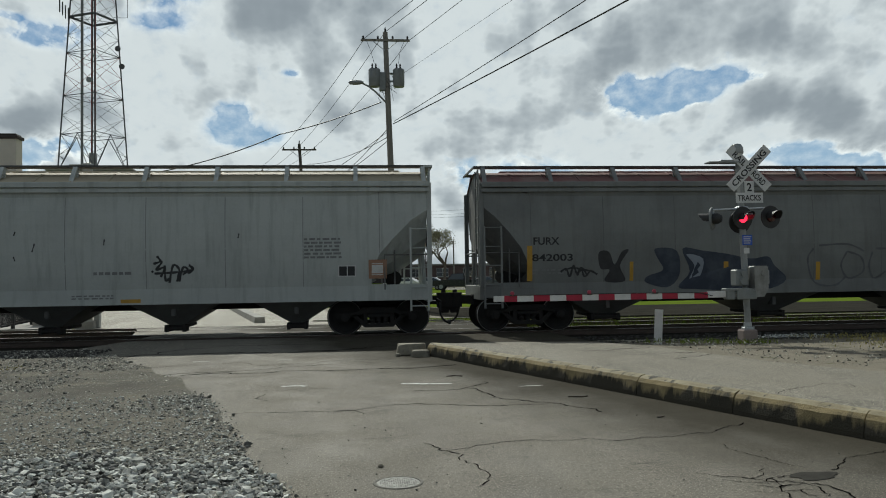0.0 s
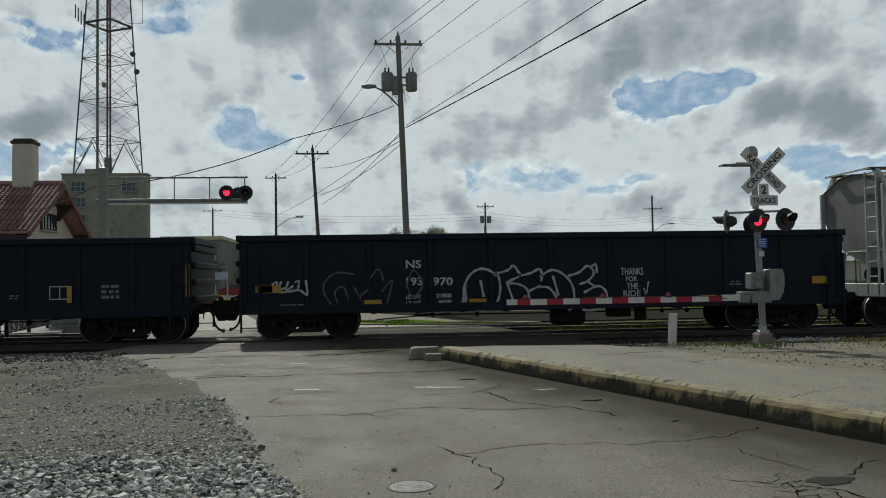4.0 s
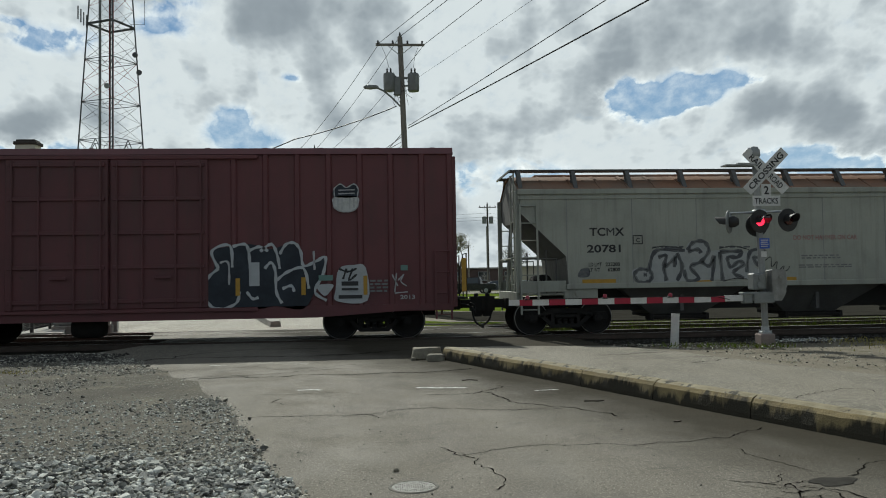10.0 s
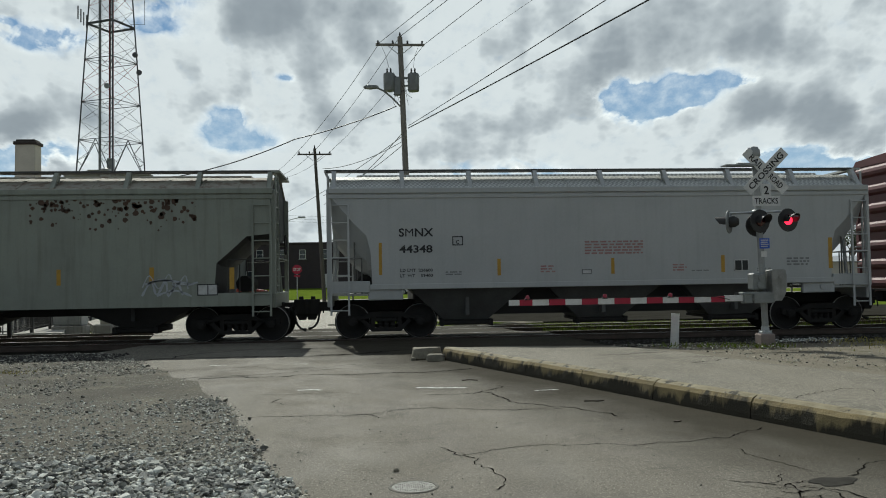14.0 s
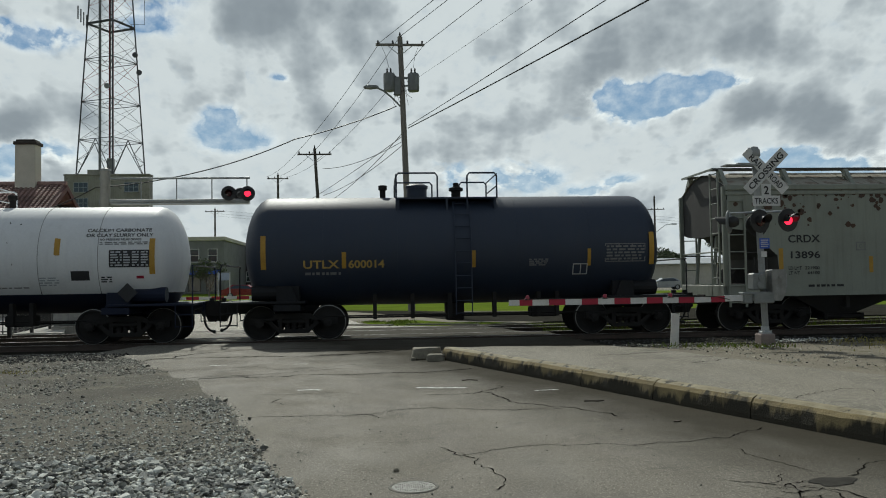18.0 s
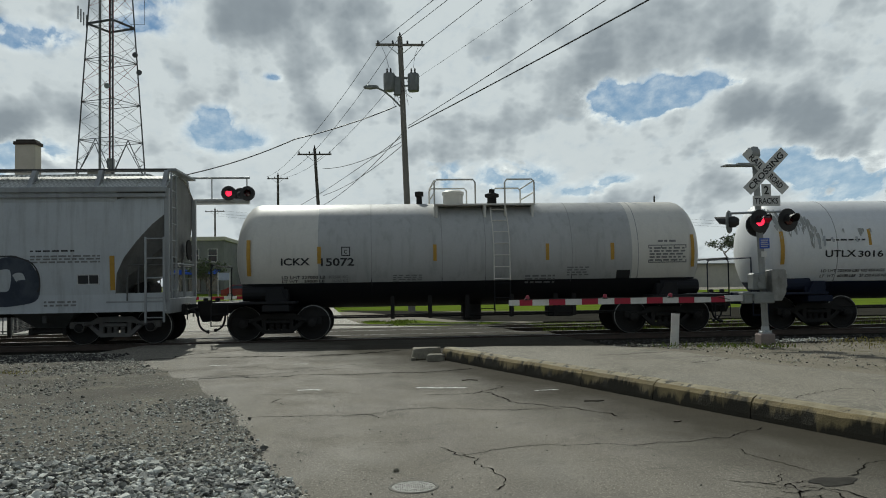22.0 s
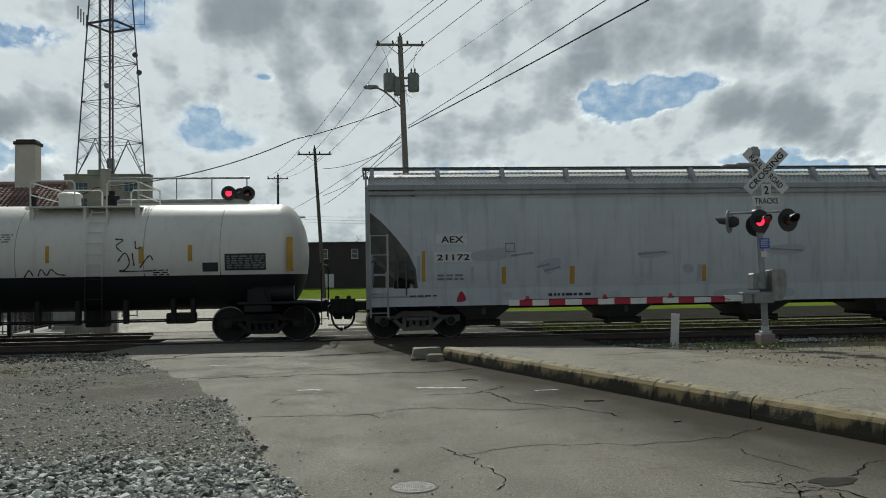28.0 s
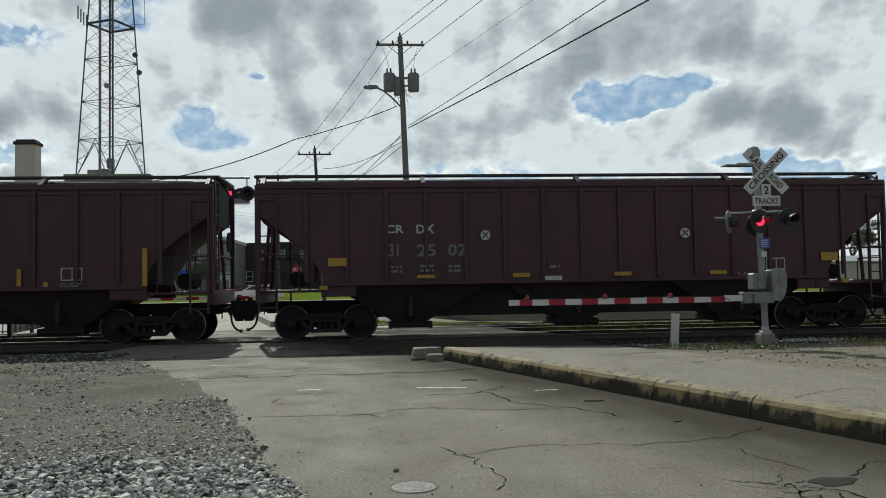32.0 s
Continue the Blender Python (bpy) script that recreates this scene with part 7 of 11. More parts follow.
blob(car12, side12, [(3.84, 2.22), (5.07, 2.28), (5.03, 2.01), (4.25, 1.39), (4.2, 1.32), (5.04, 1.31), (5.03, 1.05), (3.89, 1.01), (3.85, 1.33), (4.6, 1.96), (3.87, 1.97)], SPRAY_NAVY)
blob(car12, side12, [(5.03, 2.16), (5.37, 2.27), (5.83, 2.15), (6.08, 1.74), (6.04, 1.22), (5.65, 1.07), (5.03, 1.05), (5.07, 1.38), (5.35, 1.45), (5.39, 1.94), (5.06, 1.95)], SPRAY_NAVY)
scrawl(car12, side12, [[(2.25, 1.72), (2.41, 2.09), (2.79, 2.28), (3.08, 2.19), (3.08, 1.78)], [(2.2, 1.43), (2.43, 1.01), (3.13, 1.01)], [(5.07, 2.28), (5.53, 2.27), (5.98, 2.04), (6.09, 1.51), (5.8, 1.14)]], 0.04, SPRAY_BLACK)
blob(car12, side12, [(3.9, 1.28), (4.73, 1.3), (4.73, 1.09), (3.94, 1.07)], SPRAY_GREY)
blob(car12, side12, [(5.45, 1.82), (5.7, 1.85), (5.74, 1.52), (5.47, 1.49)], SPRAY_PALE)
scrawl(car12, side12, [[(-7.76, 1.16), (-7.6, 0.95)], [(-7.07, 1.22), (-6.99, 1.01), (-6.9, 1.18)], [(-6.82, 1.15), (-6.74, 1.0), (-6.62, 1.2)], [(-6.54, 1.0), (-6.44, 1.17), (-6.35, 1.02)]], 0.03, SHADOWPAINT)
for q in ((-7.06, -6.25, 2.45, 2.72), (-7.11, -6.14, 1.98, 2.25)):
    plate(car13, side13, *q, WHITEP, "placard")
words(car13, side13, -6.94, 2.49, 0.60, 0.17, "AEX", INK)
words(car13, side13, -7.05, 2.03, 0.86, 0.16, "21172", INK)
small_print(car13, side13, -7.04, -6.31, 1.5, 1.69, 2, INKGREY, 231)
for q in ((-7.44, -7.35, 1.49, 2.28), (-5.35, -5.24, 1.4, 1.84), (-3.54, -3.41, 1.37, 1.84), (0.06, 0.16, 1.39, 1.83), (5.65, 5.76, 1.34, 1.8)):
    plate(car13, side13, *q, YELLOW, "reflector")
for q in ((-7.57, -7.48, 1.5, 2.16), (-6.17, -6.08, 1.44, 1.85), (-0.07, 0.04, 1.39, 1.84), (6.53, 6.65, 1.33, 1.82)):
    plate(car13, side13, *q, SHADOWPAINT, "worn_patch")
outline_box(car13, side13, -5.25, -5.0, 2.23, 2.47, INKGREY, 0.025, ())
small_print(car13, side13, -4.12, -2.98, 1.04, 1.16, 1, INK, 235)
small_print(car13, side13, -7.76, -7.04, 1.09, 1.15, 1, INK, 236)
for q in ((-5.34, -5.09, 1.04, 1.19), (-2.73, -2.23, 1.02, 1.17)):
    plate(car13, side13, *q, SPRAY_PALE, "worn_patch")
blob(car13, side13, [(-6.54, 0.96), (-6.42, 1.23), (-6.29, 1.0)], REDP)
blob(car13, side13, [(-6.13, 2.22), (-5.4, 2.35), (-5.11, 2.28), (-5.26, 2.06), (-5.99, 2.0)], SHADOWPAINT)
blob(car13, side13, [(-4.3, 1.97), (-3.86, 2.07), (-3.78, 1.89), (-4.09, 1.63), (-4.26, 1.75)], SHADOWPAINT)
blob(car13, side13, [(-1.68, 2.19), (-0.93, 2.21), (-0.85, 2.12), (-1.54, 2.01)], SHADOWPAINT)
blob(car13, side13, [(-0.48, 1.81), (-0.25, 1.84), (-0.18, 1.66), (-0.41, 1.62)], SHADOWPAINT)
blob(car13, side13, [(1.87, 2.29), (2.77, 2.34), (2.92, 2.17), (2.6, 2.07), (1.91, 2.11)], SHADOWPAINT)
blob(car13, side13, [(0.57, 1.15), (2.42, 1.17), (2.44, 0.93), (0.59, 0.93)], SHADOWPAINT)
scrawl(car13, side13, [[(-4.41, 1.83), (-4.08, 1.9)], [(-4.23, 1.72), (-3.79, 1.82)], [(-1.69, 2.13), (-0.93, 2.18)], [(1.91, 2.23), (2.84, 2.17)], [(-5.11, 2.13), (-4.52, 2.2)]], 0.05, SPRAY_GREY)
small_print(car13, side13, 5.83, 6.89, 1.75, 2.2, 6, INKGREY, 246)
outline_box(car13, side13, 6.81, 7.22, 1.46, 1.79, INKWHITE, 0.025, (7.01,), PLATEBLACK)
words(car14, side14, -4.13, 1.9, 0.71, 0.19, "UTLX", INK)
words(car14, side14, -3.34, 1.88, 1.01, 0.19, "300406", INK)
small_print(car14, side14, -4.13, -2.98, 2.16, 2.24, 1, INK, 250)
words(car14, side14, -4.11, 1.665, 1.42, 0.075, "LD LMT 204800 LB 92 900 KG", INKGREY)
words(car14, side14, -4.09, 1.535, 1.40, 0.075, "LT WT  58200 LB 26 400 KG", INKGREY)
for q in ((-5.21, -5.12, 1.88, 2.71), (-2.85, -2.76, 2.11, 2.54), (-0.83, -0.74, 2.11, 2.54), (1.46, 1.57, 2.07, 2.5), (2.68, 2.79, 2.11, 2.53), (5.17, 5.33, 1.83, 2.71)):
    plate(car14, side14, *q, YELLOW, "reflector")
outline_box(car14, side14, 3.6, 4.64, 1.86, 2.29, INK, 0.025, (3.95, 4.29), PLATEBLACK)
small_print(car14, side14, 3.65, 4.61, 1.9, 2.25, 6, INKGREY, 255)
outline_box(car14, side14, 3.04, 3.43, 1.84, 2.07, INK, 0.025, (3.24,), PLATEBLACK)
small_print(car14, side14, 1.8, 2.2, 1.75, 1.92, 3, INK, 257)
small_print(car14, side14, -2.12, -1.65, 2.63, 2.87, 4, INKGREY, 258)
scrawl(car14, side14, [[(-1.37, 1.75), (-1.23, 1.93), (-1.15, 1.78)], [(-1.03, 1.78), (-0.94, 1.95), (-0.82, 1.8), (-0.7, 1.95), (-0.55, 1.83), (-0.35, 1.8)], [(0.86, 2.7), (1.06, 2.67), (0.9, 2.52), (1.04, 2.37)], [(1.36, 2.64), (1.39, 2.45), (1.5, 2.48)], [(0.94, 2.12), (1.12, 2.34), (1.23, 2.11), (1.12, 1.92), (0.97, 1.9)]], 0.03, SPRAY_BLACK)
scrawl(car14, side14, [[(1.3, 2.34), (1.34, 2.01)], [(1.48, 1.96), (1.72, 2.26), (1.81, 2.15)], [(0.97, 1.87), (1.79, 1.88)]], 0.03, SPRAY_BLACK)
scrawl(car14, side14, [[(-5.1, 2.79), (-4.93, 2.83)], [(-4.86, 2.71), (-4.68, 2.83)], [(-5.03, 2.42), (-4.96, 2.2), (-4.86, 2.47)], [(-4.8, 2.2), (-4.67, 2.5), (-4.6, 2.27)]], 0.02, INKGREY)
words(car15, side15, -5.14, 2.75, 0.46, 0.22, "CR", INKWHITE, 0.03)
words(car15, side15, -4.35, 2.74, 0.46, 0.23, "DX", INKWHITE, 0.03)
words(car15, side15, -5.08, 2.15, 0.26, 0.32, "31", INKGREY, 0.03)
words(car15, side15, -4.34, 2.14, 0.48, 0.32, "25", INKGREY, 0.03)
words(car15, side15, -3.54, 2.15, 0.48, 0.31, "02", INKGREY, 0.03)
for q in ((-6.63, -6.16, 1.92, 2.13), (-4.35, -3.89, 1.58, 1.67), (-1.86, -1.41, 1.57, 1.68), (0.84, 1.3, 1.57, 1.67), (3.44, 3.9, 1.57, 1.67), (6.53, 7.0, 1.89, 2.11), (7.09, 7.29, 1.29, 1.41), (-6.85, -6.64, 1.32, 1.43)):
    plate(car15, side15, *q, YELLOW, "reflector", off=0.075)
blob(car15, side15, [(-2.43, 2.67), (-2.47, 2.58), (-2.56, 2.54), (-2.65, 2.58), (-2.69, 2.68), (-2.65, 2.77), (-2.56, 2.81), (-2.47, 2.77)], INKWHITE, "roundel", "white roundel", 0.076)
scrawl(car15, side15, [[(-2.63, 2.75), (-2.49, 2.6)], [(-2.49, 2.75), (-2.63, 2.6)]], 0.035, INK, "roundel_cross", "", 0.08)
blob(car15, side15, [(2.92, 2.67), (2.88, 2.58), (2.78, 2.54), (2.69, 2.58), (2.65, 2.67), (2.69, 2.77), (2.79, 2.81), (2.88, 2.77)], INKWHITE, "roundel", "white roundel", 0.076)
scrawl(car15, side15, [[(2.71, 2.75), (2.86, 2.6)], [(2.86, 2.75), (2.71, 2.6)]], 0.035, INK, "roundel_cross", "", 0.08)
outline_box(car15, side15, 5.02, 5.55, 1.67, 1.98, INKWHITE, 0.025, (5.29,))
for q in ((-1.01, -0.56, 1.48, 1.59),):
    plate(car15, side15, *q, INKWHITE, "placard", off=0.075)
small_print(car15, side15, -5.02, -4.73, 1.71, 1.93, 2, INKGREY, 274, off=0.076)
small_print(car15, side15, -4.27, -3.91, 1.72, 1.95, 2, INKGREY, 275, off=0.076)
small_print(car15, side15, -3.54, -3.19, 1.71, 1.94, 2, INKGREY, 276, off=0.076)
small_print(car15, side15, -0.89, -0.6, 1.76, 1.9, 1, INKGREY, 277, off=0.076)
scrawl(car15, side15, [[(4.23, 1.46), (4.26, 1.61)], [(4.25, 1.53), (4.39, 1.55)], [(4.4, 1.46), (4.43, 1.6)], [(4.51, 1.59), (4.51, 1.45), (4.63, 1.47)], [(4.69, 1.59), (4.72, 1.45), (4.81, 1.48)]], 0.03, SPRAY_WHITE)
scrawl(car15, side15, [[(4.89, 1.55), (4.94, 1.49)]], 0.03, SPRAY_WHITE)
for q in ((6.73, 6.85, 1.49, 2.44), (3.7, 3.8, 1.54, 1.96), (4.33, 4.44, 1.52, 1.63)):
    plate(car16, side16, *q, YELLOW, "reflector", off=0.075)
outline_box(car16, side16, 4.73, 5.25, 1.66, 1.98, INKWHITE, 0.025, (4.99,))
small_print(car16, side16, 4.73, 5.24, 1.49, 1.61, 2, INKGREY, 282, off=0.076)


def rust_spots(c, side, count, u0, u1, z0, z1, seed, mat, big=0.09):
    """Flaked spots scattered over a stretch of a side."""
    r = random.Random(seed)
    k = Kit()
    for i in range(count):
        u, z = r.uniform(u0, u1), z0 + (z1 - z0) * (1 - abs(r.gauss(0, 0.45)))
        if not z0 < z < z1:
            continue
        s = r.uniform(0.02, big) * r.uniform(0.5, 1)
        k.add([(u + s * cos(a * pi / 4) * r.uniform(0.7, 1.2), side(z) - 0.0085, z + s * sin(a * pi / 4) * r.uniform(0.7, 1.2)) for a in range(8)], [tuple(range(8))])
    ob = part("rust_flaking", k, mat, c, "flaked rust spots")
    ob["kind"] = "stuff"
    return ob



rust_spots(car8, side8, 30, -1.87, 1.41, 2.06, 3.8, 3, RUSTSPOT)
rust_spots(car8, side8, 150, 2.24, 6.37, 2.86, 3.72, 4, RUSTSPOT)
rust_spots(car8, side8, 80, -8.0, -3.13, 2.82, 3.73, 5, RUSTSPOT, 0.12)
rust_spots(car8, side8, 60, -3.46, 1.14, 1.88, 3.62, 6, RUSTSPOT)
rust_spots(car10, side10, 34, -0.15, 1.35, 2.55, 3.37, 7, PLATEBLACK)
rust_spots(car10, side10, 8, 1.35, 2.84, 1.98, 3.32, 8, PLATEBLACK, 0.06)

# ================================================================ GROUND
def sheet(name, pts, mat, label="", thick=0.0, kind="structure", category=""):
    """A flat area with corners (x, y, z), in order; thick: depth of its edges."""
    k = Kit()
    n = len(pts)
    vs = [tuple(p) for p in pts]
    fs = [tuple(range(n))]
    if thick:
        vs += [(p[0], p[1], p[2] - thick) for p in pts]
        fs += [(i, (i + 1) % n, n + (i + 1) % n, n + i) for i in range(n)]
    k.add(vs, fs)
    ob = part(name, k, mat)
    b = bmesh.new()
    b.from_mesh(ob.data)
    bmesh.ops.triangulate(b, faces=[f for f in b.faces if len(f.verts) > 4])
    b.to_mesh(ob.data)
    b.free()
    return tagged(ob, label, category or name.replace("_", " "), "", kind)


TRACK2_Y = 26.0
GROUND = surf("rough_ground", (0.11, 0.12, 0.05), (0.13, 0.115, 0.075), 0.12, 0.95, 0, 0.5, 6, spec=0.05)
sheet("ground", [(-4000, -4000, -0.30), (4000, -4000, -0.30), (4000, 4000, -0.30), (-4000, 4000, -0.30)], GROUND, "rough grassy ground running to the horizon")
sheet("road", [(-40, -30, 0), (23.95, -50.69, 0), (9, 0, 0), (5.08, 17.94, 0), (4.92, 21.03, -0.008), (-5.90, 21.02, -0.008), (-6.45, 18.46, 0), (-40, 18, 0)], ASPHALT, "grey cracked asphalt road", 0.3)
sheet("road", [(-5.8, 22.0, -0.008), (4.9, 22.0, -0.008), (4.9, 23.1, -0.008), (-5.8, 23.1, -0.008)], ASPHALT, "asphalt between the rails", 0.3)
sheet("road", [(-6.4, 23.3, -0.008), (4.2, 23.3, -0.008), (3.9, 25.15, -0.008), (-6.8, 25.15, -0.008)], ASPHALT, "asphalt between the two tracks", 0.3)
sheet("road", [(-6.8, 25.35, -0.008), (3.8, 25.35, -0.008), (3.5, 26.65, -0.008), (-7.2, 26.65, -0.008)], ASPHALT, "asphalt between the rails", 0.3)
sheet("road", [(-8.5, 26.9, 0), (2.2, 26.9, 0), (-0.3, 28.2, 0), (-1.2, 33, 0), (-3.6, 60, 0), (-4.0, 69.5, 0), (120, 70.5, 0), (120, 75, 0), (-90, 74, 0), (-90, 69, 0), (-19, 69, 0), (-12.5, 36, 0), (-9.6, 29, 0)], STREET, "pale worn street beyond the tracks", 0.3)
sheet("dirt_patch", [(-0.25, 28.3, -0.012), (2.2, 27.0, -0.012), (5.9, 28.45, -0.012), (6.2, 33.8, -0.012), (8.2, 38.6, -0.012), (3.0, 41.0, -0.012), (-2.0, 42.2, -0.012), (-1.15, 33, -0.012)], DUST, "bare brown dirt at the corner of the lawn", 0.2, category="dirt")
sheet("grass_patch", [(0.05, 27.85, -0.004), (1.5, 27.25, -0.004), (2.3, 27.15, -0.004), (4.6, 28.1, -0.004), (4.2, 28.9, -0.004), (2.6, 29.4, -0.004), (1.6, 31.4, -0.004), (0.7, 31.9, -0.004), (0.5, 30.2, -0.004), (-0.3, 31.2, -0.004), (-0.6, 30.4, -0.004)], GRASS, "small patch of grass at the street corner", category="grass")
sheet("lawn", [(-2.1, 42.0, -0.02), (3, 40.8, -0.02), (8, 38.4, -0.02), (120, 38, -0.02), (120, 70.4, 0.02), (-3.9, 69.4, 0.02), (-3.2, 60, -0.02)], GRASS, "green mown lawn beyond the tracks", 0.25, category="lawn")
sheet("lawn", [(-90, 74.2, 0.02), (120, 75.2, 0.02), (120, 90, 0.06), (8.5, 90, 0.06), (9, 124, 0.82), (-90, 124, 0.82)], GRASS, "green lawn rising to the brick building", 0.4, category="lawn")
sheet("car_park", [(8.5, 90.2, 0.05), (120, 90.2, 0.05), (120, 112, 0.05), (8.5, 112, 0.05)], PAVE, "pale asphalt car park", 0.3, category="car park")
# its left tongue follows the dark edge between dirt and lawn
sheet("siding_bed", [(-2.0, 43.6, -0.008), (1.5, 35.6, -0.008), (3.1, 30.4, -0.008), (6, 28.6, -0.008), (130, 28.4, -0.008), (130, 37.9, -0.008), (8, 38.4, -0.008), (4, 39.5, -0.008), (1.7, 42.2, -0.008), (-2.0, 44.6, -0.008)], BALLAST_BED, "dark strip beside the lawn", 0.25, category="ballast")
sheet("grass_strip", [(5.1, 24.0, -0.13), (130, 24.0, -0.13), (130, 28.35, -0.05), (5.6, 28.35, -0.05)], surf("weedy_ballast", (0.12, 0.13, 0.06), (0.09, 0.085, 0.07), 0.8, 0.95, 0, 0.8, 14, spec=0.0), "weedy grass strip along the second track", 0.1, category="grass")
sheet("yard", [(-90, 28, -0.02), (-10.5, 28, -0.02), (-13.2, 36, -0.02), (-20, 69, -0.02), (-90, 70, -0.02)], CONCRETE, "pale concrete yard beside the depot", 0.25, category="yard")
sheet("gravel_area", [(-6.23, 18.73, 0.012), (-5.3, 17.45, 0.012), (-4.73, 16.39, 0.014), (-4.36, 15.3, 0.014), (-3.66, 14.4, 0.014), (-3.30, 13.34, 0.014), (-2.76, 12.7, 0.014), (-2.44, 11.5, 0.014), (-1.98, 10.31, 0.014), (-1.62, 9.34, 0.014),
                      (-1.40, 8.4, 0.014), (-1.20, 7.7, 0.014), (-1.06, 7.0, 0.014), (-0.94, 6.5, 0.014), (-0.73, 6.08, 0.014), (-0.55, 5.6, 0.014), (-0.28, 4.6, 0.014), (0.2, 0, 0.014), (0.28, -10.47, 0.014), (-40, -8, 0.014), (-40, 18.4, 0.012)], GRAVEL_BED, "trodden grey gravel and dirt", 0.05)
# ballast under both tracks
for nm, xa, xb in (("ballast", -300, -5.9), ("ballast", 5.0, 300)):
    k = Kit().prism([(TRACK_Y - 3.9, -0.30), (TRACK_Y - 2.2, -0.15), (TRACK2_Y + 2.2, -0.15), (TRACK2_Y + 3.4, -0.30)], 0, xa, xb)
    tagged(part(nm, k, BALLAST_BED), "dark ballast bed under the rails", "ballast", "", "structure")
k = Kit().prism([(19.0, -0.5), (19.0, -0.2), (28.0, -0.2), (28.0, -0.5)], 0, -6.6, 5.2)
tagged(part("track_bed", k, BALLAST_BED), "dark bed under the road crossing", "ballast", "", "structure")


def rail_line(y):
    prof = [(-0.068, -0.17), (0.068, -0.17), (0.068, -0.155), (0.01, -0.13), (0.01, -0.04), (0.036, -0.03), (0.036, -0.004), (0.028, 0.0), (-0.028, 0.0), (-0.036, -0.004), (-0.036, -0.03), (-0.01, -0.04), (-0.01, -0.13), (-0.068, -0.155)]
    me = Kit().prism([(y + a, b) for a, b in prof], 0, -300, 300).mesh("rail", RAILTOP)
    me.materials.append(TREAD)
    for p in me.polygons:
        if p.normal.z > 0.9 and p.center.z > -0.01:
            p.material_index = 1
    return me


for y in (TRACK_Y, TRACK2_Y):
    for s in (-1, 1):
        tagged(part("rail", rail_line(y + s * 0.753), RAILTOP), "steel rail with a bright worn head", "rail", "rails", "structure")
tie_me = Kit().box(-0.11, 0.11, -1.3, 1.3, -0.32, -0.165, 0.012).mesh("tie", TIE)
for y in (TRACK_Y, TRACK2_Y):
    holder = tagged(new("track_ties"), "weathered timber ties under the rails", "railway ties", "", "structure")
    for i in range(48):
        x = -26 + i * 0.55
        if x > -6.2:
            x += 11.6
        part("tie", tie_me, None, holder, at=pose(x, y, 0, rz=(i * 37 % 7 - 3) * 0.3))

# ---------------------------------------------------------------- kerb and raised pavement
KA, KB = Vector((1.21, 15.35, 0)), Vector((6.53, 1.00, 0))
kdir = (KB - KA).normalized()
kside = Vector((-kdir.y, kdir.x, 0))
sheet("pavement", [(1.36, 15.41, 0.235), (1.44, 15.71, 0.18), (2.47, 17.5, 0.06), (5.09, 17.41, 0.02), (5.72, 15.06, 0.08), (5.72, 12.81, 0.16), (5.88, 11.13, 0.2), (6.37, 9.71, 0.22), (11.5, 5, 0.23), (15, -6, 0.23), (8.68, -6, 0.235), (6.68, 1.06, 0.235)],
      PAVE, "raised cracked asphalt pavement behind the kerb", 0.4)
sheet("verge", [(5.09, 17.41, 0.012), (5.6, 19.1, -0.108), (60, 19.1, -0.108), (60, -6, 0.092), (15, -6, 0.222), (11.5, 5, 0.222), (6.37, 9.71, 0.212), (5.88, 11.13, 0.192), (5.72, 12.81, 0.152), (5.72, 15.06, 0.072)],
      DUST, "dusty gravel verge beside the tracks", 0.3)
kerb = thing("kerb", pose(0, 0, 0), "stained concrete kerb with worn yellow paint", "kerb", "", "structure")
pos = 0.0
rk = random.Random(4)
while pos < 14.2:
    ln = rk.choice((1.52, 1.55, 1.5))
    a = KA + kdir * (pos + 0.006)
    b = KA + kdir * (pos + ln - 0.006)
    h = 0.248 + rk.uniform(-0.006, 0.008)
    k = Kit()
    ring = []
    steps = 10
    for i in range(steps + 1):
        p = a.lerp(b, i / steps)
        j = lambda s: rk.uniform(-s, s)
        dx = j(0.002)
        chip = max(0.0, rk.gauss(0, 0.007))
        ring.append([p + kside * (dx) + Vector((0, 0, -0.2)), p + kside * (dx + j(0.002)) + Vector((0, 0, 0.05)), p + kside * (0.02 + dx + j(0.003)) + Vector((0, 0, h - 0.075 - chip * 0.5)), p + kside * (0.05 + dx + chip * 0.5) + Vector((0, 0, h - 0.03 - chip * 0.4)),
                     p + kside * (0.095 + chip * 0.7 + j(0.004)) + Vector((0, 0, h - 0.005 + j(0.004))), p + kside * 0.15 + Vector((0, 0, h + j(0.003))), p + kside * 0.2 + Vector((0, 0, -0.2))])
    k.loft(ring)
    q = part("kerb_stone", k, KERB_M, kerb)
    q.data.materials.append(KERB_TOP)
    for p in q.data.polygons:
        if p.normal.z > 0.8:
            p.material_index = 1
    pos += ln


def stone_mesh(rnd, s, squash=0.6):
    """A crushed stone: the hull of a few scattered corners."""
    b = bmesh.new()
    for i in range(11):
        d = Vector((rnd.gauss(0, 1), rnd.gauss(0, 1), rnd.gauss(0, 1))).normalized() * s
        b.verts.new((d.x * rnd.uniform(0.8, 1.3), d.y * rnd.uniform(0.6, 1.05), d.z * squash))
    r = bmesh.ops.convex_hull(b, input=b.verts[:])
    bmesh.ops.delete(b, geom=[g for g in r["geom_interior"] if isinstance(g, bmesh.types.BMVert)], context="VERTS")
    return b


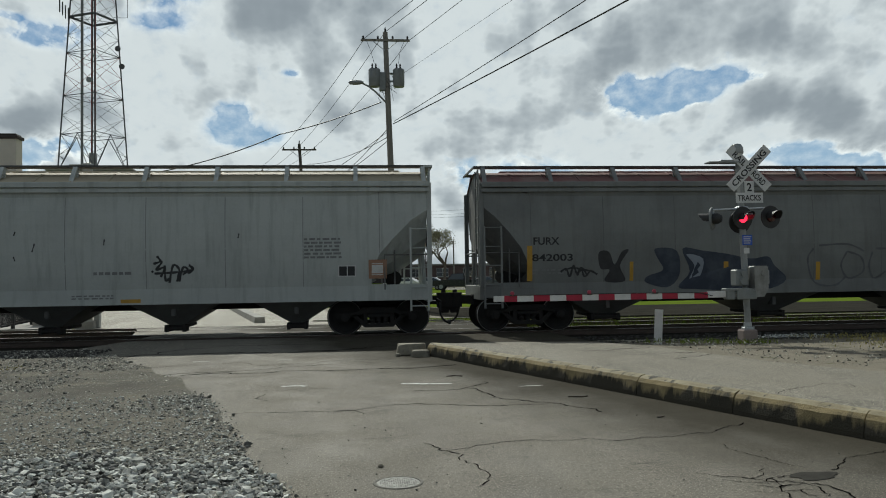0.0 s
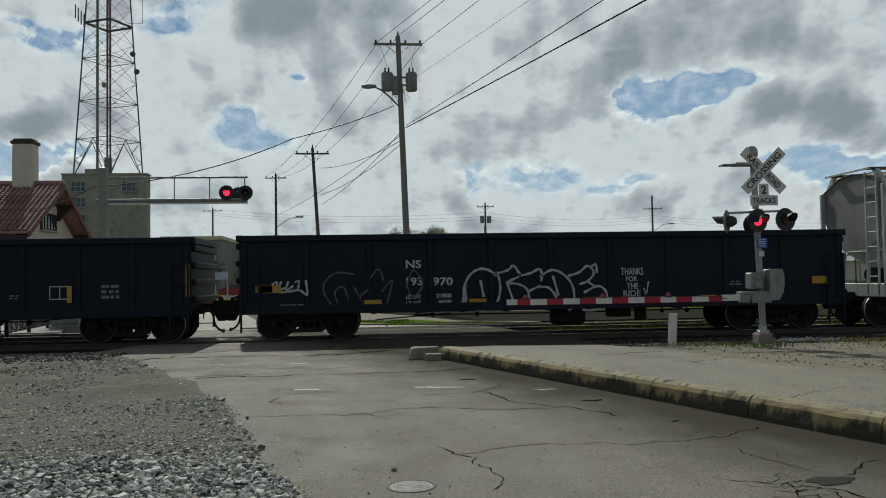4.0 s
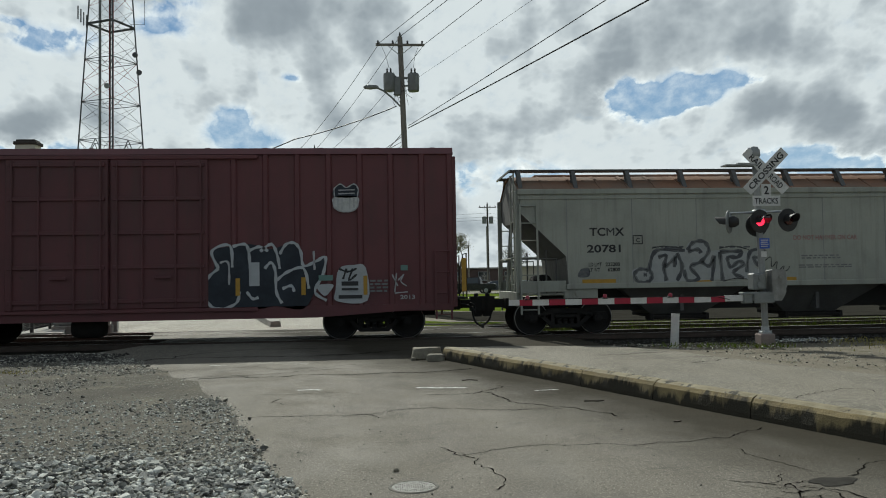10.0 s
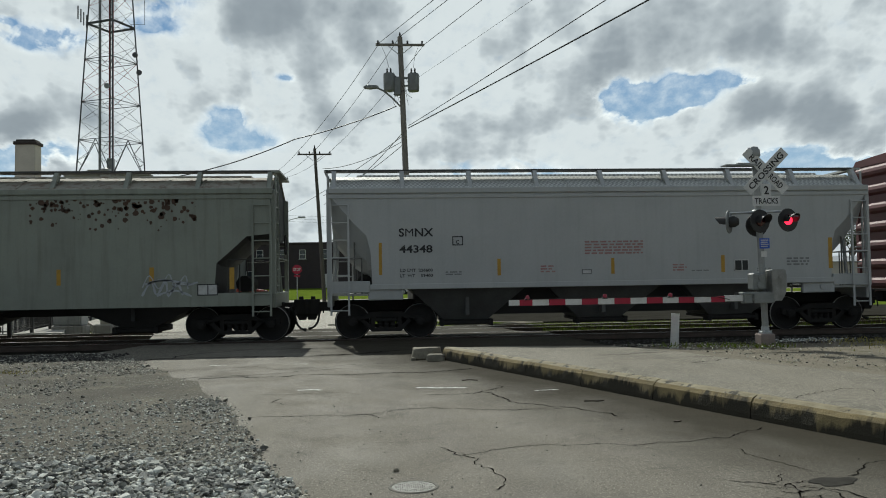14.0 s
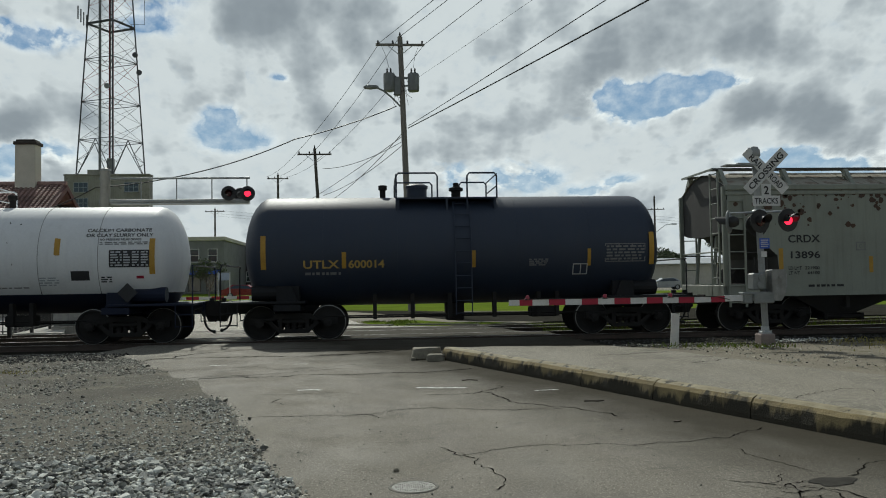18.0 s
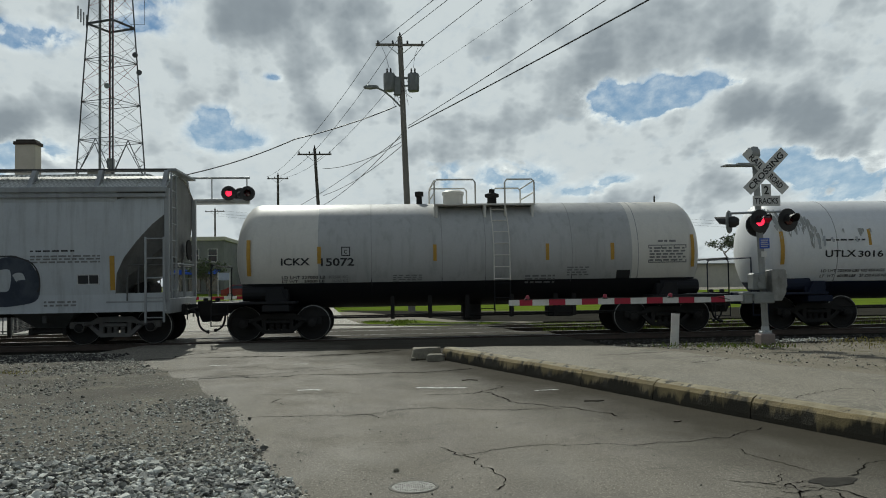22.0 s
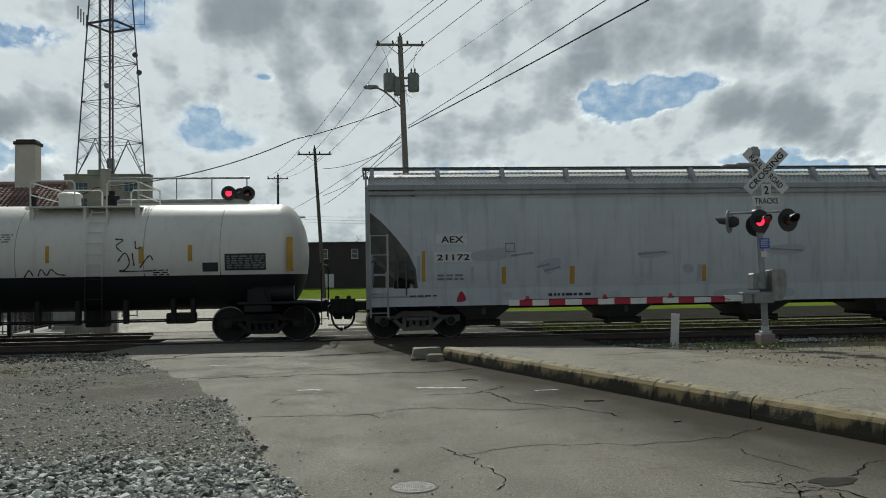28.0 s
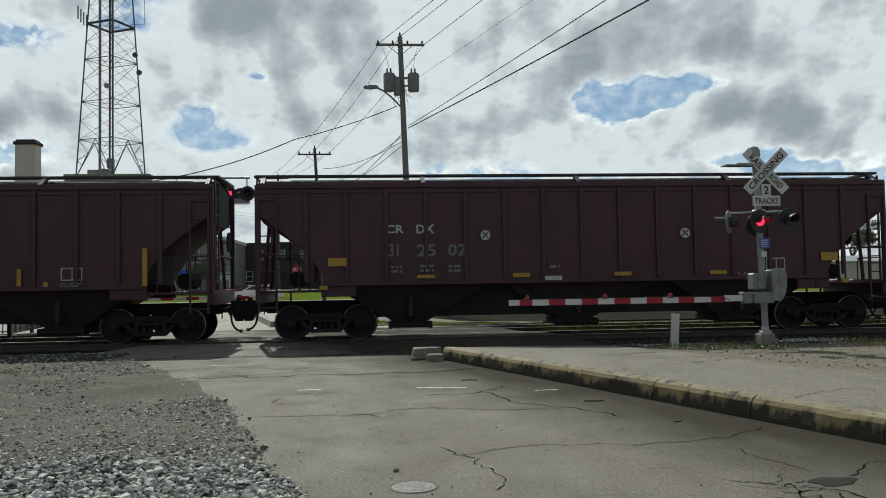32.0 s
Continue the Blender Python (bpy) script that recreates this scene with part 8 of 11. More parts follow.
RUBBLE = surf("broken_concrete", (0.27, 0.25, 0.195), (0.15, 0.137, 0.105), 4, 0.9, 0, 0.5, 40, dirt=(0.08, 0.072, 0.055), dirt_at=0.62)
rubble = [((0.93, 15.65, 0.11), (0.36, 0.22, 0.12), 4), ((1.08, 15.2, 0.06), (0.22, 0.13, 0.07), -8), ((0.66, 15.3, 0.02), (0.06, 0.05, 0.04), 30)]
for (x, y, z), (a, b_, h), rz in rubble:
    rr = random.Random(int(a * 100))
    b = bmesh.new()
    for i in range(26):
        t = 2 * pi * i / 13 + rr.uniform(-0.12, 0.12)
        e = 1 / max(abs(cos(t)), abs(sin(t))) ** 0.75
        s_ = (1.0 if i < 13 else 0.9) * e * rr.uniform(0.74, 1.0)
        b.verts.new((a * s_ * cos(t) * 0.9, b_ * s_ * sin(t) * 0.9, (-h if i < 13 else h) * rr.uniform(0.62, 1.0)))
    r_ = bmesh.ops.convex_hull(b, input=b.verts[:])
    bmesh.ops.delete(b, geom=[g for g in r_["geom_interior"] if isinstance(g, bmesh.types.BMVert)], context="VERTS")
    bmesh.ops.bevel(b, geom=[e for e in b.edges if e.is_manifold and e.calc_face_angle() > 0.35], offset=0.014, segments=2, affect="EDGES", clamp_overlap=True)
    tagged(part("kerb_fragment", Kit().bm(b), RUBBLE, at=pose(x, y, z, rz=rz, rx=5)), "broken lump of concrete kerb lying at its end", "rubble")


# ---------------------------------------------------------------- loose stones
def stones(name, label, count, place, size, mat, seed, squash=0.62):
    rnd = random.Random(seed)
    protos = []
    for i in range(16):
        b = stone_mesh(rnd, 1.0, squash)
        b.verts.index_update()
        protos.append((np.array([v.co[:] for v in b.verts]), np.array([[v.index for v in f.verts] for f in b.faces])))
        b.free()
    V, F, off = [], [], 0
    for i in range(count):
        p = place(rnd)
        if p is None:
            continue
        s = size(rnd, p)
        pv, pf = protos[rnd.randrange(16)]
        a, t = rnd.uniform(0, 6.28), rnd.gauss(0, 0.45)
        ca, sa, ct, st = cos(a), sin(a), cos(t), sin(t)
        rot = np.array([[ca, -sa * ct, sa * st], [sa, ca * ct, -ca * st], [0, st, ct]])
        V.append(pv @ rot.T * s + np.array([p[0], p[1], p[2] + s * 0.18]))
        F.append(pf + off)
        off += len(pv)
    me = bpy.data.meshes.new(name)
    me.from_pydata(np.concatenate(V).tolist(), [], np.concatenate(F).tolist())
    me.materials.append(mat)
    ob = new(name, me)
    return tagged(ob, label, "gravel", "", "stuff")


def edge_x(y):
    """Right edge of the gravel at depth y."""
    t = [(18.72, -6.23), (16.39, -4.73), (13.34, -3.3), (12.7, -2.76), (10.31, -1.98), (9.34, -1.62), (7.7, -1.2), (6.5, -0.94), (6.08, -0.73), (4.6, -0.28), (0.00, 0.20)]
    for (ya, xa), (yb, xb) in zip(t, t[1:]):
        if yb <= y <= ya:
            return xa + (xb - xa) * (ya - y) / (ya - yb)
    return -6


def bare(x, y):
    """Where trodden dirt shows between the stones, 0 to 1."""
    f = 0.58 + 0.5 * sin(x * 1.1 + 1.7 * sin(y * 0.9)) * sin(y * 0.75 + 1.3 * sin(x * 0.7 + 1.0)) + 0.12 * sin(x * 3.1 + y * 1.7) * sin(y * 2.9 - x)
    return max(0.0, min(1.0, (f - 0.3) / 0.4))


def near_heap(r):
    y = 4.9 + 3.9 * r.random() ** 1.15
    x = edge_x(y) - r.random() ** 1.1 * 4.4 + r.uniform(-0.1, 0.1)
    rim = 6.85 - 0.22 * (x + 2) + 0.2 * sin(x * 1.9) + 0.15 * sin(x * 5.3 + 1)
    if y > rim and r.random() < min(0.97, 0.5 + (y - rim) * 0.6):
        return None
    return (x, y, 0.008 + r.uniform(0, 0.03) * (y < rim))


def mid_gravel(r):
    y = 5.6 + (r.random() ** 1.7) * 13.0
    e = edge_x(y)
    x = e + r.gauss(0, 0.07) - r.random() ** 1.3 * 7.0
    if y > 6.6 and r.random() < (0.15 + 0.85 * bare(x, y)) * min(0.97, (y - 6.6) * 0.45):
        return None
    return (x, y, 0.012)


def size_near(r, p):
    return min(0.058, 0.0235 * 2.0 ** r.gauss(0, 0.55)) if p[1] < 7.1 else min(0.04, 0.016 * 2.0 ** r.gauss(0, 0.5))


stones("coarse_gravel", "coarse grey crushed stone heaped beside the road", 13000, near_heap, size_near, STONE, 11, 0.55)
stones("fine_gravel", "fine grey gravel scattered over dirt", 60000, mid_gravel, lambda r, p: min(0.042, 0.0115 * 2.0 ** r.gauss(0, 0.75)), DIRT_STONE, 12, 0.6)
stones("medium_gravel", "loose grey stones lying on the dirt", 7000, lambda r: (lambda y: (edge_x(y) - r.random() ** 1.2 * 6.0 + r.uniform(-0.1, 0.12), y, 0.014))(5.8 + 5.0 * r.random() ** 1.5), lambda r, p: min(0.034, 0.014 * 2.0 ** r.gauss(0, 0.45)), STONE, 16, 0.5)
stones("road_grit", "small stones strewn on the asphalt", 320, lambda r: (edge_x(max(4.3, min(18, 5 + 6 * r.random() ** 1.5))) + abs(r.gauss(0, 0.5)) + r.random() ** 4 * 4, 4.6 + 6.5 * r.random() ** 1.3, 0.002), lambda r, p: min(0.02, 0.005 * 2.0 ** r.gauss(0, 0.6)), BALLAST, 15)


def ballast_near(r):
    if r.random() < 0.5:
        x = r.uniform(-17, -5.4)
        y = r.uniform(16.6, 20.5)
        return (x, y, 0.01 if y < 18.3 else -0.2)
    x = r.uniform(5.2, 22)
    y = r.uniform(17.4, 20.9)
    return (x, y, -0.02 - max(0, (y - 17.6)) * 0.09 if y < 19 else -0.28 + min(1, (y - 18.7) / 1.7) * 0.13)


stones("ballast_stones", "dark crushed stone along the tracks", 9000, ballast_near, lambda r, p: r.uniform(0.02, 0.05), BALLAST, 13)


def verge_gravel(r):
    y = r.uniform(8.0, 17.8)
    x = 5.2 + (18 - y) * 0.12 + abs(r.gauss(0, 2.2))
    return (x, y, 0.02 + max(0.0, min(0.16, (17.6 - y) * 0.045)))


stones("ballast_heap", "pale ballast stones spilt beside the track", 420, lambda r: (10.0 + r.gauss(0, 0.45), 18.3 + r.gauss(0, 0.22), -0.03), lambda r, p: r.uniform(0.012, 0.035), STONE, 15)
stones("verge_gravel", "gravel scattered on the dusty verge", 1500, verge_gravel, lambda r, p: r.uniform(0.006, 0.022), DIRT_STONE, 14)


# ---------------------------------------------------------------- cracks, patches and paint on the road
def ribbon(pts, width, z, seed, jag=0.03, step=0.12):
    """A ragged strip along pts."""
    rnd = random.Random(seed)
    path = [Vector((x, y, 0)) for x, y in pts]
    while max((b - a).length for a, b in zip(path, path[1:])) > step:
        finer = [path[0]]
        for a, b in zip(path, path[1:]):
            d = b - a
            finer += [(a + b) / 2 + Vector((-d.y, d.x, 0)) * rnd.gauss(0, 0.11) * min(1, jag / 0.03), b] if d.length > step else [b]
        path = finer
    V, F = [], []
    last = len(path) - 1
    for i, p in enumerate(path):
        d = (path[min(last, i + 1)] - path[max(0, i - 1)])
        side = Vector((-d.y, d.x, 0)).normalized() * width * 0.5
        f = 0.1 if i in (0, last) else 1
        u, w = rnd.uniform(0.1, 1.3) * f, rnd.uniform(0.1, 1.3) * f
        V += [(p.x + side.x * u, p.y + side.y * u, z), (p.x - side.x * w, p.y - side.y * w, z)]
        if i:
            F.append((2 * i - 2, 2 * i - 1, 2 * i + 1, 2 * i))
    return V, F


def crack(pts, width=0.02, z=0.004, seed=1, jag=0.03):
    v, f = ribbon(pts, width * (0.45 + 0.045 * pts[0][1]), z, seed, max(jag, 0.03), 0.035 + 0.004 * pts[0][1])
    return tagged(part("crack", Kit().add(v, f), CRACK), "dark crack running through the asphalt", "crack", "cracks in the road", "structure")
crack([(-2.89, 13.11), (-1.8, 13.17), (-0.63, 13.22), (0.47, 13.3), (1.23, 13.47), (1.59, 13.74)], 0.048, 0.004, 1, 0.05)
crack([(-4.8, 16.52), (-3.93, 17.01), (-2.68, 17.07), (-1.71, 16.69), (-0.57, 16.91), (0.25, 17.37)], 0.056, 0.004, 2, 0.06)
crack([(-1.47, 9.21), (-0.83, 9.21), (-0.38, 9.13), (0.13, 9.4), (0.66, 9.55), (1.36, 9.25), (2.15, 9.27)], 0.023, 0.004, 3, 0.04)
crack([(-0.38, 9.13), (-0.13, 9.2), (0.01, 8.91)], 0.019, 0.004, 4)
crack([(0.59, 10.61), (1.36, 10.79), (1.69, 11.43)], 0.023, 0.004, 5, 0.04)
crack([(1.36, 10.79), (1.61, 10.01), (1.94, 9.53), (2.22, 9.26), (2.58, 8.56)], 0.027, 0.004, 6, 0.03)
crack([(-0.03, 7.55), (0.26, 7.56), (0.53, 7.7)], 0.009, 0.004, 7, 0.03)
crack([(0.53, 7.28), (0.67, 6.92), (0.77, 6.54), (0.92, 6.16), (0.9, 5.92), (0.81, 5.71)], 0.019, 0.004, 8, 0.03)
crack([(0.67, 6.92), (0.98, 7.08), (1.31, 7.2), (1.71, 7.16), (2.25, 7.07), (2.79, 7.14), (3.33, 7.4), (3.76, 7.71)], 0.019, 0.004, 9, 0.025)
crack([(3.11, 6.79), (3.09, 6.54), (3.2, 6.23), (3.25, 6.03), (3.32, 5.83)], 0.014, 0.004, 10, 0.025)
crack([(2.44, 5.91), (2.71, 5.67), (2.85, 5.53), (3.09, 5.66)], 0.019, 0.004, 11, 0.02)
crack([(2.77, 5.61), (2.97, 5.85), (3.06, 5.91)], 0.015, 0.004, 12, 0.02)
crack([(3.45, 5.76), (3.73, 5.99), (4.03, 6.18), (4.4, 6.4)], 0.019, 0.004, 13, 0.02)
crack([(2.91, 5.6), (2.9, 5.48), (2.85, 5.33), (2.83, 5.19), (2.9, 4.9)], 0.020, 0.004, 14, 0.02)
crack([(2.95, 5.52), (3.08, 5.44), (3.12, 5.3), (3.05, 5.1)], 0.018, 0.004, 15, 0.02)
crack([(2.7, 5.55), (2.9, 5.5), (3.1, 5.5)], 0.015, 0.005, 16, 0.02)
crack([(-1.25, 10.72), (-1.16, 10.07)], 0.015, 0.004, 17, 0.02)
crack([(-2.2, 11.0), (-1.4, 11.05), (-0.2, 11.0)], 0.012, 0.004, 18, 0.03)
crack([(-4.0, 14.6), (-2.2, 14.9), (0.4, 14.8)], 0.015, 0.004, 19, 0.04)
crack([(2.27, 12.97), (3.06, 13.07), (3.87, 13.27), (4.98, 13.64)], 0.051, 0.215, 20, 0.04)
crack([(2.8, 11.61), (3.38, 11.73), (4.02, 11.74), (4.69, 11.68), (5.45, 12.21)], 0.041, 0.225, 21, 0.05)
crack([(4.24, 7.94), (4.54, 8.25), (5.12, 8.59), (5.26, 8.2)], 0.017, 0.237, 22, 0.03)
for i, (pts, wd) in enumerate((([(-1.14, 11.47), (-0.77, 11.39)], 0.11), ([(0.52, 11.37), (1.24, 11.22)], 0.11), ([(2.08, 10.75), (2.44, 10.79)], 0.07), ([(-1.56, 15.17), (-1.29, 15.11)], 0.08), ([(-3.1, 15.2), (-2.8, 15.25)], 0.1))):
    v, f = ribbon(pts, wd, 0.005, 40 + i, 0.004, 0.05)
    tagged(part("stop_line", Kit().add(v, f), ROADPAINT), "worn remnant of a white stop line", "road marking", "", "structure")
PATCH = surf("tar_patch", (0.07, 0.067, 0.06), (0.05, 0.048, 0.043), 6, 0.9, 0, 0.3, 60, spec=0.0)
rp = random.Random(3)
rim = []
for i in range(36):
    a = 2 * pi * i / 36
    rr = 1 + 0.14 * sin(3 * a + 1) + 0.1 * sin(5 * a) + rp.uniform(-0.06, 0.06)
    rim.append((3.26 + 0.18 * rr * cos(a), 5.62 + 0.11 * rr * sin(a) + 0.1 * cos(a) * 0.3, 0.005))
for pts, wd, z, sd in (([(-1.28, 16.96), (-0.63, 16.92), (0.13, 17.54), (0.76, 17.81)], 0.05, 0.004, 70), ([(-5.0, 16.45), (-4.24, 17.35), (-3.32, 18.34), (-2.16, 18.63), (-0.92, 18.75)], 0.045, 0.004, 71), ([(-3.2, 13.17), (-2.03, 13.54), (-0.49, 14.23)], 0.03, 0.004, 72), ([(5.0, 13.1), (5.6, 13.05)], 0.035, 0.17, 73)):
    crack(pts, wd, z, sd, 0.03)
TWIG = surf("dead_twig", (0.05, 0.038, 0.028), (0.08, 0.06, 0.042), 6, 0.9)
tagged(part("twig", Kit().line([(-0.13, 0.02, 0.008), (-0.04, -0.01, 0.012), (0.05, 0.0, 0.008), (0.12, 0.03, 0.01)], 0.007, 5).line([(-0.04, -0.01, 0.012), (0.03, -0.05, 0.01)], 0.005, 5), TWIG, at=pose(2.62, 9.67, 0.0)), "dead brown twig lying on the asphalt", "twig")
tagged(part("twig", Kit().line([(-0.11, 0.0, 0.008), (0.0, 0.02, 0.012), (0.13, -0.02, 0.008)], 0.007, 5), TWIG, at=pose(1.35, 12.04, 0.0)), "dead brown twig lying on the asphalt", "twig")
tagged(part("leaf", Kit().prism([(-0.05, 0.0), (-0.02, 0.022), (0.03, 0.02), (0.06, 0.0), (0.02, -0.02), (-0.03, -0.018)], 2, 0.004, 0.012), TWIG, at=pose(3.07, 8.16, 0.0, rz=25)), "curled brown leaf on the asphalt", "leaf")
tagged(part("stone", Kit().lathe([(0.0, -0.004), (0.02, 0.0), (0.026, 0.014), (0.014, 0.028), (0.0, 0.03)], 7, 2), RUBBLE, at=pose(0.13, 6.41, 0.0)), "small loose stone on the asphalt", "stone")
sheet("patch", rim, PATCH, "dark tar patch in the broken asphalt", category="road patch")
for i, pts in enumerate(([(2.72, 5.42), (2.86, 5.36), (3.02, 5.40), (3.1, 5.48)], [(2.62, 5.3), (2.8, 5.24), (2.98, 5.28), (3.12, 5.2)], [(3.1, 5.44), (3.2, 5.36), (3.22, 5.2), (3.16, 5.0)], [(2.55, 5.62), (2.74, 5.5), (2.84, 5.44)], [(2.98, 5.28), (2.94, 5.16), (2.98, 5.0)])):
    crack(pts, (0.024, 0.012, 0.03, 0.012, 0.018)[i], 0.0045, 60 + i, 0.03)
dr = thing("drain_cover", pose(0.245, 5.91, 0.0), "small worn metal cover set in the asphalt", "drain cover")
part("ring", Kit().lathe([(0.162, 0.0), (0.163, 0.006), (0.18, 0.006), (0.186, 0.0)], 32), surf("cover_ring", (0.15, 0.14, 0.118), (0.1, 0.095, 0.08), 12, 0.8, 0.0, 0.4, 70), dr, smooth=True)
k = Kit().lathe([(0.0, 0.004), (0.158, 0.004), (0.16, 0.0)], 32)
for i in range(-9, 10):
    for j in range(-9, 10):
        if i * i + j * j < 78 and rp.random() < 0.85:
            h = rp.uniform(0.005, 0.0075)
            k.box(i * 0.016 - 0.005, i * 0.016 + 0.005, j * 0.016 - 0.005, j * 0.016 + 0.005, 0.003, h)
part("plate", k, surf("cast_metal", (0.21, 0.212, 0.19), (0.085, 0.085, 0.075), 22, 0.5, 0.25, 0.4, 60), dr)

# ================================================================ SKY BACKDROP
def sky_material():
    m = bpy.data.materials.new("clouded_sky")
    m.use_nodes = True
    n, l = m.node_tree.nodes, m.node_tree.links
    n.clear()
    out, em = n.new("ShaderNodeOutputMaterial"), n.new("ShaderNodeEmission")
    l.new(em.outputs[0], out.inputs["Surface"])
    co = n.new("ShaderNodeTexCoord")
    nv = n.new("ShaderNodeVectorMath")
    nv.operation = "NORMALIZE"
    l.new(co.outputs["Object"], nv.inputs[0])
    sp = n.new("ShaderNodeSeparateXYZ")
    l.new(nv.outputs[0], sp.inputs[0])

    def op(kind, a, b=None, c=None, clamp=False):
        q = n.new("ShaderNodeMath")
        q.operation, q.use_clamp = kind, clamp
        for i, val in enumerate((a, b, c)):
            if val is None:
                continue
            if isinstance(val, (int, float)):
                q.inputs[i].default_value = val
            else:
                l.new(val, q.inputs[i])
        return q.outputs[0]

    az = op("MULTIPLY", op("ARCTAN2", sp.outputs["X"], sp.outputs["Y"]), 57.2958)
    el = op("MULTIPLY", op("ARCSINE", sp.outputs["Z"]), 57.2958)

    def vec(x, y, z=0.0):
        q = n.new("ShaderNodeCombineXYZ")
        for i, val in enumerate((x, y, z)):
            if isinstance(val, (int, float)):
                q.inputs[i].default_value = val
            else:
                l.new(val, q.inputs[i])
        return q.outputs[0]

    def fbm(v, scale, det, rough=0.55, warp=0.0, w=0.0):
        t = n.new("ShaderNodeTexNoise")
        t.noise_dimensions = "4D"
        t.inputs["W"].default_value = w
        t.inputs["Scale"].default_value, t.inputs["Detail"].default_value, t.inputs["Roughness"].default_value, t.inputs["Distortion"].default_value = scale, det, rough, warp
        l.new(v, t.inputs["Vector"])
        return t

    def puffs(v, scale, det):
        t = n.new("ShaderNodeTexVoronoi")
        t.voronoi_dimensions, t.feature, t.normalize = "2D", "SMOOTH_F1", True
        for nm, val in (("Scale", scale), ("Detail", det), ("Roughness", 0.52), ("Lacunarity", 2.2), ("Smoothness", 0.3)):
            t.inputs[nm].default_value = val
        l.new(v, t.inputs["Vector"])
        return op("SUBTRACT", 1.0, t.outputs["Distance"])

    def smooth(val, a, b):
        q = n.new("ShaderNodeMapRange")
        q.interpolation_type = "SMOOTHSTEP"
        q.inputs["From Min"].default_value, q.inputs["From Max"].default_value = a, b
        l.new(val, q.inputs["Value"])
        return q.outputs["Result"]

    # clouds crowd together and flatten towards the horizon
    far = op("EXPONENT", op("MULTIPLY", el, -0.13))
    flat = op("MULTIPLY", op("LOGARITHM", op("ADD", 1.0, op("DIVIDE", op("MAXIMUM", el, 0.0), 20.0)), math.e), 46.0)
    base = vec(op("MULTIPLY", az, op("ADD", 1.0, op("MULTIPLY", far, 0.3))), flat)
    wob = fbm(base, 0.16, 3, 0.5, 0, 3.0)
    wsep = n.new("ShaderNodeSeparateXYZ")
    l.new(wob.outputs["Color"], wsep.inputs[0])
    wx, wy = op("SUBTRACT", wsep.outputs[0], 0.5), op("SUBTRACT", wsep.outputs[1], 0.5)
    azw = op("ADD", az, op("MULTIPLY", wx, 4.2))
    elw = op("ADD", el, op("MULTIPLY", wy, 2.8))

    def bump_at(a, e, ra, re_, gain):
        d = op("ADD", op("POWER", op("ABSOLUTE", op("DIVIDE", op("SUBTRACT", azw, a), ra)), 2.0), op("POWER", op("ABSOLUTE", op("DIVIDE", op("SUBTRACT", elw, e), re_)), 2.0))
        return op("MULTIPLY", op("EXPONENT", op("MULTIPLY", d, -0.8)), gain)

    def total(rows, start):
        s = start
        for r in rows:
            s = op("ADD", s, bump_at(*r))
        return s

    placed = op("MULTIPLY", total(CLOUD_TONES, 0.0), -2.5)
    fine = fbm(base, 0.7, 6, 0.6, 0.0, 7.0).outputs["Fac"]
    wisp = fbm(base, 0.42, 7, 0.62, 0.6, 11.0).outputs["Fac"]
    gaps = total(BLUE_GAPS, 0.0)
    ragged = op("ADD", op("MULTIPLY", op("SUBTRACT", fine, 0.5), 1.4), op("MULTIPLY", op("SUBTRACT", wisp, 0.5), 2.4))
    open_ = op("ADD", gaps, op("MULTIPLY", ragged, op("MULTIPLY", gaps, 2.2, clamp=True)))
    open_ = op("MULTIPLY", op("MAXIMUM", open_, 0.0), 1.7)

    def depth(up, det):
        """Thickness of the cloud, measured a little further up: broad masses with rounded heads on them."""
        q = n.new("ShaderNodeVectorMath")
        q.operation = "ADD"
        l.new(base, q.inputs[0])
        l.new(vec(op("MULTIPLY", wx, 1.2), op("ADD", op("MULTIPLY", wy, 1.2), up)), q.inputs[1])
        v = q.outputs[0]
        h = op("ADD", op("MULTIPLY", op("SUBTRACT", puffs(v, 0.36, det), 0.66), 3.4), op("MULTIPLY", op("SUBTRACT", fbm(v, 0.2, det + 3, 0.46, 0.0, 5.0).outputs["Fac"], 0.5), 7.0))
        h = op("MAXIMUM", op("ADD", op("ADD", h, placed), CLOUD_COVER), 0.78)
        return op("MAXIMUM", op("SUBTRACT", h, open_), 0.0)

    here = depth(0.0, 3.0)
    veil = op("ADD", op("MULTIPLY", here, 0.3), op("MULTIPLY", depth(0.9, 2.0), 0.7))
    clear = op("SUBTRACT", 1.0, smooth(op("ADD", here, op("MULTIPLY", op("SUBTRACT", fine, 0.5), 1.2)), -0.25, 0.82))
    # light that comes through the cloud towards the ground
    tone = op("ADD", op("EXPONENT", op("MULTIPLY", veil, -0.5)), op("MULTIPLY", op("SUBTRACT", fine, 0.5), 0.05))
    ramp = n.new("ShaderNodeValToRGB")
    e = ramp.color_ramp.elements
    e[0].position, e[0].color = 0.05, (0.225, 0.25, 0.285, 1)
    e[1].position, e[1].color = 0.92, (0.98, 0.99, 0.975, 1)
    for p, c in ((0.3, (0.30, 0.33, 0.365, 1)), (0.52, (0.485, 0.515, 0.545, 1)), (0.74, (0.735, 0.76, 0.775, 1))):
        q = e.new(p)
        q.color = c
    l.new(tone, ramp.inputs["Fac"])
    blue = n.new("ShaderNodeValToRGB")
    b = blue.color_ramp.elements
    b[0].position, b[0].color = 0.0, (0.42, 0.56, 0.68, 1)
    b[1].position, b[1].color = 1.0, (0.07, 0.19, 0.41, 1)
    l.new(op("DIVIDE", el, 22.0, clamp=True), blue.inputs["Fac"])
    mix = n.new("ShaderNodeMixRGB")
    l.new(clear, mix.inputs["Fac"])
    l.new(ramp.outputs["Color"], mix.inputs["Color1"])
